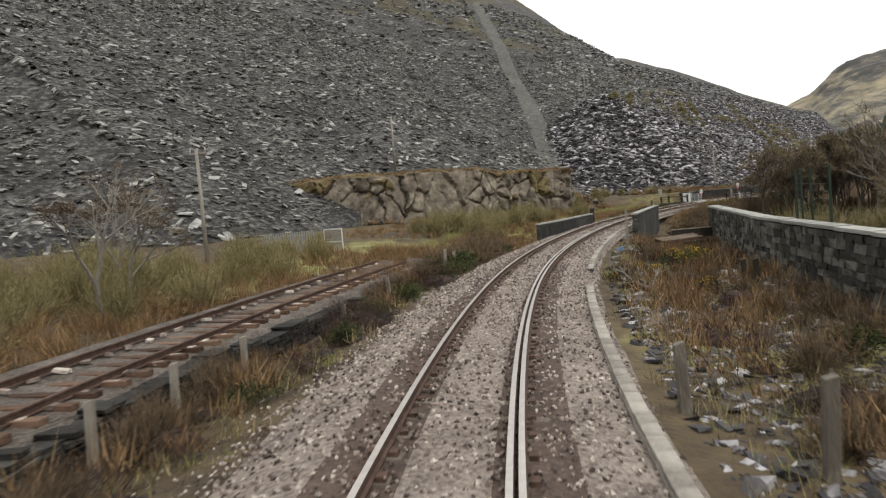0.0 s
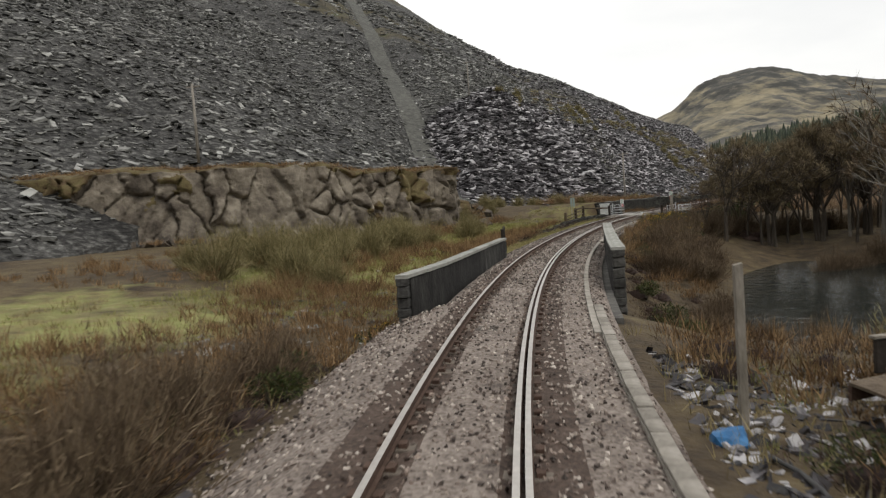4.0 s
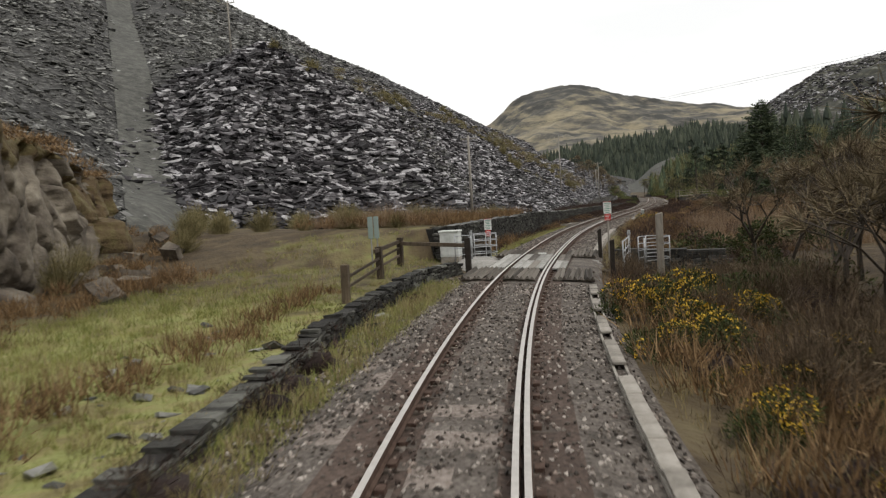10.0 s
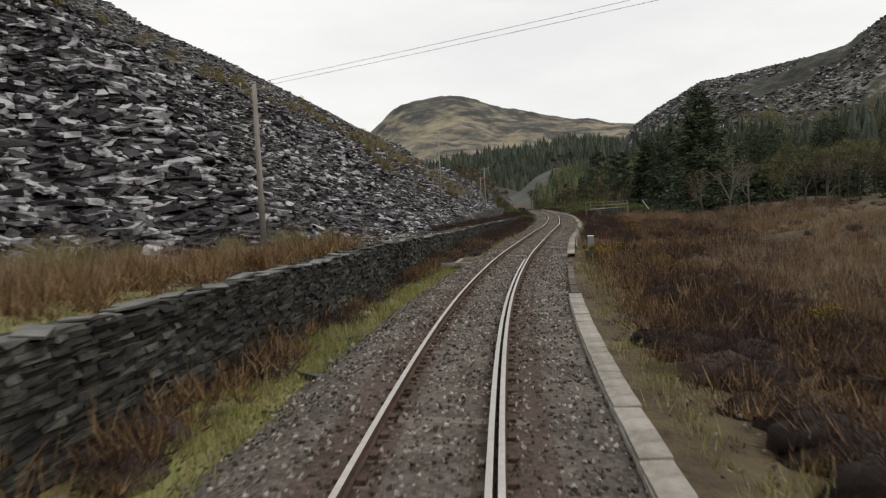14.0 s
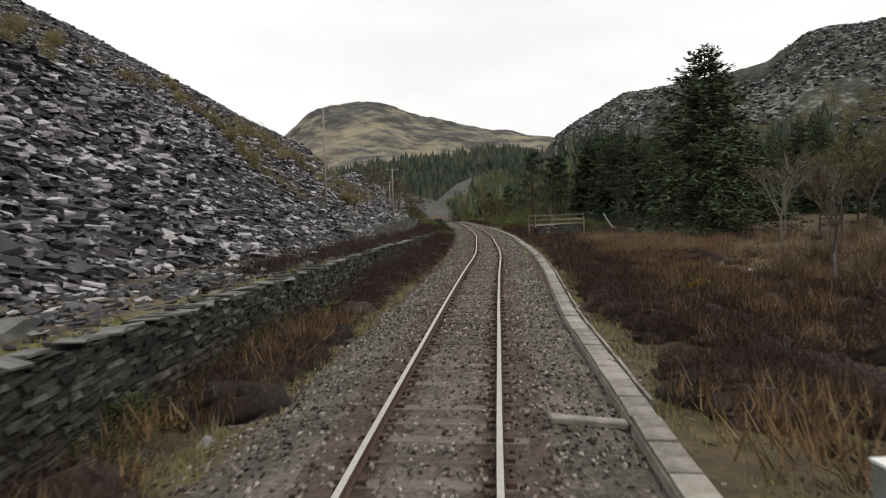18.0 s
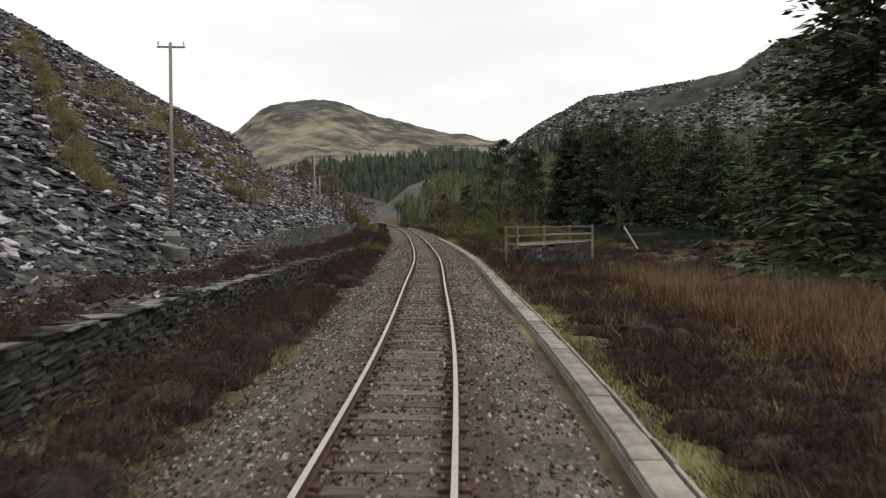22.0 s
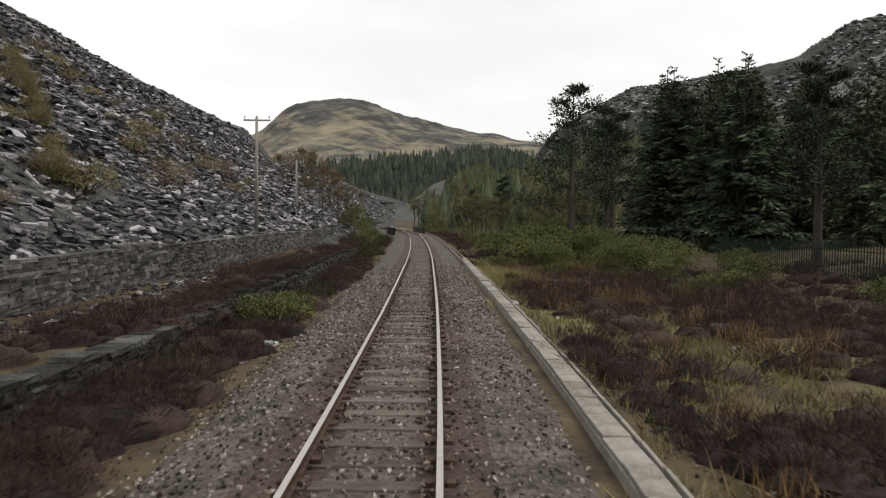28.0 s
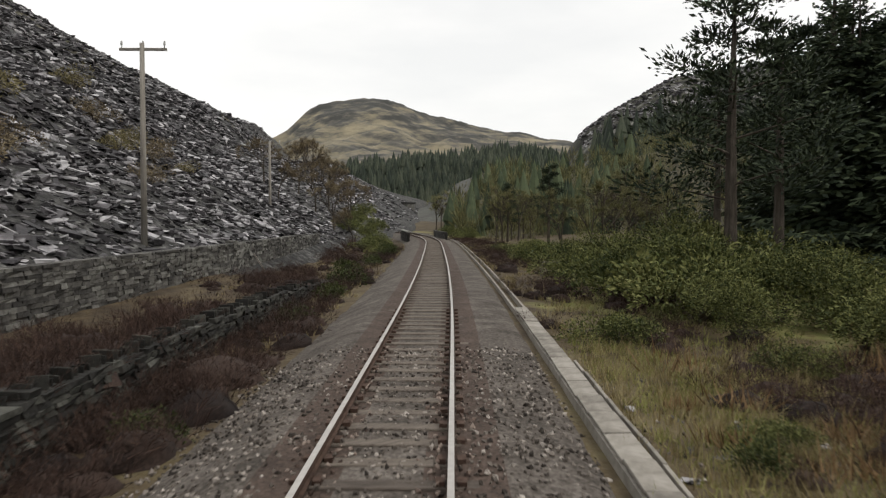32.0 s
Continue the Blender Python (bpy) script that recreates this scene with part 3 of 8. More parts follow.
def swept(name, profile, s0, s1, step, mats, index=None, d0=0.0, z=0.0, smooth=False, closed=True):
    """A profile of (d, z) points carried along the line."""
    ss = np.linspace(s0, s1, max(2, int(round((s1 - s0) / step)) + 1))
    pr = np.array(profile, float)
    n = len(pr)
    D, S_ = np.meshgrid(pr[:, 0] + d0, ss)
    x, y = at(S_.ravel(), D.ravel())
    V = np.stack([x, y, np.tile(pr[:, 1] + z, len(ss)) + cant_up(S_.ravel(), D.ravel())], 1)
    j = np.arange(n if closed else n - 1)
    k = (np.arange(len(ss) - 1)[:, None] * n)
    a, b = k + j, k + (j + 1) % n
    F = np.stack([a, a + n, b + n, b], -1).reshape(-1, 4)
    idx = np.tile(index, len(ss) - 1) if index is not None else None
    fs = [F]
    if closed:
        fs.append(np.arange(n)[None, :])
        fs.append((np.arange(n)[::-1] + (len(ss) - 1) * n)[None, :])
        if idx is not None:
            idx = np.concatenate([idx, [index[0], index[0]]])
    return mesh_np(name, V, fs, mats, idx, smooth)


# ---------------------------------------------------------------- ground, hills, water
def spaced(lo, a, b, hi, fine, grow=1.25):
    mid = np.arange(a, b + fine, fine)
    out_hi, out_lo, st, v = [], [], fine, mid[-1]
    while v < hi:
        st *= grow
        v += st
        out_hi.append(v)
    st, v = fine, mid[0]
    while v > lo:
        st *= grow
        v -= st
        out_lo.append(v)
    return np.array(out_lo[::-1] + list(mid) + out_hi)


def ground_all(x, y):
    z = ground_z(x, y, lip=1.9)
    r = np.hypot(x - 100, y - 150)
    return np.where(r > 330, np.minimum(z, 0.5) - np.clip((r - 330) * .01, 0, 6), z)


def soft(v, w):
    return np.clip(.5 + v / w, 0, 1)


def ground_kind(c):
    s, d = along(c[:, 0], c[:, 1])
    n = fbm(c[:, 0], c[:, 1], 7, 3, 77)
    f1 = soft(s - 62, 12) * soft(119 - s, 5) * soft(-3.6 - d, 2) * soft(d + 14 + 5 * n, 5) * (1.0 + .6 * n) * np.interp(s, [98, 107], [1, .34])
    f2 = soft(s - 28, 6) * soft(60 - s, 6) * soft(-8 - d, 3) * soft(d + 22, 5) * (.5 + .8 * n)
    strip = soft(s - 118, 6) * soft(d - 2.5, .4) * soft(4.6 - d, 1.6) * (.24 + .7 * n) * np.interp(s, [125, 170], [.2, 1])
    bank = soft(s - 120, 6) * soft(160 - s, 14) * soft(-2.5 - d, .5) * soft(d + 5.0, 1) * (.48 + .7 * n)
    ledge = soft(s - 118, 3) * soft(214 - s, 14) * soft(-4.3 - d, .5) * soft(d + np.interp(s, [119, 145, 170], [13, 8, 7]), 2) * (.34 + .8 * n)
    right = soft(s - 204, 8) * soft(d - 3.4, 1.5) * soft(13 - d, 4) * (.33 + .9 * n)
    yard = soft(46 - s, 4) * soft(d - 2.6, .5) * soft(8 - d, 2) * (.10 + .8 * n)
    return np.maximum.reduce([f1, f2, strip, bank, ledge, right, yard])


obj("ground", grid_mesh("ground", spaced(-4200, -60, 215, 4200, 1.1), spaced(-4200, -15, 300, 4200, 1.1), ground_all,
                        [M["ground"]], index=ground_kind),
    label="rough heather turf and grass beside the railway line", category="ground", kind="structure")


# the strip of terrace along the top of the retaining wall
ts, td = np.meshgrid(np.arange(112.2, 283.5, .8), np.array([-.34, -.4, -1.2, -2.1, -2.9, -3.8, -4.6]), indexing="ij")
td[:, 0] = np.interp(ts[:, 0], [116, 118.5], [1.6, -.34])
td = td + np.interp(ts, WALL_S, WALL_D)
tx, ty = at(ts.ravel(), td.ravel())
tz = (ground_z(tx, ty, lip=.2) + .02).reshape(ts.shape)
tz[:, 0] = -.9 + cant_up(ts[:, 0], td[:, 0])
TV = np.stack([tx, ty, tz.ravel()], 1)
k = (np.arange(ts.shape[0] - 1)[:, None] * 7 + np.arange(6)[None]).ravel()
terrace_me = mesh_np("terrace", TV, np.stack([k, k + 7, k + 8, k + 1], 1), [M["ground"]], smooth=True)
terrace_me.attributes.new("cover", "FLOAT", "POINT").data.foreach_set("value", np.asarray(ground_kind(TV), dtype=np.float32))
obj("terrace", terrace_me,
    label="rough terrace of turf and slate behind the retaining wall", category="ground", kind="structure")


def hill_kind(c):
    d, _ = foot_dist(c[:, 0], c[:, 1])
    n = fbm(c[:, 0], c[:, 1], 30, 4, 55)
    e = fbm(c[:, 0], c[:, 1], 9, 3, 15)
    veg = ((c[:, 2] > 45) & (n + .6 * e > .30)) | ((d > 34) & (c[:, 0] > 60) & (n + .5 * e > .28))
    return veg.astype(int)


def hill_cover(c):
    d, _ = foot_dist(c[:, 0], c[:, 1])
    n = fbm(c[:, 0], c[:, 1], 30, 4, 55)
    e = fbm(c[:, 0], c[:, 1], 9, 3, 15)
    high = np.clip((c[:, 2] - 40) / 20, 0, 1) * (.42 + 1.1 * (n + .6 * e - .1))
    east = np.clip((d - 30) / 10, 0, 1) * np.clip((c[:, 0] - 55) / 12, 0, 1) * (.30 + 1.2 * (n + .5 * e))
    return np.maximum(high, east)


obj("slate_hill", grid_mesh("slate_hill", spaced(-520, -120, 230, 560, 2.2, 1.06), spaced(15, 30, 300, 900, 2.2, 1.04), hill_z,
                            [M["slate_base"]], index=hill_cover),
    label="steep grey hillside of tipped slate waste", category="hill", kind="structure")


def polar_hill(name, bearings, elev, dist, start, mats, label, rough, seed, size, step=.3):
    bs = np.arange(bearings[0], bearings[-1], step)
    us = np.concatenate([np.linspace(0, 1.06, 110), np.linspace(1.08, 1.35, 10)])
    B, U = np.meshgrid(bs, us)

    def height(b, r):
        """Height of the slope at a bearing and a distance."""
        u = (r - start) / (dist - start)
        e = np.interp(b, bearings, elev)
        x, y = HX + r * np.sin(np.radians(b)), HY + r * np.cos(np.radians(b))
        z = -3 + (e * dist + 5.6) * np.where(u < 1, u * u * (3 - 2 * u) * .75 + .25 * u, 1 - .9 * (u - 1) ** 2 * 4)
        k = rough * np.clip(u * 3, 0, 1) * np.clip(e / .06, 0, 1) * (1 - .85 * np.exp(-((u - 1) / .12) ** 2))
        return z + k * fbm(x, y, size, 5, seed) + .5 * k * (.4 - 1.6 * np.abs(fbm(x, y, size * .35, 4, seed + 5)))

    R = start + (dist - start) * U
    x, y, z = HX + R * np.sin(np.radians(B)), HY + R * np.cos(np.radians(B)), height(B.ravel(), R.ravel())
    n, m = len(bs), len(us)
    k = (np.arange(m - 1)[:, None] * n + np.arange(n - 1)[None]).ravel()
    F = np.stack([k, k + n, k + n + 1, k + 1], 1)
    obj(name, mesh_np(name, np.stack([x.ravel(), y.ravel(), z.ravel()], 1), F, mats, smooth=True),
               label=label, category="hill", kind="structure")
    return height


polar_hill("mountain", [14, 22, 25, 26.5, 27.7, 29, 30.6, 32.2, 33.6, 34.7, 35.8, 36.8, 37.8, 39, 40.2, 41.5, 42.8, 45, 49, 56, 66],
           [.047, .071, .086, .098, .115, .126, .1315, .1355, .1363, .1307, .1225, .1175, .1155, .112, .105, .0985, .0945, .087, .08, .06, .03], 1900, 640,
           [M["mountain"]], "distant rounded moorland mountain, tawny grass and grey crags", 34, 61, 300, .2)
right_z = polar_hill("far_hill", [44.5, 45.5, 46.5, 47.5, 48.4, 49.8, 51, 53, 55, 57, 59, 60.8, 62, 63.3, 64.5, 66.5, 69, 75, 100, 130, 160, 185],
           [.03, .075, .093, .105, .115, .127, .137, .142, .149, .152, .158, .164, .178, .193, .2005, .200, .205, .21, .22, .22, .18, .1], 600, 210,
           [M["right_hill"]], "dark hillside of old slate tips and turf", 9, 71, 70)
polar_hill("back_hill", [180, 205, 230, 260, 290, 320], [.1, .16, .2, .22, .26, .3], 420, 190,
           [M["hill_veg"]], "turf hillside behind the line", 8, 81, 80, 1.0)

# river under the bridge
rs = np.linspace(47, 110, 28)
rx0, ry0 = at(rs, np.full(28, 3.9))
rx1, ry1 = at(rs, np.full(28, 27.0))
RV = np.concatenate([np.stack([rx0, ry0, np.full(28, -3.75)], 1), np.stack([rx1, ry1, np.full(28, -3.75)], 1)])
RF = np.stack([np.arange(27), np.arange(27) + 1, np.arange(27) + 29, np.arange(27) + 28], 1)
obj("river", mesh_np("river", RV, RF, [M["water"]]), label="shallow river, dark rippled water under the bridge", category="water", kind="structure")

# ---------------------------------------------------------------- slate waste on the tips


def slabs(name, n, box_, dmin, dmax, size, material, label, keep=None, seed=1):
    g = np.random.default_rng(seed)
    x, y = g.uniform(box_[0], box_[2], n * 6), g.uniform(box_[1], box_[3], n * 6)
    d, _ = foot_dist(x, y)
    c = hill_kind(np.stack([x, y, hill_z(x, y)], 1))
    ok = (d > dmin) & (d < dmax) & ((c == 0) | (g.uniform(0, 1, len(x)) < .45))
    if keep is not None:
        ok &= keep(x, y, d)
    x, y, d = x[ok][:n], y[ok][:n], d[ok][:n]
    z = hill_z(x, y)
    h = .8
    gx, gy = (hill_z(x + h, y) - hill_z(x - h, y)) / (2 * h), (hill_z(x, y + h) - hill_z(x, y - h)) / (2 * h)
    nrm = np.stack([-gx * .38, -gy * .38, np.ones(len(x))], 1) + g.normal(0, .20, (len(x), 3))
    rot = frames_np(nrm, g.uniform(0, 6.28, len(x)))
    L = size[0] + (size[1] - size[0]) * g.uniform(0, 1, len(x)) ** 2.6
    L = L * np.where(x > 52, np.interp(d, [0, 10, 34], [.66, .82, 1]), 1)
    sz = np.stack([L, L * g.uniform(.25, .62, len(x)), L * g.uniform(.08, .22, len(x))], 1)
    V, F = scatter(BOXV, BOXF[1:], np.stack([x, y, z + .05 * L], 1), rot, sz, .13)
    return obj(name, mesh_np(name, V, F, [material]), label=label, category="slate waste", kind="stuff")


def on_nose(x, y):
    """Where the dark cone, or the tip beside it, lies over the grey hillside."""
    edge = fbm(x, y, 12, 3, 88) * 3
    return (nose_z(x, y) > hill_z(x, y) - 2.2 + edge * .5) | ((x > 60 + edge) & (y < 215))


slabs("slate_waste", 15000, (-150, 150, 150, 420), 78, 330, (.8, 2.6), M["slate"], "scattered slate slabs high on the hillside",
      keep=lambda x, y, d: np.abs(x - 24.3) > 3.5, seed=10)
slabs("slate_waste", 46000, (-120, 20, 40, 230), -3, 112, (.32, 1.45), M["slate"], "loose grey slate slabs covering the big tip",
      keep=lambda x, y, d: (np.abs(x - 24.3) > 1.6) & ~on_nose(x, y), seed=11)
slabs("slate_waste", 8000, (36, 180, 80, 260), 20, 110, (.4, 1.6), M["slate"], "grey slate slabs on the hill above the nose",
      keep=lambda x, y, d: ~on_nose(x, y), seed=16)
slabs("slate_waste", 27000, (14, 140, 80, 235), -1, 80, (.35, 2.0), M["slate_dark"], "loose dark purple-grey slate slabs on the nose of the tip", keep=lambda x, y, d: on_nose(x, y), seed=12)
slabs("slate_waste", 13000, (70, 190, 260, 420), 8, 110, (.5, 1.9), M["slate_dark"], "loose slate slabs high on the tip above the line", seed=14)
slabs("slate_waste", 12000, (150, 330, 310, 580), 3, 130, (.5, 2.0), M["slate_dark"], "loose slate slabs of the tip further along the valley", seed=15)
slabs("slate_waste", 24000, (62, 145, 165, 330), -.5, 26, (.35, 1.35), M["slate_dark"], "long loose slate slabs low on the tip beside the line", seed=17)
slabs("slate_waste", 26000, (62, 145, 215, 350), .1, 58, (.35, 1.5), M["slate_dark"], "loose slate slabs of the tip above the retaining wall", seed=13)

def rubble(name, seed, regions, size, material, label):
    """Slate pieces lying on the level ground; regions: (count, s0, s1, d0, d1)."""
    g = np.random.default_rng(seed)
    s_ = np.concatenate([g.uniform(r[1], r[2], r[0]) for r in regions])
    d_ = np.concatenate([r[3] + (r[4] - r[3]) * g.random(r[0]) for r in regions])
    x, y = at(s_, d_)
    z = np.maximum(ground_z(x, y), hill_z(x, y))
    n = len(x)
    L = size[0] + (size[1] - size[0]) * g.uniform(0, 1, n) ** 2.2
    V, F = scatter(BOXV, BOXF, np.stack([x, y, z + .03 * L], 1), frames_np(np.array([0, 0, 1.0]) + g.normal(0, .3, (n, 3)), g.uniform(0, 6.28, n)),
                   np.stack([L, L * g.uniform(.4, .8, n), L * g.uniform(.1, .3, n)], 1), .14)
    return obj(name, mesh_np(name, V, F, [material]), label=label, category="slate rubble", kind="stuff")


rubble("slate_rubble", 31, [(5200, 140, 228, -7.5, -14.5), (1200, 228, 262, -11, -14), (500, 232, 262, -8, -11)], (.08, .50), M["slate_dark"], "slate rubble on the terrace below the tip")
rubble("slate_rubble", 34, [(9500, 134, 226, -5.4, -12.5), (500, 120, 226, -3.6, -5.0), (700, 222, 262, -7, -10.8)], (.07, .42), M["slate_black"], "dark layered slate rubble on the terrace behind the wall")
rubble("slate_rubble", 32, [(9500, 1, 46, 2.9, 8.4), (420, 180, 250, 7, 18), (700, 208, 250, 11, 20), (420, 206, 223, 3.8, 7), (260, 198, 262, 3.1, 6), (250, 20, 48, -3, -7)], (.05, .30), M["slate_dark"], "broken slate pieces scattered over the ground")
rubble("slate_rubble", 33, [(260, 66, 104, -3.0, -9), (160, 48, 62, -4, -10), (200, 119, 170, -2.7, -5)], (.08, .5), M["slate"], "half-buried slate pieces in the grass")

# slate on the far hillside across the valley
g = np.random.default_rng(61)
hb, hr = g.uniform(46, 84, 16000), 330 + 270 * g.uniform(0, 1, 16000) ** .8
ok = fbm(hb, hr * .1, 5, 3, 91) > -.05 - (hr - 420) * .0012
hb, hr = hb[ok], hr[ok]
L = g.uniform(.8, 2.6, len(hb))
V, F = scatter(BOXV, BOXF[1:], np.stack([HX + hr * np.sin(np.radians(hb)), HY + hr * np.cos(np.radians(hb)), right_z(hb, hr) + .1], 1), frames_np(np.array([0, 0, 1.0]) + g.normal(0, .22, (len(hb), 3)), g.uniform(0, 6.28, len(hb))), np.stack([L, L * .7, L * .3], 1), .14)
obj("slate_waste", mesh_np("slate_waste", V, F, [M["slate_dark"]]), label="slate waste on the far hillside", category="slate waste", kind="stuff")

# the old incline up the hill
iy = np.linspace(128, 420, 90)
ix = 24.3 + .00012 * np.clip(iy - 230, 0, None) ** 2
IV = []
for k_, off in enumerate((-2.2, -.8, .8, 2.2)):
    IV.append(np.stack([ix + off, iy, hill_z(ix + off, iy) + (.5 if k_ in (1, 2) else .2)], 1))
IV = np.stack(IV, 1).reshape(-1, 3)
k = (np.arange(89)[:, None] * 4 + np.arange(3)[None]).ravel()
obj("incline", mesh_np("incline", IV, np.stack([k, k + 1, k + 5, k + 4], 1), [M["scree"]], smooth=True),
    label="straight disused quarry incline of grey scree up the hillside", category="incline", kind="structure")

# a stepped ramp of layered slate and turf up the side of the near tip
ru_ = np.linspace(0, 1, 60)
RX, RY = np.interp(ru_, [0, .35, .6, 1], [57.6, 63, 67.2, 77.5]), np.interp(ru_, [0, .35, .6, 1], [152, 178, 196, 241])
SV = []
for off in (-3.0, -2.4, 0, 2.4, 3.0):
    SV.append(np.stack([RX + off, RY - off * .25, hill_z(RX + off, RY - off * .25) + (np.clip(ru_ * 6, 0, 1) * .6 - .45 if abs(off) < 2.9 else -1.2)], 1))
SV = np.stack(SV, 1).reshape(-1, 3)
k = (np.arange(59)[:, None] * 5 + np.arange(4)[None]).ravel()
obj("slate_ramp", mesh_np("slate_ramp", SV, np.stack([k, k + 1, k + 6, k + 5], 1), [M["moss_slate"]], smooth=True), label="mossy ramp of layered slate up the tip", category="ramp", kind="structure")
g = np.random.default_rng(62)
q_ = g.uniform(0.06, 1, 1300)
o_ = g.uniform(-2.9, 2.9, 1300)
x_, y_ = np.interp(q_, ru_, RX) + o_, np.interp(q_, ru_, RY) - o_ * .25
zr = hill_z(x_, y_) + .16
L = g.uniform(.3, 1.3, 1300)
V, F = scatter(BOXV, BOXF, np.stack([x_, y_, zr], 1), frames_np(np.array([0, 0, 1.0]) + g.normal(0, .04, (1300, 3)), g.normal(.2, .25, 1300)), np.stack([L, L * .4, g.uniform(.05, .16, 1300)], 1), .1)
obj("slate_steps", mesh_np("slate_steps", V, F, [M["slate"]]), label="flat layered slates stepping up the ramp", category="slate waste", kind="stuff")

# ---------------------------------------------------------------- the railway track
track = empty("railway_track", pose(0, 0, 0), label="single railway track with rusty rails and weathered timber sleepers on ballast", category="railway track", kind="structure")
SB, SE = -20.0, 420.0
RAIL = [(-.035, 0), (.035, 0), (.037, -.03), (.012, -.045), (.010, -.125), (.045, -.14), (.045, -.158), (-.045, -.158), (-.045, -.14), (-.010, -.125), (-.012, -.045), (-.037, -.03)]
RIDX = [0] + [1] * 11
for d_ in (-.752, .752):
    obj("rail", swept("rail", RAIL, SB, SE, 1.0, [M["rail_top"], M["rail_rust"]], RIDX, d0=d_), track)
obj("check_rail", swept("check_rail", RAIL, SB, 149.3, 1.0, [M["rail_top"], M["rail_rust"]], RIDX, d0=.632, z=.012), track, label="check rail beside the running rail")

PITCH = .72
bm = bmesh.new()
box(bm, 2.58, .25, .13, bevel=.012)
sleeper_me = bpy.data.meshes.new("sleeper")
bm.to_mesh(sleeper_me)
bm.free()
sleeper_me.materials.append(M["timber"])
sl = np.arange(-5, 420, PITCH)
far_sl = []
for i, s_ in enumerate(sl):
    z_ = -.235 + rng.uniform(-.008, .008)
    m_ = spot(s_, rng.uniform(-.03, .03), z_, rng.uniform(-.8, .8))
    if 40 < s_ < 40 + 300 * PITCH:
        ob = new("sleeper", sleeper_me)
        ob.parent, ob.matrix_basis = track, m_
    else:
        far_sl.append(m_)
Vs = np.array([v.co for v in sleeper_me.vertices])
Vall, polys = [], []
for i, m_ in enumerate(far_sl):
    a = np.array(m_)
    Vall.append(Vs @ a[:3, :3].T + a[:3, 3])
me = bpy.data.meshes.new("sleepers")
me.from_pydata(np.concatenate(Vall).tolist(), [], [[v + i * len(Vs) for v in p.vertices] for i in range(len(far_sl)) for p in sleeper_me.polygons])
me.materials.append(M["timber"])
tagged(obj("far_sleepers", me, track), kind="stuff")

# rail chairs: small iron blocks beside each rail
cs = np.repeat(sl[sl < 270], 4)
cd = np.tile([-.87, -.64, .64, .87], len(cs) // 4)
cx, cy = at(cs, cd)
crot = frames_np(np.tile([[0, 0, 1.0]], (len(cs), 1)), np.zeros(len(cs)))
hd = np.radians([yaw_at(s_) for s_ in sl[sl < 270]]).repeat(4)
crot = np.stack([np.stack([np.cos(hd), np.sin(hd), 0 * hd], 1), np.stack([-np.sin(hd), np.cos(hd), 0 * hd], 1), np.tile([0, 0, 1.0], (len(hd), 1))], 2)
V, F = scatter(BOXV, BOXF, np.stack([cx, cy, -.15 + cant_up(cs, cd)], 1), crot, np.tile([[.10, .16, .07]], (len(cs), 1)), .05)
tagged(obj("rail_chairs", mesh_np("rail_chairs", V, F, [M["rail_rust"]]), track), kind="stuff")


# ballast bed
def crib(s):
    """Height of the stones between the sleepers: heaped at first, lower further on."""
    return np.interp(s, [0, 45, 75, 120, 150, 172, 420], [-.155, -.158, -.162, -.162, -.168, -.190, -.20])


bs_ = np.arange(SB, SE, .6)
BD = [-3.7, -3.1, -2.6, -2.1, -1.65, -1.35, -.9, -.7, -.45, 0, .45, .7, .9, 1.35, 1.8, 2.25, 2.6]
BDZ = [-1.4, -.73, -.55, -.34, -.175, -.15, -.165, -.215, 0, 0, 0, -.215, -.165, -.15, -.17, -.21, -.34]
D, S_ = np.meshgrid(BD, bs_)
Zb = np.tile(BDZ, (len(bs_), 1))
Zb = np.where(np.abs(D) < .5, crib(S_), Zb)
onb = (S_ > 49.5) & (S_ < 72)
Zb = np.where(onb & (np.abs(D) > 1.5) & ((D > 0) | (S_ < 65.3)), np.maximum(Zb, -.34), Zb)
D = np.where((S_ > 49.5) & (S_ < 65.3) & (D < -1.6), -1.60 - (-1.6 - D) * .05, D)
x_, y_ = at(S_.ravel(), D.ravel())
zb = Zb.ravel() + cant_up(S_.ravel(), D.ravel()) + .018 * fbm(x_, y_, .9, 2, 5)
n_ = len(BD)
k = (np.arange(len(bs_) - 1)[:, None] * n_ + np.arange(n_ - 1)[None]).ravel()
obj("ballast", mesh_np("ballast", np.stack([x_, y_, zb], 1), np.stack([k, k + 1, k + n_ + 1, k + n_], 1), [M["ballast"], M["ballast_dark"], M["ballast_rust"]], np.where(np.tile([0, 0, 0, 0, 0, 1, 1, 1, 0, 0, 1, 1, 1, 0, 0, 0], len(bs_) - 1) > 0, 2, (np.repeat(bs_[:-1], n_ - 1) + rng.normal(0, 14, len(k)) > 72).astype(int)), smooth=True),
    label="pinkish grey stone ballast under the track", category="ballast", kind="structure")


def ballast_z(s, d):
    base = np.interp(d, BD, BDZ)
    return np.where(np.abs(d) < .55, crib(s), base) + cant_up(s, d)


g = np.random.default_rng(5)
ns = 108000
ss = g.uniform(0, 1, ns) * 262 + 1
dd = np.where(g.uniform(0, 1, ns) < .96, g.uniform(-3.1, 2.52, ns), g.uniform(-4.0, -3.0, ns))
ok = (np.abs(np.abs(dd) - .75) > .07)
ok &= ~((ss > 49.5) & (ss < 65.3) & (dd < -1.55))
mv_ = (g.uniform(0, 1, ns) < .02) & (ss > 119) & (ss < 262)
dd = np.where(mv_, g.uniform(2.95, 4.0, ns), dd)
ok &= ~((ss > 105.4) & (ss < 118.4) & ((dd > -2.1) | (ss > 110.5)))
ss, dd = ss[ok], dd[ok]
x_, y_ = at(ss, dd)
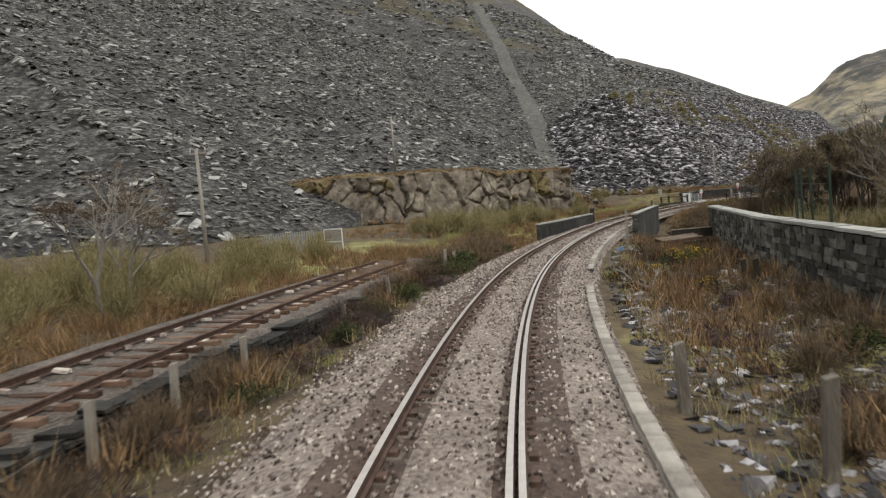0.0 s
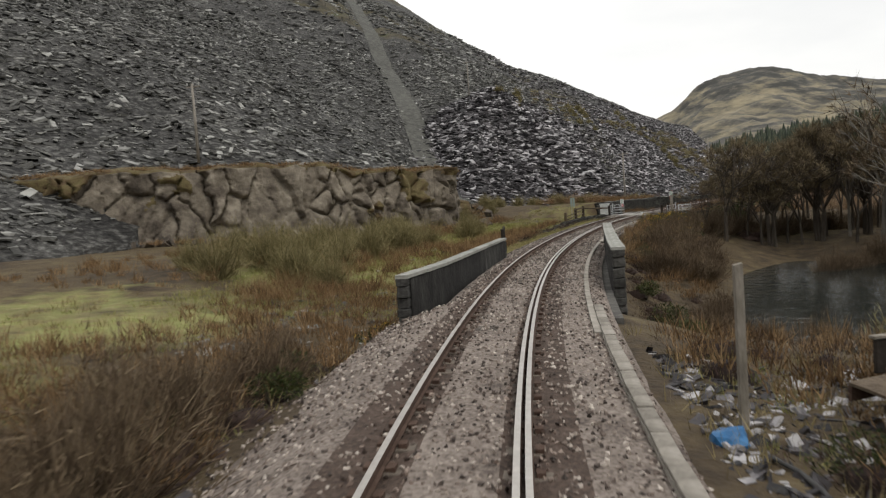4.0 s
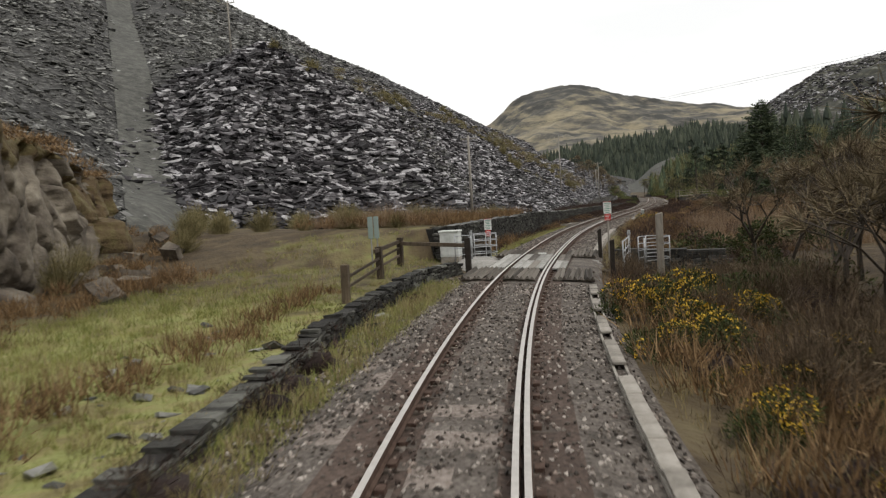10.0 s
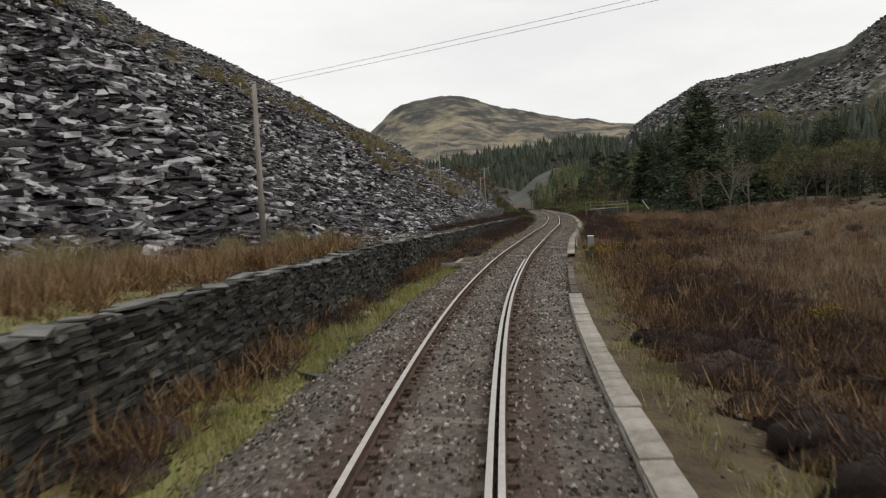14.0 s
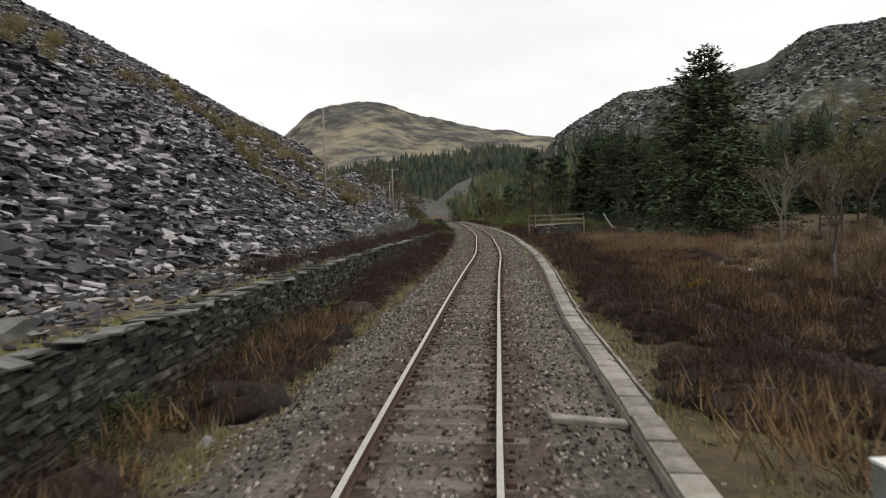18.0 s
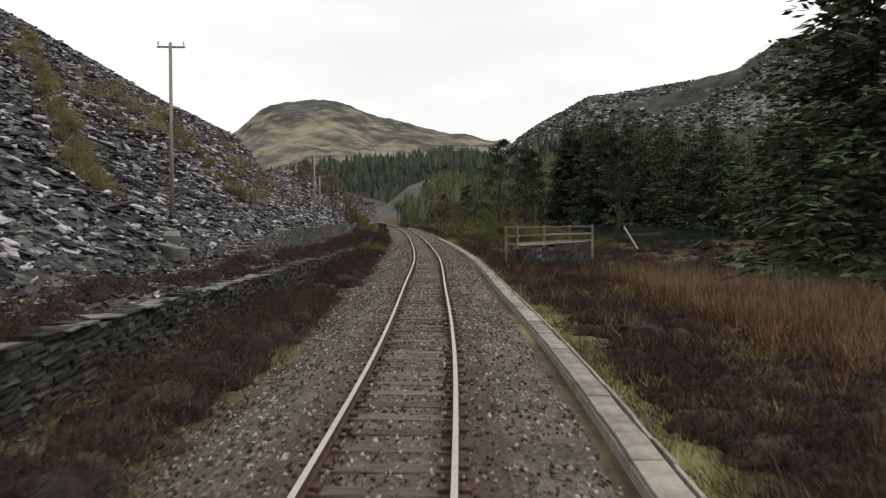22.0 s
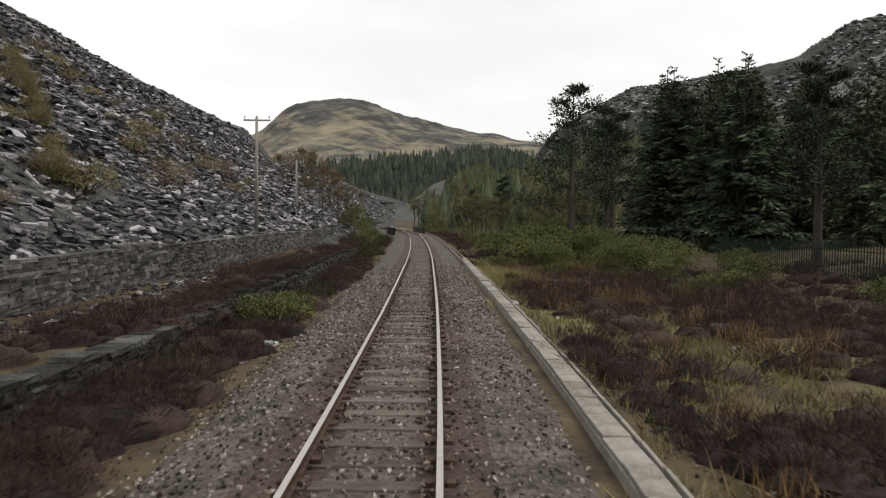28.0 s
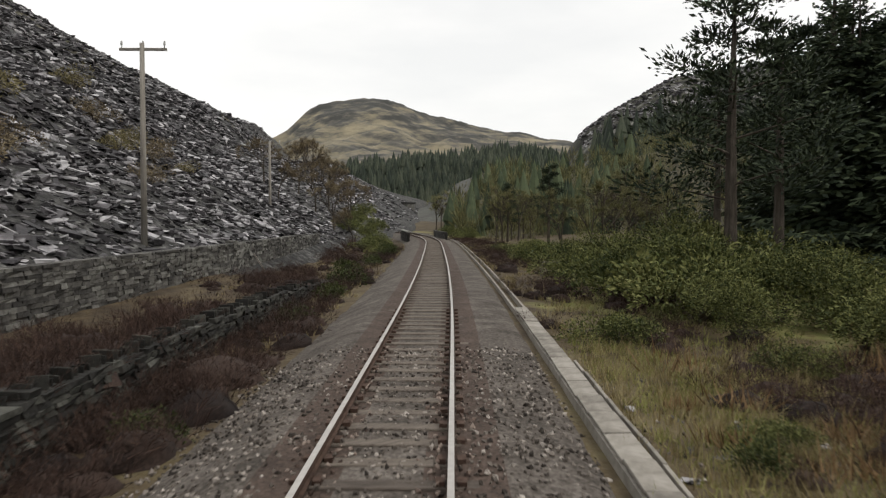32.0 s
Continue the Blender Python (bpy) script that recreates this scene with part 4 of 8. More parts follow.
L = g.uniform(.035, .085, len(ss))
rot = frames_np(g.normal(0, 1, (len(ss), 3)), g.uniform(0, 6.28, len(ss)))
V, F = scatter(OCTV, OCTF, np.stack([x_, y_, np.where((dd < -2.4) | (dd > 2.6), np.maximum(ballast_z(ss, dd), ground_z(x_, y_)), ballast_z(ss, dd)) + L * .12], 1), rot, np.stack([L * g.uniform(.9, 1.5, len(ss)), L, L * g.uniform(.6, 1, len(ss))], 1), .12)
obj("ballast_stones", mesh_np("ballast_stones", V, F, [M["stone_chip"], M["stone_dark"], M["stone_rust"]], np.repeat(np.where(g.uniform(0, 1, len(ss)) < 1.25 - 3.0 * np.abs(np.abs(dd) - .75), 2, (ss + g.normal(0, 16, len(ss)) > 72).astype(int)), 8)), label="loose angular ballast stones along the track", category="ballast", kind="stuff")

# ---------------------------------------------------------------- concrete cable trough
trough = empty("cable_trough", pose(0, 0, 0), label="pale concrete cable trough with loose lids beside the ballast", category="cable trough", kind="structure")


def trough_d(s):
    return np.interp(s, [0, 50, 78, 92, 121, 143, 153, 168, 181, 211, 236, 259, 400], [2.24, 2.24, 2.10, 2.19, 2.32, 2.57, 2.66, 2.57, 2.88, 2.9, 2.94, 2.81, 2.8])


bm = bmesh.new()
box(bm, .36, .985, .05, bevel=.008)
lid_me = bpy.data.meshes.new("lid")
bm.to_mesh(lid_me)
bm.free()
lid_me.materials.append(M["concrete"])
bm = bmesh.new()
box(bm, .22, .985, .05, bevel=.008)
narrow_me = bpy.data.meshes.new("narrow_lid")
bm.to_mesh(narrow_me)
bm.free()
narrow_me.materials.append(M["timber"])
slim_me = narrow_me.copy()
slim_me.materials.clear()
slim_me.materials.append(M["concrete"])
for s_ in np.arange(1, 270, 1.0):
    if 23 < s_ < 29 or 49 < s_ < 73 or 104 < s_ < 119 or 150.2 < s_ < 153.5 or (90 < s_ < 104 and s_ % 3 == 0):
        continue
    lift = rng.uniform(0, .03)
    tilt = rng.uniform(-2.5, 2.5)
    ob = new("lid", slim_me if s_ < 119 else narrow_me if 138.5 < s_ < 151 else lid_me)
    ob.parent = trough
    ob.matrix_basis = spot(s_, float(trough_d(s_)), -.11 + lift, rng.uniform(-1.2, 1.2) + (rng.uniform(-9, 9) if 214 < s_ < 221 else 0)) @ pose(0, 0, 0, 0, tilt, 0)
for a, b in ((1, 23), (29, 49), (73, 104), (119, 138), (154, 400)):
    ss_ = np.arange(a, b + 1, 1.0)
    w2 = .6 if b < 119 else 1.0
    prof = [(-.2 * w2, -.14), (-.13 * w2, -.14), (-.13 * w2, -.30), (.13 * w2, -.30), (.13 * w2, -.14), (.2 * w2, -.14), (.2 * w2, -.5), (-.2 * w2, -.5)]
    n_ = len(prof)
    V = []
    for p in prof:
        x_, y_ = at(ss_, trough_d(ss_) + p[0])
        V.append(np.stack([x_, y_, p[1] + cant_up(ss_, trough_d(ss_) + p[0])], 1))
    V = np.stack(V, 1).reshape(-1, 3)
    j = np.arange(n_)
    k = np.arange(len(ss_) - 1)[:, None] * n_
    F = np.stack([k + j, k + j + n_, k + (j + 1) % n_ + n_, k + (j + 1) % n_], -1).reshape(-1, 4)
    obj("channel", mesh_np("channel", V, F, [M["concrete"]]), trough)

# ---------------------------------------------------------------- stone walls
stone_kinds = []
for i in range(8):
    g = random.Random(40 + i)
    bm = bmesh.new()
    box(bm, 1, 1, 1)
    for v in bm.verts:
        v.co += Vector([g.uniform(-.09, .09) for _ in range(3)])
    bmesh.ops.bevel(bm, geom=list(bm.edges), offset=.07, segments=1, affect="EDGES")
    me = bpy.data.meshes.new("stone")
    bm.to_mesh(me)
    bm.free()
    me.materials.append(M["wall_stone"])
    stone_kinds.append(me)


dark_kinds = []
for me in stone_kinds:
    me = me.copy()
    me.materials.clear()
    me.materials.append(M["wall_dark"])
    dark_kinds.append(me)
smooth_kinds = []
for me in stone_kinds:
    me = me.copy()
    me.materials.clear()
    me.materials.append(M["parapet"])
    smooth_kinds.append(me)


def stone_wall(name, pts, base, top, thick, course, length, label, nparts=0, near_s=0, category="stone wall", uneven=.05, mat_=None, step_top=0.0, seed=0, kinds=None):
    """pts: (s, d) along the wall; base, top: heights at those points. Courses of uneven stones round a dark core."""
    g = np.random.default_rng(seed + 100)
    s_, d_ = np.array([p[0] for p in pts], float), np.array([p[1] for p in pts], float)
    wx, wy = at(s_, d_)
    base, top = np.array(base) + cant_up(s_, d_), np.array(top) + cant_up(s_, d_)
    seg = np.concatenate([[0], np.cumsum(np.hypot(np.diff(wx), np.diff(wy)))])
    total = seg[-1]
    root = empty(name, pose(0, 0, 0), label=label, category=category, kind="structure")
    nn = max(2, int(total / 1.0) + 1)
    u = np.linspace(0, total, nn)
    X, Y = np.interp(u, seg, wx), np.interp(u, seg, wy)
    T = np.stack([np.gradient(X), np.gradient(Y)], 1)
    T /= np.linalg.norm(T, axis=1)[:, None]
    N_ = np.stack([T[:, 1], -T[:, 0]], 1)
    b_, t_ = np.interp(u, seg, base), np.interp(u, seg, top) - course * .6
    h = thick / 2 - .05
    V = np.stack([np.stack([X - N_[:, 0] * h, Y - N_[:, 1] * h, b_ - .3], 1), np.stack([X + N_[:, 0] * h, Y + N_[:, 1] * h, b_ - .3], 1),
                  np.stack([X + N_[:, 0] * h, Y + N_[:, 1] * h, t_], 1), np.stack([X - N_[:, 0] * h, Y - N_[:, 1] * h, t_], 1)], 1).reshape(-1, 3)
    j = np.arange(4)
    k = np.arange(nn - 1)[:, None] * 4
    F = np.stack([k + j, k + (j + 1) % 4, k + (j + 1) % 4 + 4, k + j + 4], -1).reshape(-1, 4)
    F = np.concatenate([F, [[0, 3, 2, 1]], [[(nn - 1) * 4 + q for q in (0, 1, 2, 3)]]])
    obj("core", mesh_np("core", V, F, [M["mortar"]]), root)
    places = []
    hmax = float(np.max(np.array(top) - np.array(base)))
    zc = 0.0
    while zc < hmax + .2:
        ch = course * g.uniform(.7, 1.3)
        uu = g.uniform(0, length)
        while uu < total:
            ln = length * g.uniform(.5, 1.6)
            um = min(uu + ln / 2, total)
            zb, zt = np.interp(um, seg, base), np.interp(um, seg, top) + g.uniform(-1, 1) * step_top
            if zb + zc + ch * .6 < zt:
                places.append((um, zb + zc + ch / 2, ln, ch))
            uu += ln
        zc += ch
    P = np.array(places)
    hx, hy = np.interp(P[:, 0], seg, wx), np.interp(P[:, 0], seg, wy)
    ang = np.arctan2(np.interp(P[:, 0], u, T[:, 1]), np.interp(P[:, 0], u, T[:, 0]))
    order = np.argsort(np.abs(P[:, 0] - near_s))
    single = set(order[:nparts].tolist())
    rest = []
    for i in range(len(P)):
        if i in single:
            ob = new("stone", (kinds or stone_kinds)[i % 8])
            ob.parent = root
            ob.matrix_basis = pose(hx[i], hy[i], P[i, 1], g.normal(0, 3), g.normal(0, 3), math.degrees(ang[i]) + g.normal(0, 2)) @ Matrix.Diagonal((P[i, 2] * .97, thick * g.uniform(.96, 1.0 + 2 * uneven), P[i, 3] * .95, 1))
        else:
            rest.append(i)
    if rest:
        r = np.array(rest)
        c, s2 = np.cos(ang[r]), np.sin(ang[r])
        o, one = np.zeros(len(r)), np.ones(len(r))
        rot = np.stack([np.stack([c, s2, o], 1), np.stack([-s2, c, o], 1), np.stack([o, o, one], 1)], 2)
        V, F = scatter(BOXV, BOXF, np.stack([hx[r], hy[r], P[r, 1]], 1), rot,
                       np.stack([P[r, 2] * .96, thick * g.uniform(.95, 1 + 2 * uneven, len(r)), P[r, 3] * .94], 1), .07)
        tagged(obj("stones", mesh_np("stones", V, F, [mat_ or M["wall_stone"]]), root), kind="stuff")
    return root


def coping(root, pts, z, width, thick, length, material):
    s_, d_ = np.array([p[0] for p in pts], float), np.array([p[1] for p in pts], float)
    wx, wy = at(s_, d_)
    seg = np.concatenate([[0], np.cumsum(np.hypot(np.diff(wx), np.diff(wy)))])
    bm = bmesh.new()
    box(bm, 1, 1, 1, bevel=.03)
    me = bpy.data.meshes.new("coping_slab")
    bm.to_mesh(me)
    bm.free()
    me.materials.append(material)
    n = max(1, int(seg[-1] / length))
    for i in range(n):
        a, b = seg[-1] * i / n, seg[-1] * (i + 1) / n
        x0, y0, x1, y1 = np.interp(a, seg, wx), np.interp(a, seg, wy), np.interp(b, seg, wx), np.interp(b, seg, wy)
        zz = z + float(np.interp((a + b) / 2, seg, cant_up(s_, d_)))
        ob = new("coping_slab", me)
        ob.parent = root
        ob.matrix_basis = pose((x0 + x1) / 2, (y0 + y1) / 2, zz + rng.uniform(-.004, .004), 0, 0, math.degrees(math.atan2(y1 - y0, x1 - x0))) @ Matrix.Diagonal((math.hypot(x1 - x0, y1 - y0) - .012, width, thick, 1))


def rendered_wall(name, pts, base, top, thick, label, seed):
    """A wall under a coat of old cement render, its near end of squared stones."""
    g = np.random.default_rng(seed + 300)
    root = empty(name, pose(0, 0, 0), label=label, category="parapet", kind="structure")
    s_ = np.arange(pts[0][0] + .25, pts[-1][0] - .25, .4)
    d_ = np.interp(s_, [p[0] for p in pts], [p[1] for p in pts])
    zs = np.linspace(base, top, 16)
    for sgn in (-1, 1):
        S_, Z_ = np.meshgrid(s_, zs)
        x, y = at(S_.ravel(), np.tile(d_, len(zs)) + sgn * thick / 2)
        w = .012 * fbm(S_.ravel(), Z_.ravel(), .6, 3, seed)
        x2, y2 = at(S_.ravel(), np.tile(d_, len(zs)) + sgn * (thick / 2 + w))
        n = len(s_)
        k = (np.arange(len(zs) - 1)[:, None] * n + np.arange(n - 1)[None]).ravel()
        obj("render_coat", mesh_np("render_coat", np.stack([x2, y2, Z_.ravel() + cant_up(S_.ravel(), np.tile(d_, len(zs)))], 1), np.stack([k, k + 1, k + n + 1, k + n], 1), [M["render"]], smooth=True), root)
    xa, ya = at(s_, d_ - thick / 2 + .02)
    xb, yb = at(s_, d_ + thick / 2 - .02)
    n = len(s_)
    up_ = cant_up(s_, d_)
    V = np.concatenate([np.stack([xa, ya, base + up_], 1), np.stack([xb, yb, base + up_], 1), np.stack([xb, yb, top - .01 + up_], 1), np.stack([xa, ya, top - .01 + up_], 1)])
    k = np.arange(n - 1)
    F = np.concatenate([np.stack([k + a * n, k + 1 + a * n, k + 1 + b * n, k + b * n], 1) for a, b in ((0, 1), (1, 2), (2, 3), (3, 0))])
    obj("core", mesh_np("core", V, F, [M["mortar"]]), root)
    for end in (0, -1):
        z = base
        i = 0
        while z < top - .03:
            h = min(g.uniform(.2, .34), top - z)
            ob = new("quoin", smooth_kinds[i % 8])
            ob.parent = root
            ob.matrix_basis = spot(pts[end][0] + (.22 if end == 0 else -.22), pts[end][1], z + h / 2, g.normal(0, 1.5)) @ Matrix.Diagonal((thick * 1.04, .5 * g.uniform(.8, 1.1), h * .96, 1))
            z += h
            i += 1
    return root


# bridge parapets
pl = [(49.5, -2.72), (52, -2.36), (55, -2.18), (60, -2.03), (65, -1.99)]
w_ = rendered_wall("bridge_parapet", pl, -2.4, .49, .30, "low rendered bridge parapet with a pale flat coping", 1)
coping(w_, pl, .54, .36, .10, 1.6, M["coping"])
pr_ = [(53.9, 3.06), (57, 3.05), (62, 2.98), (67, 2.80), (71, 2.60)]
w_ = rendered_wall("bridge_parapet", pr_, -3.6, .94, .36, "dark rendered stone bridge parapet with a broad pale coping", 2)
coping(w_, pr_, .98, .44, .09, 1.7, M["coping"])
# deck edge of the bridge
obj("bridge_deck", swept("bridge_deck", [(-1.75, -.42), (2.85, -.42), (2.85, -1.1), (-1.75, -1.1)], 49.5, 68, 1.0, [M["wall_stone"]]),
    label="stone bridge deck carrying the track", category="bridge", kind="structure")
obj("bridge_kerb", swept("bridge_kerb", [(1.98, -.12), (2.12, -.12), (2.12, -.40), (1.98, -.40)], 46, 73, 1.0, [M["concrete"]]),
    label="narrow concrete kerb along the parapet", category="kerb", kind="structure")

# dry stone walls
stone_wall("dry_stone_wall", [(72, -4.5), (79, -3.9), (85, -3.7), (92, -3.6), (98, -3.85), (107.9, -3.85), (110.9, -3.0)], [-1.0, -.95, -.9, -.85, -.8, -.75, -.7], [-.75, -.55, -.45, -.30, -.10, .0, .0], .40, .075, .32,
           "tumbledown dry stone slate wall beside the track", 290, 29, seed=3, step_top=.07, kinds=dark_kinds, mat_=M["wall_dark"])
stone_wall("retaining_wall", [(s_, d_ - .3) for s_, d_ in zip(WALL_S[2:], WALL_D[2:])], [-1.3] * len(WALL_S[2:]), WALL_TOP[2:], .6, .09, .42,
           "dark coursed slate retaining wall with a mossy top", 300, 30, seed=4, step_top=.05, uneven=.07, kinds=dark_kinds, mat_=M["wall_dark"])
stone_wall("retaining_wall", [(222, -11.2), (241, -11.5), (252, -11.5), (260, -11.2), (270, -11.0), (284, -10.4), (296, -10.2), (312, -10.2)], [-1.2] * 8, [.2, 1.15, 1.28, 1.24, 1.22, 1.26, 1.2, 1.1], .5, .13, .5,
           "tall grey slate retaining wall with a level top", 200, 35, seed=5, step_top=.04)
stone_wall("yard_wall", [(-8, 8.6), (10, 8.4), (28, 8.2), (44, 7.9)], [-.6] * 4, [1.55, 1.6, 1.6, 1.65], .45, .2, .5, "long dark stone yard wall with a pale coping", 60, 50, seed=7, kinds=dark_kinds, mat_=M["wall_dark"])
coping(tagged(empty("wall_coping", pose(0, 0, 0)), label="pale concrete coping of the yard wall", category="coping", kind="structure"),
       [(-8, 8.6), (10, 8.4), (28, 8.2), (44, 7.9)], 1.70, .5, .10, 2.2, M["coping"])
stone_wall("slate_wall", [(0, -6.0), (14, -5.9), (24, -5.6), (33, -5.2)], [-1.8] * 4, [-.62, -.64, -.78, -1.0], .5, .10, .55, "low slate retaining wall below the siding", 120, 8, seed=8, step_top=.08, kinds=dark_kinds, mat_=M["wall_dark"])

# far end: parapets of the next bridge
w_ = stone_wall("bridge_parapet", [(340, 2.3), (353, 2.3)], [-1.5] * 2, [.75] * 2, .4, .25, .6, "dark stone parapet of the next bridge", 0, 0, "parapet", seed=41, mat_=M["parapet"])
w_ = stone_wall("bridge_parapet", [(340, -2.4), (353, -2.4)], [-1.5] * 2, [.7] * 2, .4, .25, .6, "stone parapet of the next bridge with a pale coping", 0, 0, "parapet", seed=42, mat_=M["parapet"])
coping(w_, [(340, -2.4), (353, -2.4)], .75, .5, .12, 2.0, M["coping"])
# flat pale slates laid along the top of the retaining wall
bm = bmesh.new()
box(bm, .46, .62, .05, bevel=.01)
for v in bm.verts:
    v.co += Vector((noise.noise(v.co * 5), noise.noise(v.co * 5 + Vector((4, 0, 0))), 0)) * .06
flat_me = bpy.data.meshes.new("cap_slate")
bm.to_mesh(flat_me)
bm.free()
flat_me.materials.append(M["slate"])
flat_caps = empty("wall_capping", pose(0, 0, 0), label="loose flat slates capping the retaining wall", category="capping", kind="structure")
for s_ in np.arange(119.5, 212, .52):
    if rng.random() < (.85 if s_ < 150 else .6):
        ob = new("cap_slate", flat_me)
        ob.parent = flat_caps
        ob.matrix_basis = spot(float(s_), float(np.interp(s_, WALL_S, WALL_D)) - .16 + rng.uniform(-.1, .1), float(np.interp(s_, WALL_S, WALL_TOP)) + rng.uniform(-.03, .05), rng.uniform(-25, 25)) @ pose(0, 0, 0, rng.uniform(-5, 5), rng.uniform(-8, 8), 0) @ Matrix.Diagonal((rng.uniform(.6, 1.2), rng.uniform(.6, 1.5), rng.uniform(.7, 1.3), 1))

# upright slates along the broken wall
caps = empty("wall_capping", pose(0, 0, 0), label="row of upright slates capping the low wall", category="capping", kind="structure")
bm = bmesh.new()
box(bm, .34, .045, .26, (0, 0, .10), .01)
cap_me = bpy.data.meshes.new("cap_slate")
bm.to_mesh(cap_me)
bm.free()
cap_me.materials.append(M["wall_dark"])
for s_ in np.arange(244, 280, .23):
    ob = new("cap_slate", cap_me)
    ob.parent = caps
    ob.matrix_basis = spot(float(s_), float(np.interp(s_, WALL_S, WALL_D)) - .25, float(np.interp(s_, WALL_S, WALL_TOP)) - .04, rng.uniform(-12, 12)) @ pose(0, 0, 0, rng.uniform(-16, 16), rng.uniform(-6, 6), 0) @ Matrix.Scale(rng.uniform(.5, 1.1), 4)

# thin outer edge of the cable duct, and lids lying askew where it is broken
duct = empty("duct_edge", pose(0, 0, 0), label="thin pale concrete edging beside the cable trough", category="edging", kind="structure")
bm = bmesh.new()
box(bm, .055, .97, .16, bevel=.006)
edge_me = bpy.data.meshes.new("edging_strip")
bm.to_mesh(edge_me)
bm.free()
edge_me.materials.append(M["concrete"])
for s_ in np.arange(160, 262, 1.0):
    ob = new("edging_strip", edge_me)
    ob.parent = duct
    ob.matrix_basis = spot(float(s_), float(trough_d(s_)) + .30 + rng.uniform(-.015, .015), -.20, rng.uniform(-1, 1))

# ---------------------------------------------------------------- plants


def surface(x, y):
    x, y = np.ravel(np.asarray(x, float)), np.ravel(np.asarray(y, float))
    return np.maximum(ground_z(x, y), hill_z(x, y))


def blades_np(g, P, D, L, W, quad=False):
    """Thin blades: P base points, D directions, L lengths, W widths. A triangle each, or a leaf of four corners."""
    n = len(P)
    D = D / np.linalg.norm(D, axis=1)[:, None]
    side = np.cross(D, g.normal(0, 1, (n, 3)))
    side /= np.linalg.norm(side, axis=1)[:, None] + 1e-9
    L, W = L[:, None], W[:, None]
    if quad:
        V = np.stack([P, P + D * L * .5 + side * W * .5, P + D * L, P + D * L * .5 - side * W * .5], 1)
    else:
        V = np.stack([P - side * W * .5, P + side * W * .5, P + D * L], 1)
    k = V.shape[1]
    return V.reshape(-1, 3), np.arange(n * k).reshape(n, k)


def dome(g, n, R, H, k, shell=.7):
    """n points in k overlapping lobes that make an uneven dome, and their outward directions."""
    c = np.stack([g.normal(0, .38 * R, k), g.normal(0, .38 * R, k), g.uniform(.25, .6, k) * H], 1)
    rad = g.uniform(.35, .62, k)
    w = g.integers(0, k, n)
    d = g.normal(0, 1, (n, 3))
    d[:, 2] = np.abs(d[:, 2]) * .9 - .25
    d /= np.linalg.norm(d, axis=1)[:, None]
    q = c[w] + d * (rad[w] * g.uniform(shell, 1, n))[:, None] * np.array([R, R, H * .8])
    q[:, 2] = np.maximum(q[:, 2], .02 * H)
    return q, d


def leaf_bush(name, seed, n, R, H, leaf, width, material, k=7, extra=None, stems=10):
    """A rounded bush: woody stems and a crown of leaves; extra: (material, share, leaf size)."""
    g = np.random.default_rng(seed)
    P, D = dome(g, n, R, H, k)
    Dv = D + g.normal(0, .6, D.shape)
    V, F = blades_np(g, P, Dv, leaf * g.uniform(.6, 1.3, n), width * g.uniform(.7, 1.3, n), quad=True)
    crown = mesh_np(name + "_crown", V, F, [material])
    sp = np.zeros((stems, 3))
    sd_ = np.stack([g.normal(0, .5, stems), g.normal(0, .5, stems), np.ones(stems)], 1)
    V, F = blades_np(g, sp, sd_, np.full(stems, H * .75), np.full(stems, .05 * R + .02))
    stem = mesh_np(name + "_stems", V, F, [M["bark"]])
    flowers = None
    if extra:
        m = int(n * extra[1])
        P, D = dome(np.random.default_rng(seed), m * 3, R * 1.03, H * 1.03, k, .94)
        o = np.argsort(-(P[:, 2] + .5 * H * vnoise(P[:, 0] * 3 / R, P[:, 1] * 3 / R, seed)))[:m]
        V, F = blades_np(g, P[o], g.normal(0, 1, (m, 3)), extra[2] * g.uniform(.6, 1.3, m), extra[2] * g.uniform(.6, 1.2, m), quad=True)
        flowers = mesh_np(name + "_flowers", V, F, [extra[0]])
    return crown, stem, flowers


def twig_bush(name, seed, n, R, H, material, width=.012, fine=.35):
    """A leafless shrub: long upright twigs from one base, with finer side twigs."""
    g = np.random.default_rng(seed)
    base = np.stack([g.normal(0, .12 * R, n), g.normal(0, .12 * R, n), np.zeros(n)], 1)
    a, t = g.uniform(0, 6.28, n), np.abs(g.normal(0, .85, n))
    D = np.stack([np.cos(a) * t * R / H * 1.3, np.sin(a) * t * R / H * 1.3, np.ones(n)], 1)
    L = H * g.uniform(.5, 1.05, n) / (1 + .25 * t)
    V1, F1 = blades_np(g, base, D, L, np.full(n, width * 2.4))
    Dn = D / np.linalg.norm(D, axis=1)[:, None]
    m = n * 8
    i = g.integers(0, n, m)
    u = g.uniform(.3, .98, m)
    P2 = base[i] + Dn[i] * (L[i] * u)[:, None]
    D2 = Dn[i] + g.normal(0, .55, (m, 3))
    V2, F2 = blades_np(g, P2, D2, H * fine * g.uniform(.3, 1, m) * (1.15 - u), np.full(m, width))
    return mesh_np(name + "_stems", V1, F1, [material]), mesh_np(name + "_crown", V2, F2, [material])


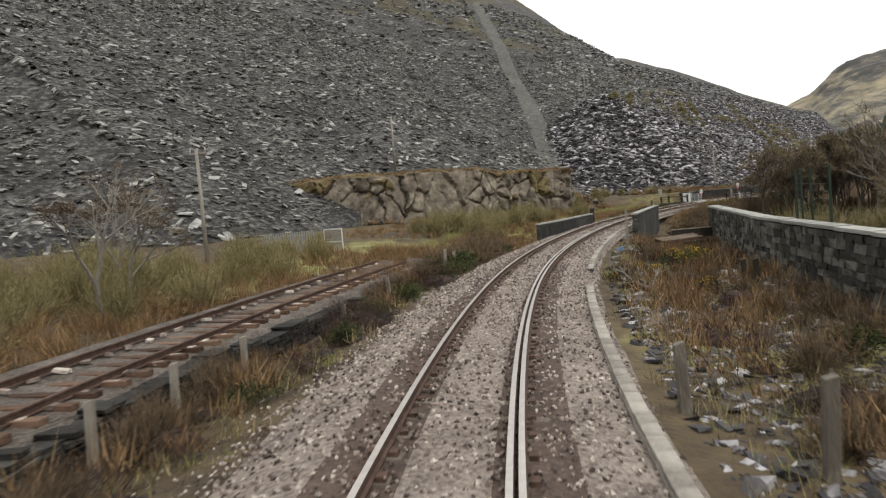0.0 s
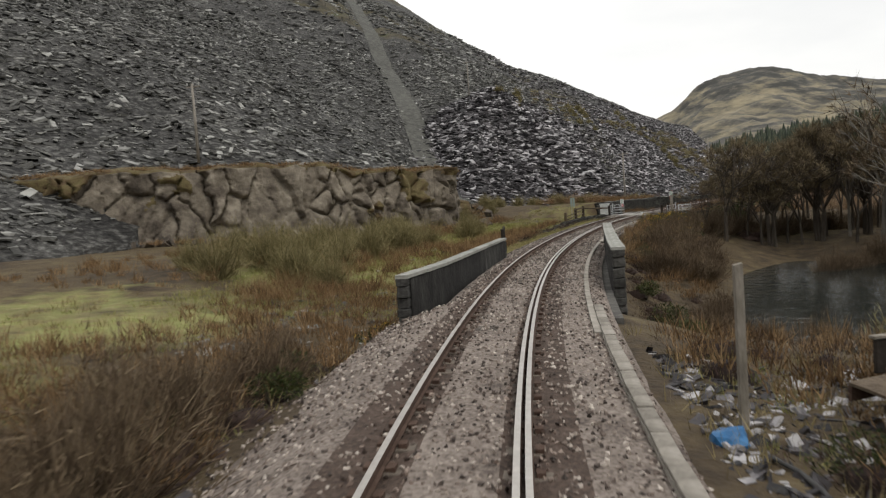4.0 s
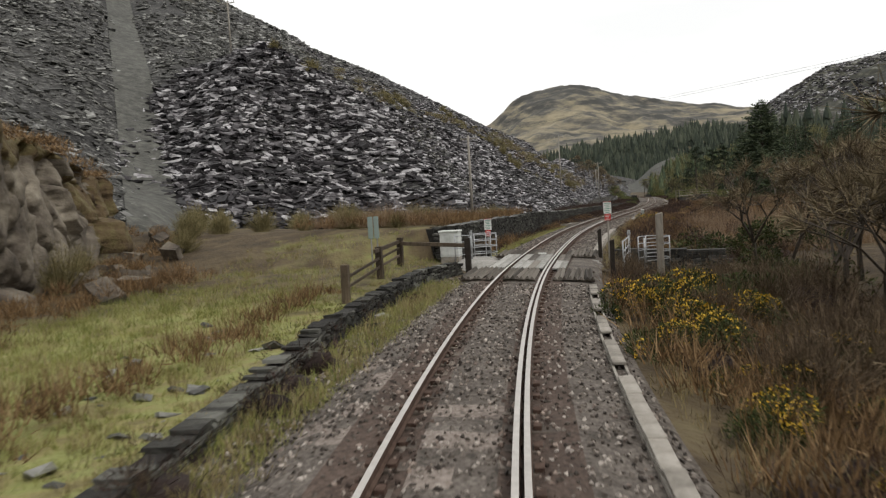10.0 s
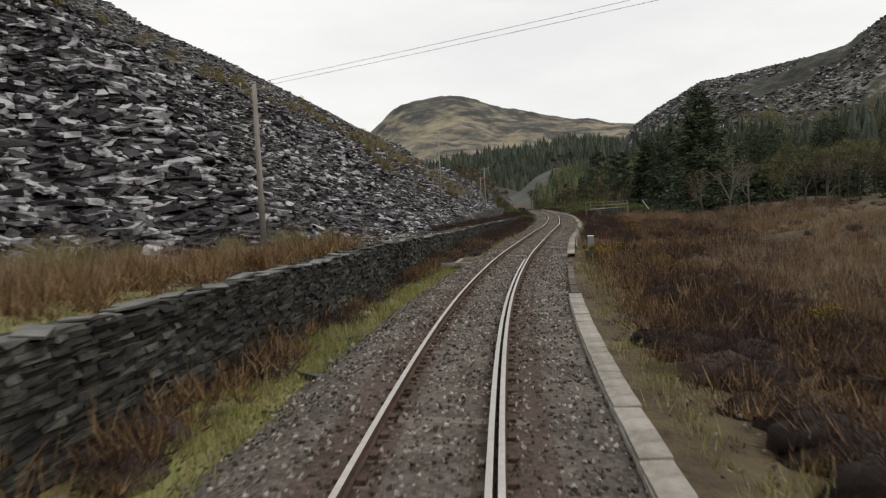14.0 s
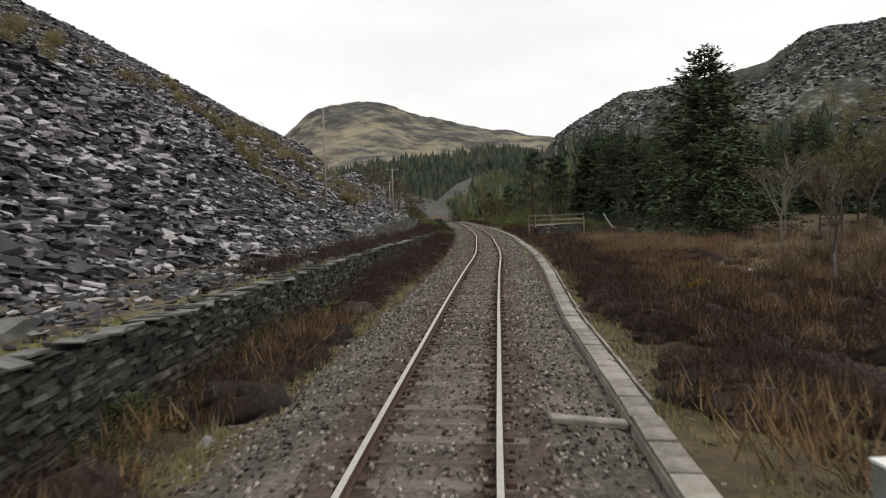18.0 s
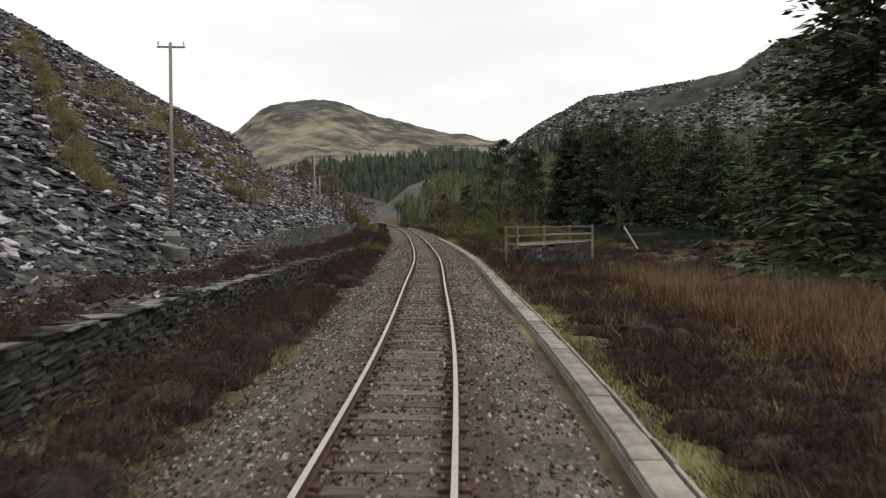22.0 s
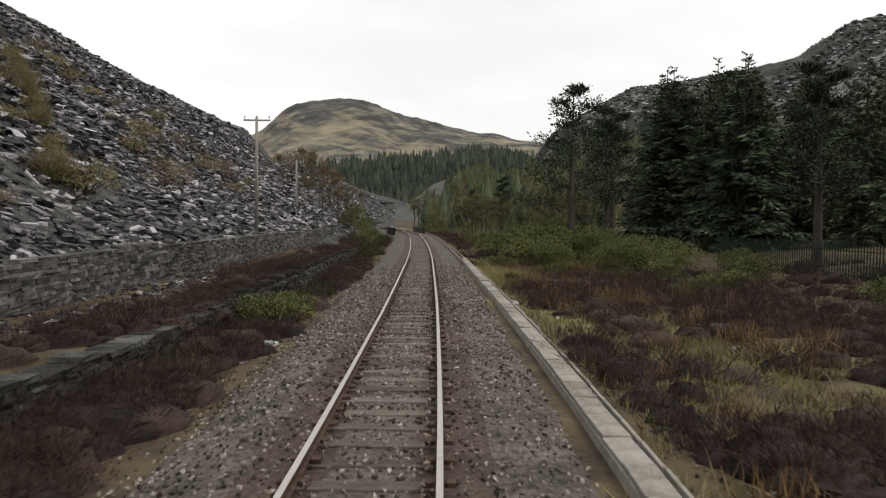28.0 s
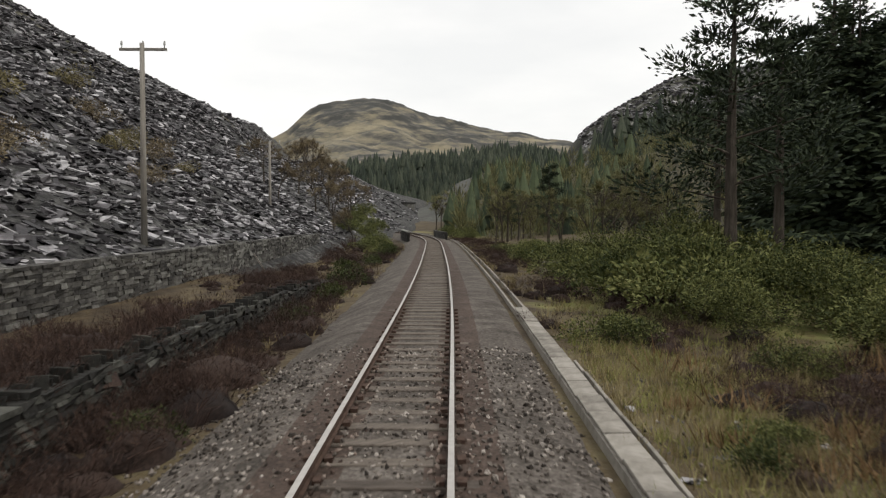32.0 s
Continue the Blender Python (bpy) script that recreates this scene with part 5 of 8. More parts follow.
def tubes(segs, sides=5):
    """Tapered limbs from rows (a, b, r1, r2)."""
    A, B = np.array([s[0] for s in segs], float), np.array([s[1] for s in segs], float)
    r1, r2 = np.array([s[2] for s in segs]), np.array([s[3] for s in segs])
    D = B - A
    rot = frames_np(D, np.zeros(len(A)))
    t = np.arange(sides) * 2 * np.pi / sides
    ring = np.stack([np.cos(t), np.sin(t), 0 * t], 1)
    R_ = np.einsum("nij,kj->nki", rot, ring)
    V = np.concatenate([A[:, None] + R_ * r1[:, None, None], B[:, None] + R_ * r2[:, None, None]], 1)
    j = np.arange(sides)
    f = np.stack([j, (j + 1) % sides, (j + 1) % sides + sides, j + sides], 1)
    F = (f[None] + (np.arange(len(A)) * 2 * sides)[:, None, None]).reshape(-1, 4)
    return V.reshape(-1, 3), F


def conifer(name, seed, h, r, material, droop=.25, dense=11, bare=.06, layers=24):
    """Spruce: a tapered trunk and drooping, ragged whorls of needle sprays."""
    g = np.random.default_rng(seed)
    root = bpy.data.objects.new(name, None)
    scene.collection.objects.link(root)
    V, F = tubes([((0, 0, -.3), (0, 0, h * .5), .022 * h + .04, .013 * h + .02), ((0, 0, h * .5), (0, 0, h * .99), .013 * h + .02, .01)], 7)
    obj("trunk", mesh_np("trunk", V, F, [M["bark"]]), root)
    P, D, L, W = [], [], [], []
    lean = vnoise(np.arange(9) * .7, np.full(9, seed * 1.0), 3)
    for i in range(layers):
        nb = max(4, int(dense * (1 - .45 * i / layers)))
        for a in g.uniform(0, 6.28) + np.arange(nb) * 6.28 / nb + g.normal(0, .3, nb):
            u = min(.985, max(bare, bare + (1 - bare) * (i + g.uniform(-1, 1)) / layers))
            z = h * u
            rr = r * (1 - u) ** .75 * (1.0 + .28 * lean[int(a * 1.3) % 9]) + .12
            ln = rr * g.uniform(.65, 1.2)
            dirv = np.array([math.cos(a), math.sin(a), -droop + .5 * u * u])
            for q in np.linspace(.15, 1.0, 15):
                p = np.array([0, 0, z]) + dirv * ln * q + np.array([0, 0, .12 * ln * q * q]) + g.normal(0, .05 * ln, 3)
                for sgn in (-1, 1):
                    sd_ = np.array([-math.sin(a), math.cos(a), 0]) * sgn
                    P.append(p)
                    D.append(dirv * .8 + sd_ * g.uniform(.5, 1.1) + np.array([0, 0, g.uniform(-.5, .25)]))
                    L.append(min(1.0, ln * .42) * g.uniform(.6, 1.2) * (1.2 - .6 * q))
                    W.append(min(.17, .075 * ln + .04) * g.uniform(.6, 1.3))
    V, F = blades_np(g, np.array(P), np.array(D), np.array(L), np.array(W), quad=True)
    obj("crown", mesh_np("crown", V, F, [material]), root)
    return root


def pine(name, seed, h, spread, limbs=15, low=.42):
    """Scots pine: a bare lower trunk, upswept limbs and flat clumps of needles with sky between."""
    g = np.random.default_rng(seed)
    root = bpy.data.objects.new(name, None)
    scene.collection.objects.link(root)
    bend = g.normal(0, .02 * h, 2)
    mid = (bend[0], bend[1], h * .5)
    segs = [((0, 0, -.3), mid, .02 * h + .05, .015 * h), (mid, (bend[0] * .4, 0, h * .97), .015 * h, .02)]
    P, D, L, W = [], [], [], []
    for i in range(limbs):
        u = low + (1 - low) * i / limbs
        z = h * u
        a = i * 2.4 + g.normal(0, .3)
        ln = spread * (1.15 - u) * g.uniform(.7, 1.25) + .3
        d_ = np.array([math.cos(a), math.sin(a), .12 + .4 * u])
        b = np.array([bend[0] * (1 - u), bend[1] * (1 - u), z])
        e = b + d_ * ln
        segs.append((b, e, .03 + .008 * ln, .012))
        for q in np.linspace(.45, 1.05, 5):
            c = b + d_ * ln * q + g.normal(0, .12 * ln, 3) * np.array([1, 1, .4])
            m = 80
            v = g.normal(0, 1, (m, 3)) * np.array([.17 * ln + .10, .17 * ln + .10, .06 * ln + .06])
            P.append(c + v)
            D.append(v + np.array([0, 0, .35]) + g.normal(0, .15, (m, 3)))
            L.append(g.uniform(.16, .34, m))
            W.append(g.uniform(.06, .12, m))
    V, F = tubes(segs, 6)
    obj("trunk", mesh_np("trunk", V, F, [M["bark"]]), root)
    V, F = blades_np(g, np.concatenate(P), np.concatenate(D), np.concatenate(L), np.concatenate(W), quad=True)
    obj("crown", mesh_np("crown", V, F, [M["pine"]]), root)
    return root


def bare_tree(name, seed, h, spread, material, twigs, depth=5, leaf=5):
    """A leafless tree, forking limbs down to fine twigs."""
    g = np.random.default_rng(seed)
    segs, tips = [], []

    def grow(a, d, ln, r, k):
        b = a + d * ln
        segs.append((a, b, r, r * .68))
        if k == 0:
            tips.append((b, d))
            return
        for _ in range(3 if k > 1 else 4):
            e = d + g.normal(0, spread, 3) + np.array([0, 0, .12])
            e /= np.linalg.norm(e)
            grow(b, e, ln * g.uniform(.58, .85), r * .6, k - 1)
    grow(np.array([0, 0, -.2]), np.array([.05, .03, 1.0]), h * .32, .018 * h + .02, depth - 1)
    root = bpy.data.objects.new(name, None)
    scene.collection.objects.link(root)
    V, F = tubes(segs, 4)
    obj("trunk", mesh_np("trunk", V, F, [material]), root)
    P = np.repeat(np.array([t[0] for t in tips]), leaf, axis=0)
    D = np.repeat(np.array([t[1] for t in tips]), leaf, axis=0) + g.normal(0, .6, (len(tips) * leaf, 3))
    V, F = blades_np(g, P, D, h * .11 * g.uniform(.5, 1.2, len(P)), np.full(len(P), .004 * h + .006))
    obj("crown", mesh_np("crown", V, F, [twigs]), root)
    return root


def plant(make, places, label, category, group="", scale=(.8, 1.2), seed=0, sink=.05):
    """Sets one plant at the first place and copies of it at the others; places: (s, d[, scale])."""
    g = random.Random(seed)
    for i, p in enumerate(places):
        x, y = at(p[0], p[1])
        z = float(surface(x, y)[0]) - sink
        k = p[2] if len(p) > 2 else g.uniform(*scale)
        src = make[i % len(make)]
        m_ = pose(float(x), float(y), z, 0, 0, g.uniform(0, 360))
        if not src.get("placed"):
            src["placed"] = 1
            src.matrix_basis = m_ @ Matrix.Scale(k, 4)
            ob = src
        else:
            ob = copy_thing(src, m_)
            ob.matrix_basis = m_ @ Matrix.Scale(k, 4)
        tagged(ob, label=label, category=category, group=group)


def as_bush(name, crown, stem, flowers=None, crown_name="crown"):
    root = bpy.data.objects.new(name, None)
    scene.collection.objects.link(root)
    obj(crown_name, crown, root)
    if stem:
        tagged(obj("stem", stem, root), kind="stuff")
    if flowers:
        tagged(obj("blossom", flowers, root), kind="stuff")
    return root


def spread_over(seed, n, s0, s1, d0, d1, power=1.0):
    g = np.random.default_rng(seed)
    u = g.uniform(0, 1, n) ** power
    return np.stack([g.uniform(s0, s1, n), d0 + (d1 - d0) * u], 1)


def mound_shape():
    """A low lumpy dome of a few faces."""
    m, h = 11, 4
    V = [(math.cos(i * 6.283 / m + .25 * j) * math.cos(j / h * 1.45), math.sin(i * 6.283 / m + .25 * j) * math.cos(j / h * 1.45), math.sin(j / h * 1.45)) for j in range(h) for i in range(m)] + [(0, 0, 1.0)]
    F = []
    for j in range(h - 1):
        for i in range(m):
            a, b = j * m + i, j * m + (i + 1) % m
            F += [(a, b, b + m), (a, b + m, a + m)]
    F += [((h - 1) * m + i, (h - 1) * m + (i + 1) % m, h * m) for i in range(m)]
    return np.array(V, float), np.array(F)


def carpet(name, seed, regions, n_blades, R, H, L, W, material, label, category, up=.6, size=(.55, 1.45), patch=None, mound=None):
    """Low plants that nobody could count: tufts of blades joined into one."""
    g = np.random.default_rng(seed)
    pts = np.concatenate([spread_over(seed + 17 * i, *r) for i, r in enumerate(regions)])
    x, y = at(pts[:, 0], pts[:, 1])
    if patch:
        ok = fbm(x, y, patch[0], 3, seed) > patch[1]
        x, y = x[ok], y[ok]
    z = surface(x, y)
    n = len(x)
    k = g.uniform(*size, n)
    q, d = dome(g, n * n_blades, 1, 1, 5, .75 if mound else .2)
    i = np.repeat(np.arange(n), n_blades)
    P = np.stack([x[i] + q[:, 0] * R * k[i], y[i] + q[:, 1] * R * k[i], z[i] + q[:, 2] * H * k[i] - .03], 1)
    D = d * (1 - up) + np.array([0, 0, up]) + g.normal(0, .25, d.shape)
    V, F = blades_np(g, P, D, L * k[i] * g.uniform(.5, 1.3, len(i)), W * g.uniform(.6, 1.4, len(i)))
    Fs, idx, smooth = [F], None, False
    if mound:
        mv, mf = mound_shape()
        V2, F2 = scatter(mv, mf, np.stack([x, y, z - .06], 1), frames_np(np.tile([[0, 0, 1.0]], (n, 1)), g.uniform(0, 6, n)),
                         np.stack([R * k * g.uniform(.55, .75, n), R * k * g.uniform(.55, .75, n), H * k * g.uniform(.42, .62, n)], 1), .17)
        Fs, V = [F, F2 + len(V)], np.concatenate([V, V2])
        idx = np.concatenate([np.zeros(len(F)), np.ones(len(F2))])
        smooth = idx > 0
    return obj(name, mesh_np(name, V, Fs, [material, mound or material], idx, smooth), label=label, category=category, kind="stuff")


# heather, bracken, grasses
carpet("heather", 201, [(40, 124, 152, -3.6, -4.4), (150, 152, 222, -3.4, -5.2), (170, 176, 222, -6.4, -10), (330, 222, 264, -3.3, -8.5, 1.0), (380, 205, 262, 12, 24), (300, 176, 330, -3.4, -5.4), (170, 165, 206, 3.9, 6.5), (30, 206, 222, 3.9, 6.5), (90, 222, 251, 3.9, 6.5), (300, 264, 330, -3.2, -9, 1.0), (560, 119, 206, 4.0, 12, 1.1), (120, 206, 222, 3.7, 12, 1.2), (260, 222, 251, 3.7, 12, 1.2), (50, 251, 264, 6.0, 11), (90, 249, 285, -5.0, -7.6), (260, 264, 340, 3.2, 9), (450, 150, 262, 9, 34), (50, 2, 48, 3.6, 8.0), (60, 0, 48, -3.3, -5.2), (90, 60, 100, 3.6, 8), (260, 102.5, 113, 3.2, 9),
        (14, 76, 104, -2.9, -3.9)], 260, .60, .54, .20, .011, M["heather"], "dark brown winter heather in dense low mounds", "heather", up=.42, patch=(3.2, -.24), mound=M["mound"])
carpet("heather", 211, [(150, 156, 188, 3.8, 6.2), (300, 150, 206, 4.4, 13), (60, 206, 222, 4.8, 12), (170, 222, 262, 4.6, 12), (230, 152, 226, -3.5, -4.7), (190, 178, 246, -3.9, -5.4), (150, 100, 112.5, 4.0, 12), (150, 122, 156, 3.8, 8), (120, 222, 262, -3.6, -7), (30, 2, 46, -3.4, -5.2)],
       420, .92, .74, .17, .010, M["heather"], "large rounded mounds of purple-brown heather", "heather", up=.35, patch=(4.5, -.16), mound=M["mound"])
carpet("bracken", 202, [(240, 58, 78, -3.6, -12), (260, 0, 48, -10, -20), (260, 26, 44, -5.5, -11), (260, 0, 30, -9.6, -14), (260, 36, 62, -3, -12), (200, 119, 150, 6, 22), (420, 150, 206, 7, 22), (420, 196, 218, 8, 15), (420, 119, 146, -5.4, -13), (60, 146, 170, -3.6, -4.6), (110, 73, 106, -6.2, -7.3), (150, 70, 86, -3.6, -6), (200, 74, 110, -12.5, -14.5), (190, 2, 50, 3.5, 8.2), (40, 2, 46, -3.3, -5.2), (200, 68, 105, 4.5, 7.6), (330, 58, 112, -14.5, -26), (240, 73, 105, 3.0, 6.5), (70, 119, 140, -3.4, -6), (190, 156, 262, 4.0, 10), (160, 119, 160, 3.4, 7)],
       60, .55, .55, .38, .022, M["bracken"], "dead rust-brown bracken and reeds", "bracken", up=.7)
carpet("dry_grass", 203, [(380, 58, 78, -3.4, -14), (420, 78, 116, -3.4, -14), (300, 73, 105, 2.9, 6.5), (320, 1, 48, 2.9, 7), (260, 68, 106, -2.0, -3.4), (150, 106, 122, 2.6, 7), (260, 124, 200, -2.7, -4.2), (220, 119, 330, 2.95, 3.8), (260, 262, 330, 3.5, 10), (300, 250, 264, 3.3, 8), (160, 204, 222, 3.6, 9), (200, 262, 330, -3, -8), (200, 230, 262, 4, 10), (60, 0, 48, -3, -4.4), (220, 0, 40, -6, -11), (160, 30, 60, -8, -18), (150, 119, 150, 4, 16)],
       26, .28, .12, .28, .014, M["reed"], "pale dry winter grass tufts", "grass", up=.8)
carpet("grass", 204, [(2800, 66, 108, -4.2, -13.5), (260, 108, 118, -4.2, -13.5), (900, 56, 76, -5, -15), (700, 124, 156, -2.7, -4.3), (420, 148, 205, -5.0, -6.6), (160, 156, 206, 3.3, 7), (240, 30, 58, -8, -18), (420, 232, 275, 4, 10), (420, 206, 224, 3.8, 8.5), (260, 224, 250, 3.6, 7.5), (380, 250, 266, 3.4, 7.5), (220, 119, 262, 2.9, 3.7), (120, 122, 170, -2.6, -4), (800, 67, 108, -1.95, -3.7), (60, 2, 46, -3.0, -4.4), (110, 4, 46, 2.9, 7.5)],
       22, .34, .10, .20, .015, M["grass"], "short green and yellowish pasture grass", "grass", up=.75)

carpet("moor_grass", 206, [(2300, 119, 264, 2.95, 9), (600, 264, 330, 3, 9), (1300, 119, 300, -3.4, -6.5), (500, 1, 48, 2.9, 8), (400, 1, 48, -3.2, -5.5), (420, 73, 105, 2.9, 7), (500, 150, 230, 8, 26), (420, 54, 74, 3.5, 9), (900, 200, 262, 9, 26), (700, 184, 199, 3.3, 9), (220, 106, 120, 2.8, 8)], 22, .34, .08, .17, .012, M["litter"], "short dead moor grass and litter", "grass", up=.55)
carpet("reeds", 205, [(420, 120, 152, 7.5, 24), (200, 160, 205, 12, 26), (150, 196, 216, 8.5, 14), (160, 119, 140, -6, -12)], 60, .55, .30, 1.05, .013, M["tall_reed"], "tall pale brown dead reeds and bracken", "reeds", up=.8, size=(.7, 1.25), patch=(9, -.25))

# bushes
gorse_kinds = [as_bush("gorse_bush", *leaf_bush("gorse", 300 + i, 2400, .9, 1.0, .15, .024, M["gorse"], extra=(M["flower"], .26, .05))) for i in range(3)]
plant(gorse_kinds, [(31.1, 6.4, 1.0), (33, 6.0, .8), (28.6, 4.5, .65), (26.5, 2.95, .4), (24.6, 5.6, .5), (29.9, -3.8, .55), (22, -4.6, .4), (35, -3.9, .5), (96, 3.7, 1.0), (98.5, 4.4, 1.15), (100.5, 3.6, 1.1), (102.5, 4.6, 1.2), (91.5, 4.2, .8), (87.5, 5.6, .9), (83.5, 6.4, .8), (80.5, 5.4, .7), (93, 6.2, 1.0), (97, 6.4, 1.2), (104.5, 5.6, 1.1),
                    (101.5, 6.2, 1.1), (94, 4.6, .8), (90, 5.0, .6), (151, 4.2, .9), (153.5, 4.9, .8), (146, 5.2, .5), (148.2, 6.2, .6), (146.8, 7.0, .55), (149.4, 5.1, .5), (147.4, 4.2, .4), (219, 7.6, .55), (169.2, 4.7, .55), (173.2, 6.7, .75), (51, -3.8, .6), (170, -3.8, .35), (134, 7.5, .6), (36, -15, .9)],
      "spiny green gorse bush in yellow flower", "gorse", "gorse bushes", seed=1)
dark_gorse = [as_bush("shrub", *leaf_bush("dark_shrub", 330 + i, 1100, 1.0, 1.1, .14, .04, M["gorse"])) for i in range(2)]
plant(dark_gorse, [(29, -3.6, .7), (31.5, -3.4, .8), (45, -4.2, .7), (39, 4.6, .6), (14, 6.4, .6), (60, 4.6, .9), (57.2, 5.2, 1.2), (62.5, 5.4, 1.1), (66, 4.4, .9), (84, 4.6, .9), (88, 4.2, .8), (106, 3.8, .6), (107.5, 5.2, .8), (105.5, 7.0, .9), (109, 6.6, .8), (104, 4.2, .6), (76, 4.4, .7), (78.5, 3.9, .6), (81.5, 4.0, .7), (86, 3.7, .5), (91, 3.6, .5), (119.8, 7.6, 1.5), (121, 10.2, 1.7), (117.6, 9.6, 1.3), (113.2, 3.4, .6), (108.6, 7.6, 1.3), (110.4, 8.8, 1.5), (106.6, 8.6, 1.4), (112.0, 7.2, 1.2), (108, 5.2, .9), (103.5, 6.6, 1.2), (114.8, 7.6, 1.3), (109.2, 4.6, .7), (122.5, 13, 1.5), (33.5, -3.6, 1.0), (34.6, -4.4, 1.1), (5, -4.0, .5), (12, -3.9, .55), (17, -3.7, .6), (20.5, -4.0, .75), (24, -3.7, .7), (26.5, -4.6, .8), (37, -3.7, .7), (40, -4.4, .8), (42.5, -3.5, .6), (167.6, -4.7, .9), (166.1, -5.3, .7), (163.5, -5.6, .7), (249.4, -4.1, .7), (251.5, -4.0, .6), (120, 3.6, .55), (158, -4.4, .6), (160, -4.9, .7), (236, -4.6, .7), (247, -5.0, .8), (244, -4.2, .6), (252, -3.8, .6), (258, -3.7, .6),
                   (256, 4.3, .5), (270, -4.0, .7), (276, -4.0, .8), (283, -4.2, 1.0), (290, -4.8, 1.1), (299, -4.2, 1.0), (308, -4.0, 1.2), (318, -4.5, 1.2)],
      "dense dark green evergreen shrub beside ballast", "shrub", "evergreen shrubs", seed=2)
rhodo_kinds = [as_bush("rhododendron", *leaf_bush("rhodo", 350 + i, 3400, 1.35, 1.25, .105, .042, M["rhodo"], k=11)) for i in range(3)]
plant(rhodo_kinds, [(264.8, 4.6, .8), (269.4, 8.0, 1.7), (265.4, 10.8, 1.15), (272.2, 9.0, 2.35), (274.5, 7.0, 1.6), (278, 8.4, 2.0), (264.5, 12.8, 1.3), (269, 12.4, 1.5), (276, 11.2, 2.3), (257.2, 5.1, .45), (243.4, -4.4, .95), (245.2, -4.2, .85), (247.2, -4.2, .7), (282, 6.2, 1.2), (326.8, -5.9, 1.3), (318, -6.4, 1.2), (334, -6.5, 1.5), (342, -7.5, 1.6), (336, -9.5, 1.7), (356, -6, 1.7), (364, -7.5, 1.8), (350, -9, 1.8), (362, 6, 1.6), (352, 6.5, 1.5), (344, 5.5, 1.2), (262.5, 7.6, .62), (266, 5.4, .55), (284, 9.0, 1.55), (280, 9.8, 1.5), (276, 9.5, 1.0), (272, 13.5, 1.2), (268, 11.6, .95), (277, 16, 1.4), (285, 14, 1.4), (290, 7.5, 1.5), (296, 6.5, 1.3), (303, 7.5, 1.5), (264, 14.5, 1.1), (259, 10.2, .6), (253, 13.5, .9), (257, 16, 1.0),
                    (262, 8, .5), (247, 6.5, .5), (281, 8.0, 1.1), (287, 11.5, 1.5), (274, 11.2, 1.25), (270, 9.2, .9), (279, 14.5, 1.5), (298, 10, 1.4), (306, 11, 1.4), (266, 13, 1.2), (273, 17, 1.5), (268, 16, 1.3), (260, 13, .9), (312, 9, 1.3), (255, 11.5, .7), (250, 11, .7), (269, 7.0, .6), (310, 6, 1.0), (292, 12, 1.3), (262, 18, 1.2), (246, 16, .9), (240, 14, .8), (314, -5, .9)],
      "glossy green rhododendron bush beside the line", "rhododendron", "rhododendrons", seed=3)
tall_rhodo = [as_bush("rhododendron", *leaf_bush("tall_rhodo", 356 + i, 7600, 2.0, 3.3, .12, .05, M["rhodo"], k=15)) for i in range(2)]
plant(tall_rhodo, [(272, 8.8, 1.0), (275.8, 10.6, 1.08), (279, 8.4, .92), (269.6, 10.6, .82), (282.5, 11.4, 1.05), (266.4, 8.2, .62), (288, 9.4, .95), (264, 11.2, .7)],
      "tall spreading rhododendron bush with glossy leaves", "rhododendron", "tall rhododendrons", seed=31)
tw = []
for i in range(4):
    st_, cr_ = twig_bush("twigs", 400 + i, 240, 1.9, 2.0, M["twig" if i < 2 else "willow"], .016, .5)
    tw.append(as_bush("thorn_bush" if i < 2 else "willow_bush", cr_, st_))
brown, olive = tw[:2], tw[2:]
olive_places = [(16 + 3.1 * i % 24, -12.5 - (i * 1.7) % 7, .9 + .08 * (i % 5)) for i in range(9)]
olive_places += [(74 + (i * 2.9) % 20, -9.5 - (i * 1.3) % 8, .9 + .09 * (i % 5)) for i in range(22)]
olive_places += [(119 + (i * 3.7) % 34, -7.6 - (i * 1.9) % 10, .55 + .08 * (i % 6)) for i in range(30)]
olive_places += [(62 + (i * 2.3) % 20, -9.5 - (i * 2.9) % 10, 1.1 + .09 * (i % 5)) for i in range(20)]
olive_places += [(100 + (i * 3.1) % 26, -17 - (i * 1.7) % 8, .8 + .08 * (i % 5)) for i in range(22)]
olive_places += [(8 + (i * 2.7) % 30, -10.8 - (i * 1.9) % 8, .7 + .09 * (i % 6)) for i in range(22)]
olive_places += [(46 + (i * 3.3) % 16, 12 + (i * 2.3) % 18, 1.3 + .1 * (i % 5)) for i in range(14)]
olive_places += [(12 + (i * 5.3) % 36, -14 - (i * 2.9) % 11, .9 + .1 * (i % 6)) for i in range(26)]
plant(olive, olive_places, "leafless olive-brown willow scrub", "shrub", "willow scrub", seed=4)
brown_places = [(4 + (i * 3.7) % 40, 6.6 + (i * .9) % 1.5, .34 + .07 * (i % 4)) for i in range(16)]
brown_places += [(74 + (i * 3.3) % 44, 6.0 + (i * 2.7) % 18, .8 + .12 * (i % 6)) for i in range(56)]
brown_places += [(62 + (i * 1.3) % 10, 9 + (i * 2.1) % 10, .9 + .1 * (i % 4)) for i in range(10)]
brown_places += [(36 + (i * 2.1) % 14, -3.4 - (i * .9) % 3, .55 + .08 * (i % 4)) for i in range(10)]
brown_places += [(120 + (i * 5.3) % 90, 9 + (i * 3.1) % 28, .5 + .1 * (i % 6)) for i in range(44)]
brown_places += [(0 + (i * 4.7) % 34, -10.5 - (i * 1.9) % 9, .5 + .1 * (i % 5)) for i in range(12)]
brown_places += [(2 + (i * 2.9) % 44, -3.7 - (i * .37) % 1.9, .34 + .08 * (i % 5)) for i in range(34)]
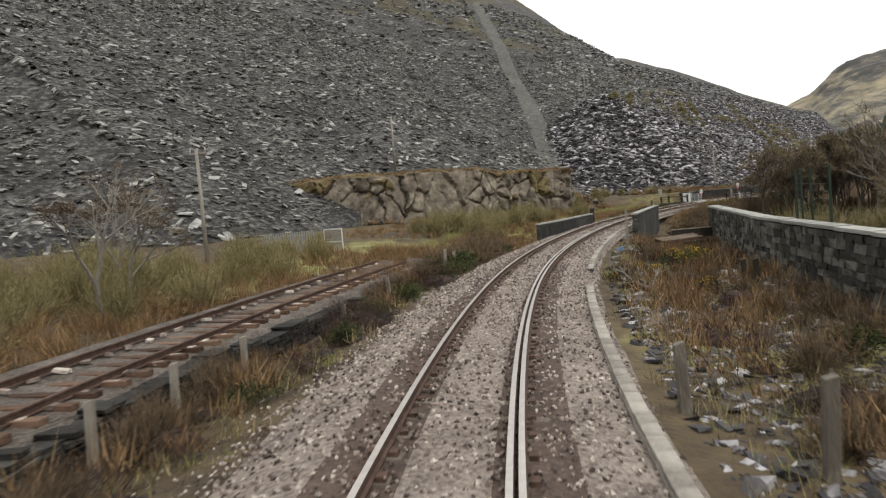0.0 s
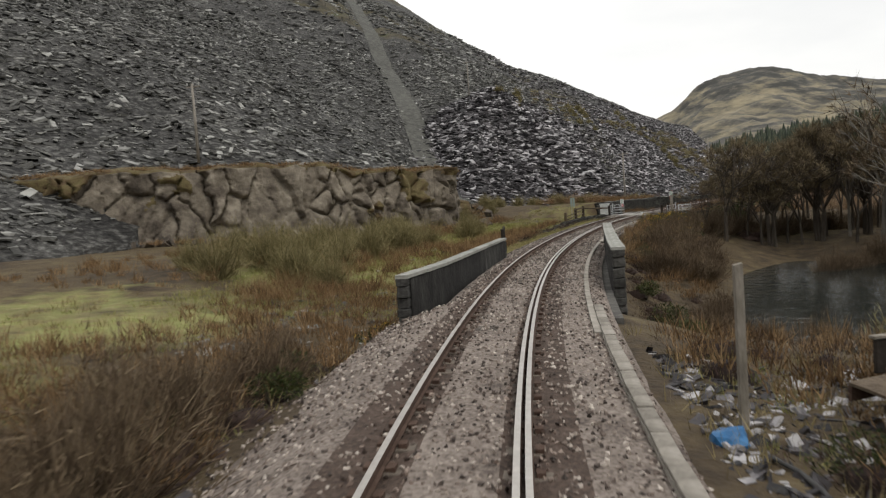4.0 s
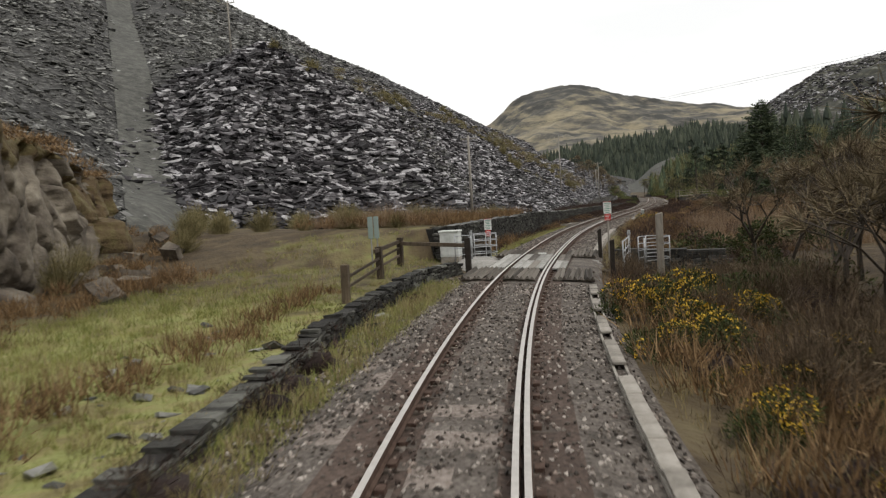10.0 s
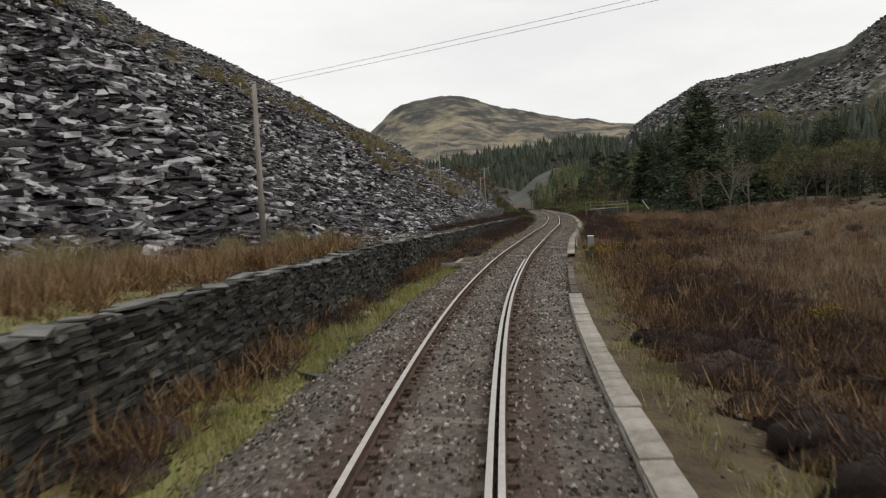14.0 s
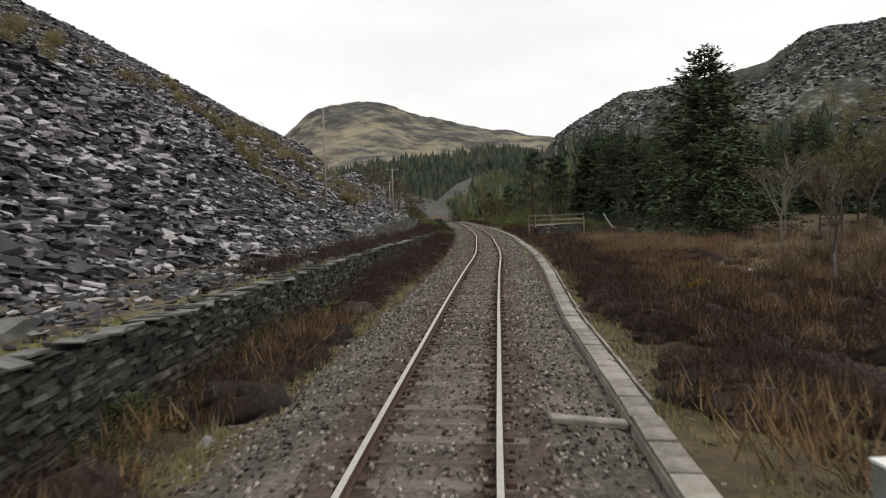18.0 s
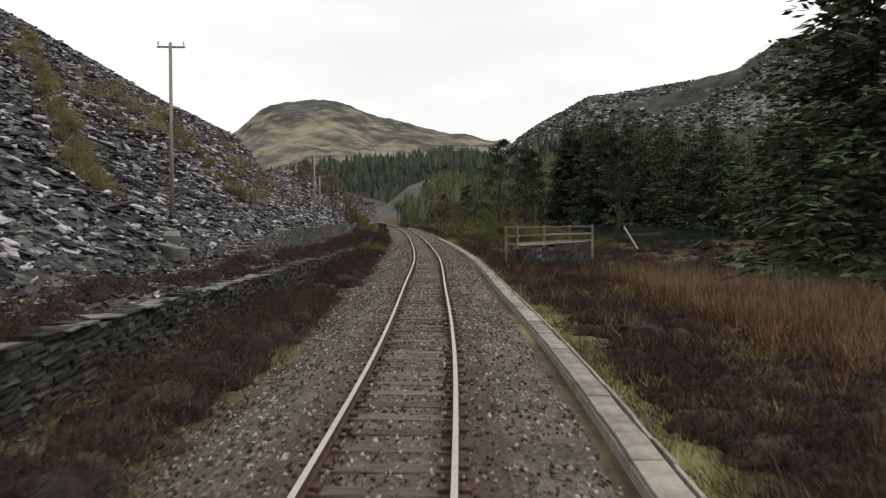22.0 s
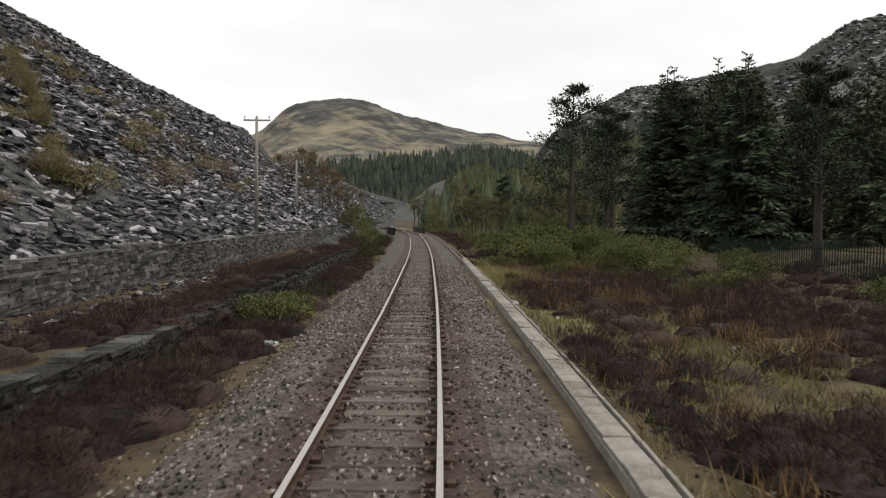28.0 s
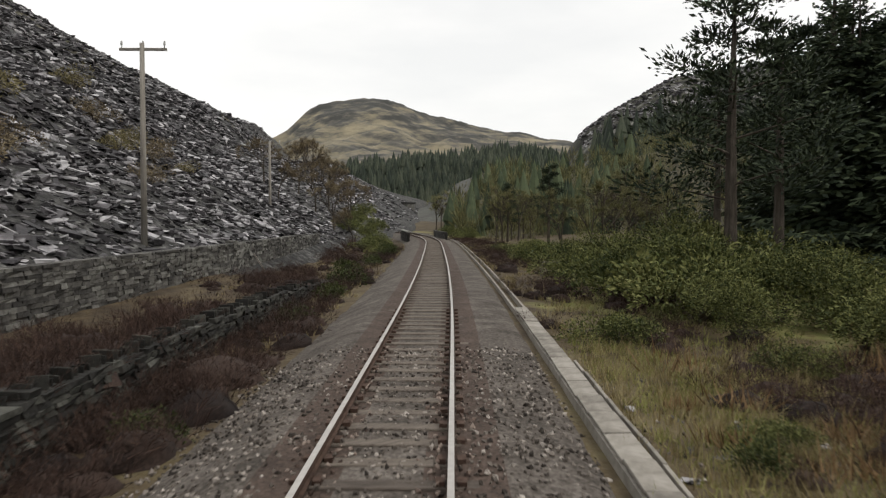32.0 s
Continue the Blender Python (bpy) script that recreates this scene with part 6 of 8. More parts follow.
brown_places += [(6 + (i * 4.1) % 38, 4.2 + (i * 1.1) % 3.6, .36 + .07 * (i % 4)) for i in range(18)]
brown_places += [(104 + (i * 1.7) % 9, 3.6 + (i * 1.3) % 6.5, .55 + .1 * (i % 4)) for i in range(34)]
brown_places += [(37.8, -3.8, 1.1), (39.2, -4.3, 1.15), (36.4, -4.9, 1.1), (41, -4.4, 1.05), (43.2, -4.0, .9), (31, -4.8, .8), (34.6, -5.2, .95)]
brown_places += [(68.1, 1.34, .22), (81.1, 1.15, .24), (80.8, -3.3, .33), (84.2, -3.1, .36), (88.5, -3.4, .3)]
brown_places += [(73 + (i * 2.3) % 34, 4.8 + (i * 1.7) % 5, .9 + .12 * (i % 4)) for i in range(22)]
brown_places = [p for p in brown_places if not (64 < p[0] < 85 and 8.6 < p[1] < 24)] + [(58, 5.5, 1.1), (61, 6.4, 1.0), (64, 7.2, .9), (66.5, 7.8, .9), (56.5, 7.0, .9), (60, 8.2, .8)]
plant(brown, brown_places, "leafless brown thorn scrub bush", "shrub", "thorn scrub", seed=5)

# trees
plant([conifer("spruce_tree", 499, 16.0, 5.7, M["needle"], dense=15, layers=34, droop=.12)], [(211.7, 17.9, 1.0)], "broad old spruce tree standing alone", "conifer", seed=66, sink=.2)
spruces = [conifer("spruce_tree", 500 + i, 12, 3.1, M["needle"], dense=10, layers=22) for i in range(3)]
stand = []
gg = random.Random(9)
for i in range(62):
    s_ = gg.uniform(232, 325)
    near = max(21, 30 - (s_ - 232) * .12, .47 * (s_ - 247))
    stand.append((s_, near + (62 - near) * gg.random() ** 1.6, gg.uniform(1.05, 1.5)))
for i in range(16):
    stand.append((gg.uniform(330, 430), gg.uniform(24, 60), gg.uniform(.35, .7)))
for i in range(9):
    stand.append((gg.uniform(200, 245), gg.uniform(32, 70), gg.uniform(.55, 1.0)))
# crowns of the plantation rise towards its middle
stand = [(s_, d_, min(k_ * 1.08, (2.6 + min(.145 * math.hypot(s_ - 193, d_), .205 * math.hypot(s_ - 217, d_))) / 12)) for s_, d_, k_ in stand]
plant(spruces, stand, "tall dark green spruce tree", "conifer", "conifer plantation", seed=6, sink=.2)
plant([pine("pine_tree", 520, 12.3, 3.6, 16, .30)], [(273.8, 10.7, 1.0)], "tall open-crowned pine tree beside the line", "conifer", seed=7, sink=.1)
plant([pine("pine_tree", 521, 11, 2.6, 14, .35)], [(280, 15.2, 1.05), (287.7, 27.4, 1.4), (300, 20, 1.2), (330, 13, .8), (345, 11, .7), (262, 22, 1.0)], "dark pine tree at the plantation edge", "conifer", "pines", seed=8, sink=.1)
larches = [bare_tree("larch_tree", 540 + i, 7, .42, M["bark"], M["larch"], 5, 14) for i in range(2)]
plant(larches, [(300 + (i * 7.3) % 90, 9 + (i * 3.7) % 22, .7 + .1 * (i % 5)) for i in range(26)] + [(205 + (i * 5.9) % 40, 24 + (i * 4.3) % 26, .8 + .1 * (i % 4)) for i in range(16)],
      "bare olive-green birch tree", "tree", "young birches", seed=9)
bare = [bare_tree("bare_tree", 560 + i, 8, .36, M["pale_bark"], M["twig"], 5) for i in range(2)]
plant(bare, [(21, -12.5, .62), (12.5, -12.8, .5), (27, -16, .6), (16, -14.5, .6), (9, -15.5, .55), (24, -13.6, .5), (99, 21.0, 1.55), (92, 23.5, 1.3), (103, 19, 1.2), (176, 12.5, .55), (197, 18.2, .75), (206, 22, .7), (112, 17, .8), (100, 22, 1.0), (90, 26, 1.1), (160, 26, .7), (175, 30, .8), (68, 24, 1.2), (60, 30, 1.1), (186, 24, .6)],
      "leafless tree with pale grey branches", "tree", "bare trees", seed=10)
alder = [bare_tree("alder_tree", 580 + i, 6.5, .40, M["bark"], M["alder"], 5, 16) for i in range(2)]
plant(alder, [(98 + (i * 1.9) % 20, 8.0 + (i * 3.1) % 19, .75 + .09 * (i % 6)) for i in range(34)] + [(97 + (i * 2.3) % 9, 9.5 + (i * 3.7) % 15, 1.3 + .1 * (i % 4)) for i in range(12)] + [(78 + (i * 3.7) % 22, 24 + (i * 2.3) % 9, 1.0 + .1 * (i % 4)) for i in range(9)] + [(322 + (i * 7.1) % 80, -8 - (i * 2.7) % 12, .7 + .12 * (i % 4)) for i in range(16)] + [(118 + (i * 5.7) % 40, 24 + (i * 3.3) % 20, .7 + .1 * (i % 4)) for i in range(12)],
      "dark leafless alder tree with dense twigs", "tree", "alder trees", seed=12)
# scrub along the crest and in pockets of the tips
crest = []
for i in range(30):
    crest.append((170 + (i * 7.9) % 150, -40 - (i * 3.7) % 22, .8 + .12 * (i % 6)))
for i in range(24):
    crest.append((225 + (i * 3.9) % 70, -18 - (i * 2.3) % 20, .7 + .14 * (i % 5)))
plant(olive, crest, "leafless heather and willow scrub on the slate tip", "shrub", "scrub on the tip", seed=11)
tip_scrub = [as_bush("scrub_bush", *leaf_bush("scrub", 370 + i, 1300, 1.2, 1.3, .16, .03, M["willow" if i else "alder"], k=8)) for i in range(2)]
plant(tip_scrub, [(252 + (i * 5.3) % 60, -17 - (i * 4.1) % 32, .7 + .2 * (i % 6)) for i in range(58)] + [(205 + (i * 7.7) % 60, -44 - (i * 3.1) % 20, .8 + .15 * (i % 4)) for i in range(22)],
      "brown-green scrub bush rooted in the slate tip", "shrub", "bushes on the tip", seed=13)

# ---------------------------------------------------------------- quarried rock face beside the field
RP = np.array([(-20, 90), (-12, 93), (-3, 95), (6, 98), (13, 101), (18, 105.5), (20, 112), (22, 124)], float)
rseg = np.concatenate([[0], np.cumsum(np.hypot(*np.diff(RP, axis=0).T))])
ru = np.arange(0, rseg[-1], .13)
rxx, ryy = np.interp(ru, rseg, RP[:, 0]), np.interp(ru, rseg, RP[:, 1])
rt = np.stack([np.gradient(rxx), np.gradient(ryy)], 1)
rt /= np.linalg.norm(rt, axis=1)[:, None]
rn = np.stack([rt[:, 1], -rt[:, 0]], 1)
rock_up = cant_up(*along(rxx, ryy)) + .55
NF = 56
rows_v = np.concatenate([np.linspace(-1.6, 4.9, NF), [5.15, 5.3, 5.2, 4.9, 4.2]])
back_v = np.concatenate([np.linspace(0, .9, NF), [1.4, 3.0, 6.0, 10.0, 15.0]])
gb = np.random.default_rng(19)
bc = np.stack([gb.uniform(0, rseg[-1], 120), gb.uniform(-1.5, 5.2, 120), gb.uniform(0, .4, 120), gb.normal(0, .30, 120)], 1)
top_ = np.interp(ru, [0, 8, 20, 30, rseg[-1]], [.80, .94, 1.0, .96, .72]) + .16 * fbm(ru, ru * 0, 5, 3, 14)
RVv, turf = [], []
for i, (zv, bk) in enumerate(zip(rows_v, back_v)):
    zf_ = np.full(len(ru), zv)
    # rounded upright blocks: each point belongs to the nearest joint centre, and the joints lie deep between them
    wob = .75 * fbm(ru, zf_, 1.5, 4, 5)
    q = np.sqrt(((ru[:, None] + wob[:, None] - bc[:, 0]) / .72) ** 2 + ((zf_[:, None] + .6 * wob[:, None] - bc[:, 1]) / 1.5) ** 2 + bc[:, 2])
    o_ = np.argsort(q, axis=1)[:, :2]
    gap = np.take_along_axis(q, o_, 1)
    gap = gap[:, 1] - gap[:, 0]
    out = bc[o_[:, 0], 3] * np.clip(gap / .25, 0, 1) + .80 * (1 - np.exp(-gap / .13)) - .60 + .8 * fbm(ru, zf_, 6, 2, 18) + .30 * fbm(ru, zf_ * .5, .8, 4, 8)
    green = fbm(ru, zf_ * 1.4, 4.5, 3, 33) + .10 * zv - .26 + .16 * fbm(ru, zf_, .6, 2, 3)
    out = out + .35 * np.clip(green * 5, 0, 1)
    if i >= NF:
        out, green = .3 * fbm(ru, np.full(len(ru), bk), 2.0, 2, 9) + .3, np.ones(len(ru))
    zz = np.where(zv > 0, zv * top_, zv) + (.35 * fbm(ru, np.full(len(ru), bk), 3, 3, 3) * np.clip((i - NF + 9) / 9, 0, 1) if i > NF - 9 else 0)
    RVv.append(np.stack([rxx + rn[:, 0] * (out - bk), ryy + rn[:, 1] * (out - bk), zz + rock_up], 1))
    turf.append(green > .08)
nr, nu = len(rows_v), len(ru)
RVv = np.stack(RVv, 0).reshape(-1, 3)
k = (np.arange(nr - 1)[:, None] * nu + np.arange(nu - 1)[None]).ravel()
ridx = np.stack(turf, 0)[1:, 1:].ravel().astype(int)
obj("rock_face", mesh_np("rock_face", RVv, np.stack([k, k + 1, k + nu + 1, k + nu], 1), [M["rock"], M["rock_turf"]], ridx, smooth=True),
    label="blocky brown-grey quarried rock face with a heathery top", category="rock face", kind="structure")
g = np.random.default_rng(77)
fu = g.uniform(0, rseg[-1], 60)
fx, fy = np.interp(fu, rseg, RP[:, 0]), np.interp(fu, rseg, RP[:, 1])
fnx, fny = np.interp(fu, ru, rn[:, 0]), np.interp(fu, ru, rn[:, 1])
off = g.uniform(.8, 3.5, 60)
fx, fy = fx + fnx * off, fy + fny * off
L = g.uniform(.3, 1.3, 60)
V, F = scatter(BOXV, BOXF, np.stack([fx, fy, ground_z(fx, fy) + L * .15], 1), frames_np(g.normal(0, .5, (60, 3)) + [0, 0, 1], g.uniform(0, 6, 60)), np.stack([L, L * .7, L * .5], 1), .14)
obj("fallen_rocks", mesh_np("fallen_rocks", V, F, [M["rock"]]), label="fallen blocks below the rock face", category="rocks", kind="stuff")
# heather and bracken along the top and foot of the rock
P, D_, W_ = [], [], []
for (o0, o1, zoff, n_) in ((-4.5, -.5, 4.85, 330), (.5, 3.0, None, 120)):
    uu = g.uniform(0, rseg[-1], n_)
    oo = g.uniform(o0, o1, n_)
    xx = np.interp(uu, rseg, RP[:, 0]) + np.interp(uu, ru, rn[:, 0]) * oo
    yy = np.interp(uu, rseg, RP[:, 1]) + np.interp(uu, ru, rn[:, 1]) * oo
    zz = ground_z(xx, yy) if zoff is None else np.full(n_, zoff) * np.interp(uu, ru, top_) + np.interp(uu, ru, rock_up)
    q, d_ = dome(g, n_ * 70, 1, 1, 5, .2)
    i = np.repeat(np.arange(n_), 70)
    P.append(np.stack([xx[i] + q[:, 0] * .6, yy[i] + q[:, 1] * .6, zz[i] + q[:, 2] * .5], 1))
    D_.append(d_ * .5 + [0, 0, .5])
P, D_ = np.concatenate(P), np.concatenate(D_)
V, F = blades_np(g, P, D_, g.uniform(.15, .4, len(P)), np.full(len(P), .03))
obj("heather", mesh_np("heather", V, F, [M["bracken"]]), label="rusty heather and bracken on the rock shelf", category="heather", kind="stuff")

# ---------------------------------------------------------------- far woods, far tip, old pier
CONEV = np.concatenate([np.stack([np.cos(np.arange(6) * 1.047), np.sin(np.arange(6) * 1.047), np.zeros(6)], 1) * [.5, .5, 1], [[0, 0, .62]],
                        np.stack([np.cos(np.arange(6) * 1.047 + .5), np.sin(np.arange(6) * 1.047 + .5), np.zeros(6)], 1) * [.36, .36, 1] + [0, 0, .38], [[0, 0, 1.0]]])
CONEF = np.array([(i, (i + 1) % 6, 6) for i in range(6)] + [(7 + i, 7 + (i + 1) % 6, 13) for i in range(6)])


def woods(name, seed, n, b0, b1, r0, r1, zf, h, label, material):
    g = np.random.default_rng(seed)
    b, r = np.radians(g.uniform(b0, b1, n)), g.uniform(r0, r1, n)
    x, y = HX + r * np.sin(b), HY + r * np.cos(b)
    z = zf(np.degrees(b), r)
    hh = h * g.uniform(.6, 1.25, n)
    V, F = scatter(CONEV, CONEF, np.stack([x, y, z - 1], 1), frames_np(np.tile([[0, 0, 1.0]], (n, 1)), g.uniform(0, 6, n)),
                   np.stack([hh * .42, hh * .42, hh], 1), .07)
    return obj(name, mesh_np(name, V, F, [material]), label=label, category="woodland", kind="stuff")


wood_z = polar_hill("foot_hill", [24, 28, 32, 36, 40, 43, 46, 50], [.0, .035, .052, .06, .066, .07, .06, .03], 900, 470, [M["hill_veg"]], "wooded lower slopes below the mountain", 6, 95, 60)
polar_hill("far_tip", [32, 35, 37, 38.5, 40, 42, 45], [-.012, .0, .012, .034, .044, .036, .01], 420, 300, [M["scree"]], "pale far tip of slate scree", 3, 91, 30)
woods("far_woods", 601, 2200, 27, 48, 520, 880, wood_z, 15, "dark distant conifer woods at the foot of the mountain", M["hazed_needle"])
woods("far_woods", 602, 420, 45, 64, 290, 350, right_z, 12, "dark conifer plantation on the hillside", M["hazed_needle"])


def thicket(name, seed, n, b0, b1, r0, r1, zf, h, label, material, blades=90):
    """Leafless young birches on a far slope: upright crowns of fine twigs, joined."""
    g = np.random.default_rng(seed)
    b, r = g.uniform(b0, b1, n), g.uniform(r0, r1, n)
    x, y = HX + r * np.sin(np.radians(b)), HY + r * np.cos(np.radians(b))
    hh = h * g.uniform(.5, 1.25, n)
    i = np.repeat(np.arange(n), blades)
    v = g.normal(0, 1, (len(i), 3))
    v /= np.linalg.norm(v, axis=1)[:, None]
    v *= g.uniform(.3, 1, (len(i), 1))
    P = np.stack([x[i] + v[:, 0] * hh[i] * .28, y[i] + v[:, 1] * hh[i] * .28, zf(b, r)[i] + hh[i] * (.55 + .38 * v[:, 2])], 1)
    V, F = blades_np(g, P, v * .6 + np.array([0, 0, .7]), hh[i] * g.uniform(.10, .24, len(i)), hh[i] * .022)
    V2, F2 = blades_np(g, np.stack([x, y, zf(b, r) - 1], 1), g.normal(0, .08, (n, 3)) + [0, 0, 1], hh * .95, hh * .03)
    return obj(name, mesh_np(name, np.concatenate([V, V2]), np.concatenate([F, F2 + len(V)]), [material]), label=label, category="woodland", kind="stuff")


side_z = polar_hill("valley_side", [35.5, 37.2, 38.5, 40.5, 43, 45, 47, 49.5, 53, 58], [-.02, -.015, .012, .028, .034, .040, .052, .06, .05, .02], 300, 205,
                    [M["hill_veg"]], "rising valley side under birch scrub", 2, 97, 25)
thicket("birch_scrub", 604, 400, 38, 54, 215, 300, side_z, 6.2, "olive leafless birch scrub on the valley side", M["larch"])
woods("far_woods", 605, 120, 37.6, 47, 225, 300, side_z, 8, "scattered dark conifers among the birches", M["needle"])
thicket("birch_scrub", 606, 700, 54, 84, 255, 370, right_z, 8, "olive leafless birch scrub on the hillside", M["larch"])
pier = empty("stone_pier", pose(288, 437, -2), label="tall dark stone pier of an old quarry bridge", category="pier")
bm = bmesh.new()
box(bm, 3.6, 3.2, 9.5, (0, 0, 4.75), .15)
part("shaft", bm, M["wall_stone"], pier)
bm = bmesh.new()
box(bm, 4.2, 3.8, .6, (0, 0, 9.75), .08)
part("cap", bm, M["wall_stone"], pier)

# ---------------------------------------------------------------- utility poles


def utility_pole(s, d, base, top, lean=0.0, arm=1.9, label="grey timber electricity pole with a crossarm"):
    root = empty("utility_pole", spot(s, d, base) @ pose(0, 0, 0, 0, lean, 0), label=label, category="utility pole", group="pole line")
    h = top - base
    bm = bmesh.new()
    rod(bm, (0, 0, -.6), (0, 0, h), .15, .10, 10)
    part("pole", bm, M["pole"], root, smooth=True)
    bm = bmesh.new()
    box(bm, arm, .10, .12, (0, .12, h - .25), .012)
    part("crossarm", bm, M["pole"], root)
    for x_ in (-arm / 2 + .1, 0, arm / 2 - .1):
        bm = bmesh.new()
        rod(bm, (x_, .12, h - .19), (x_, .12, h - .02), .02, .02, 6)
        rod(bm, (x_, .12, h - .06), (x_, .12, h + .12), .06, .035, 8)
        part("insulator", bm, M["porcelain"], root)
    return root


utility_pole(41.9, -22.4, -1.5, 5.9, 0, 1.3)
utility_pole(85.7, -33.0, 6.4, 12.6, 0, 1.4)
utility_pole(170, -51, 24.3, 31.6, 0, 2.0)
utility_pole(147.6, -10.8, .2, 8.3, 0, 1.6)
utility_pole(233.6, -17.3, 1.2, 14.1, 0, 1.9)
utility_pole(280.6, -12.85, .8, 10.2, 0, 2.1)
utility_pole(316, -15.0, .5, 9.4, 0, 1.9)
utility_pole(360, -16.0, .5, 9.0, 0, 1.9)
utility_pole(430, -18.0, .0, 7.5, 0, 1.9)
# span wires
for (a, b) in (((147.6, -10.8, 8.2), (134.5, 37, 12.5)),):
    for off in (-.75, .75):
        n = 15
        u = np.linspace(0, 1, n)
        xa, ya = at(a[0], a[1] + off)
        xb, yb = at(b[0], b[1] + off)
        cu = bpy.data.curves.new("wire", "CURVE")
        cu.dimensions, cu.bevel_depth, cu.bevel_resolution = "3D", .007, 1
        sp = cu.splines.new("POLY")
        sp.points.add(n - 1)
        for i in range(n):
            sp.points[i].co = (xa + (xb - xa) * u[i], ya + (yb - ya) * u[i], a[2] + (b[2] - a[2]) * u[i] - 1.2 * u[i] * (1 - u[i]), 1)
        cu.materials.append(M["wire"])
        ob = new("overhead_wire", cu)
        tagged(ob, label="thin sagging overhead wire between poles", category="wire", group="overhead wires")

# ---------------------------------------------------------------- the foot crossing
wedge_me = bpy.data.meshes.new("wedge")
bm = bmesh.new()
vs = [bm.verts.new(c) for c in ((-.075, -.5, 0), (.075, -.5, 0), (.012, -.5, .10), (-.012, -.5, .10), (-.075, .5, 0), (.075, .5, 0), (.012, .5, .10), (-.012, .5, .10))]
for f in ((0, 1, 2, 3), (7, 6, 5, 4), (0, 4, 5, 1), (1, 5, 6, 2), (2, 6, 7, 3), (3, 7, 4, 0)):
    bm.faces.new([vs[i] for i in f])
bmesh.ops.recalc_face_normals(bm, faces=bm.faces)
bm.to_mesh(wedge_me)
bm.free()
wedge_me.materials.append(M["plank"])


def trespass_guard(s0, s1, d0, d1, n, label):
    root = empty("trespass_guard", spot((s0 + s1) / 2, (d0 + d1) / 2, -.105), label=label, category="trespass guard", group="timber trespass guards")
    for v in (-.42, .42):
        bm = bmesh.new()
        box(bm, d1 - d0 + .05, .16, .08, (0, v * (s1 - s0), -.04), .01)
        part("bearer", bm, M["timber"], root)
    for i in range(n):
        ob = new("wedge", wedge_me)
        ob.parent = root
        x_ = (d1 - d0) * ((i + .5) / n - .5)
        ob.matrix_basis = pose(x_ + rng.uniform(-.015, .015), rng.uniform(-.08, .08), rng.uniform(-.01, .02), rng.uniform(-.6, .6), rng.uniform(-6, 6), rng.uniform(-1.6, 1.6)) @ Matrix.Diagonal((1.05, (s1 - s0) * rng.uniform(.95, 1.02), 1.1, 1))
    return root


for s0, s1 in ((106.0, 109.1), (115.2, 118.1)):
    trespass_guard(s0, s1, -2.0, -.86, 6, "weathered ridged timbers beside the rails to stop trespass")
    trespass_guard(s0, s1, -.63, .42, 7, "weathered ridged timbers between the rails")
    trespass_guard(s0, s1, 1.02, 2.32, 8, "weathered ridged timbers on the ballast shoulder")

deck = empty("crossing_deck", spot(112.15, 0, -.04), label="foot crossing deck of pale worn boards between the rails", category="crossing deck")
g = random.Random(3)
for d0, d1, n, split in ((-1.45, -.86, 2, 1), (-.62, -.02, 2, 2), (-.02, .54, 2, 2), (.86, 1.35, 2, 2)):
    for i in range(n):
        for q in range(split):
            w = (d1 - d0) / n
            ln = 5.9 / split
            bm = bmesh.new()
            box(bm, w - .012, ln - .012, .07, (0, 0, 0), .008)
            ob = part("board", bm, M["board"] if g.random() < .72 else M["plank"], deck)
            ob.matrix_basis = pose(d0 + w * (i + .5), -2.95 + ln * (q + .5), .0 + g.uniform(-.006, .006))
bm = bmesh.new()
box(bm, .34, .16, .05, (.05, 3.05, .06), .01)
part("loose_board", bm, M["sign_white"], deck, "short white-painted board")

for name_, outline in (("gravel_path", [(110.6, -1.5), (111.0, -2.3), (112.5, -3.0), (114.4, -3.9), (117.2, -4.1), (118.1, -2.9), (117.4, -2.05), (115.0, -1.9), (114.6, -1.5)]),
                       ("gravel_path", [(114.1, 1.4), (114.1, 2.1), (114.2, 2.7), (114.9, 2.7), (115.0, 2.1), (115.0, 1.4)])):
    V = []
    cs_, cd_ = np.mean([o[0] for o in outline]), np.mean([o[1] for o in outline])
    dens = []
    for i in range(len(outline)):
        a, b = outline[i], outline[(i + 1) % len(outline)]
        for q in range(4):
            dens.append((a[0] + (b[0] - a[0]) * q / 4 + rng.uniform(-.08, .08), a[1] + (b[1] - a[1]) * q / 4 + rng.uniform(-.08, .08)))
    for f_ in (1, .66, .33):
        for o in dens:
            V.append((*[float(v) for v in at(cs_ + (o[0] - cs_) * f_, cd_ + (o[1] - cd_) * f_)], float(cant_up(cs_ + (o[0] - cs_) * f_, cd_ + (o[1] - cd_) * f_)) - .26 + .08 * (1 - f_) + rng.uniform(-.012, .012) - (.35 if f_ == 1 else 0)))
    n = len(dens)
    V.append((*[float(v) for v in at(cs_, cd_)], -.2 + float(cant_up(cs_, cd_))))
    F4 = np.array([(r * n + i, r * n + (i + 1) % n, (r + 1) * n + (i + 1) % n, (r + 1) * n + i) for r in range(2) for i in range(n)])
    F3 = np.array([(2 * n + i, 2 * n + (i + 1) % n, 3 * n) for i in range(n)])
    obj(name_, mesh_np(name_, np.array(V), [F4, F3], [M["gravel"]], smooth=True), label="pale gravel path to the foot crossing", category="path", kind="structure")


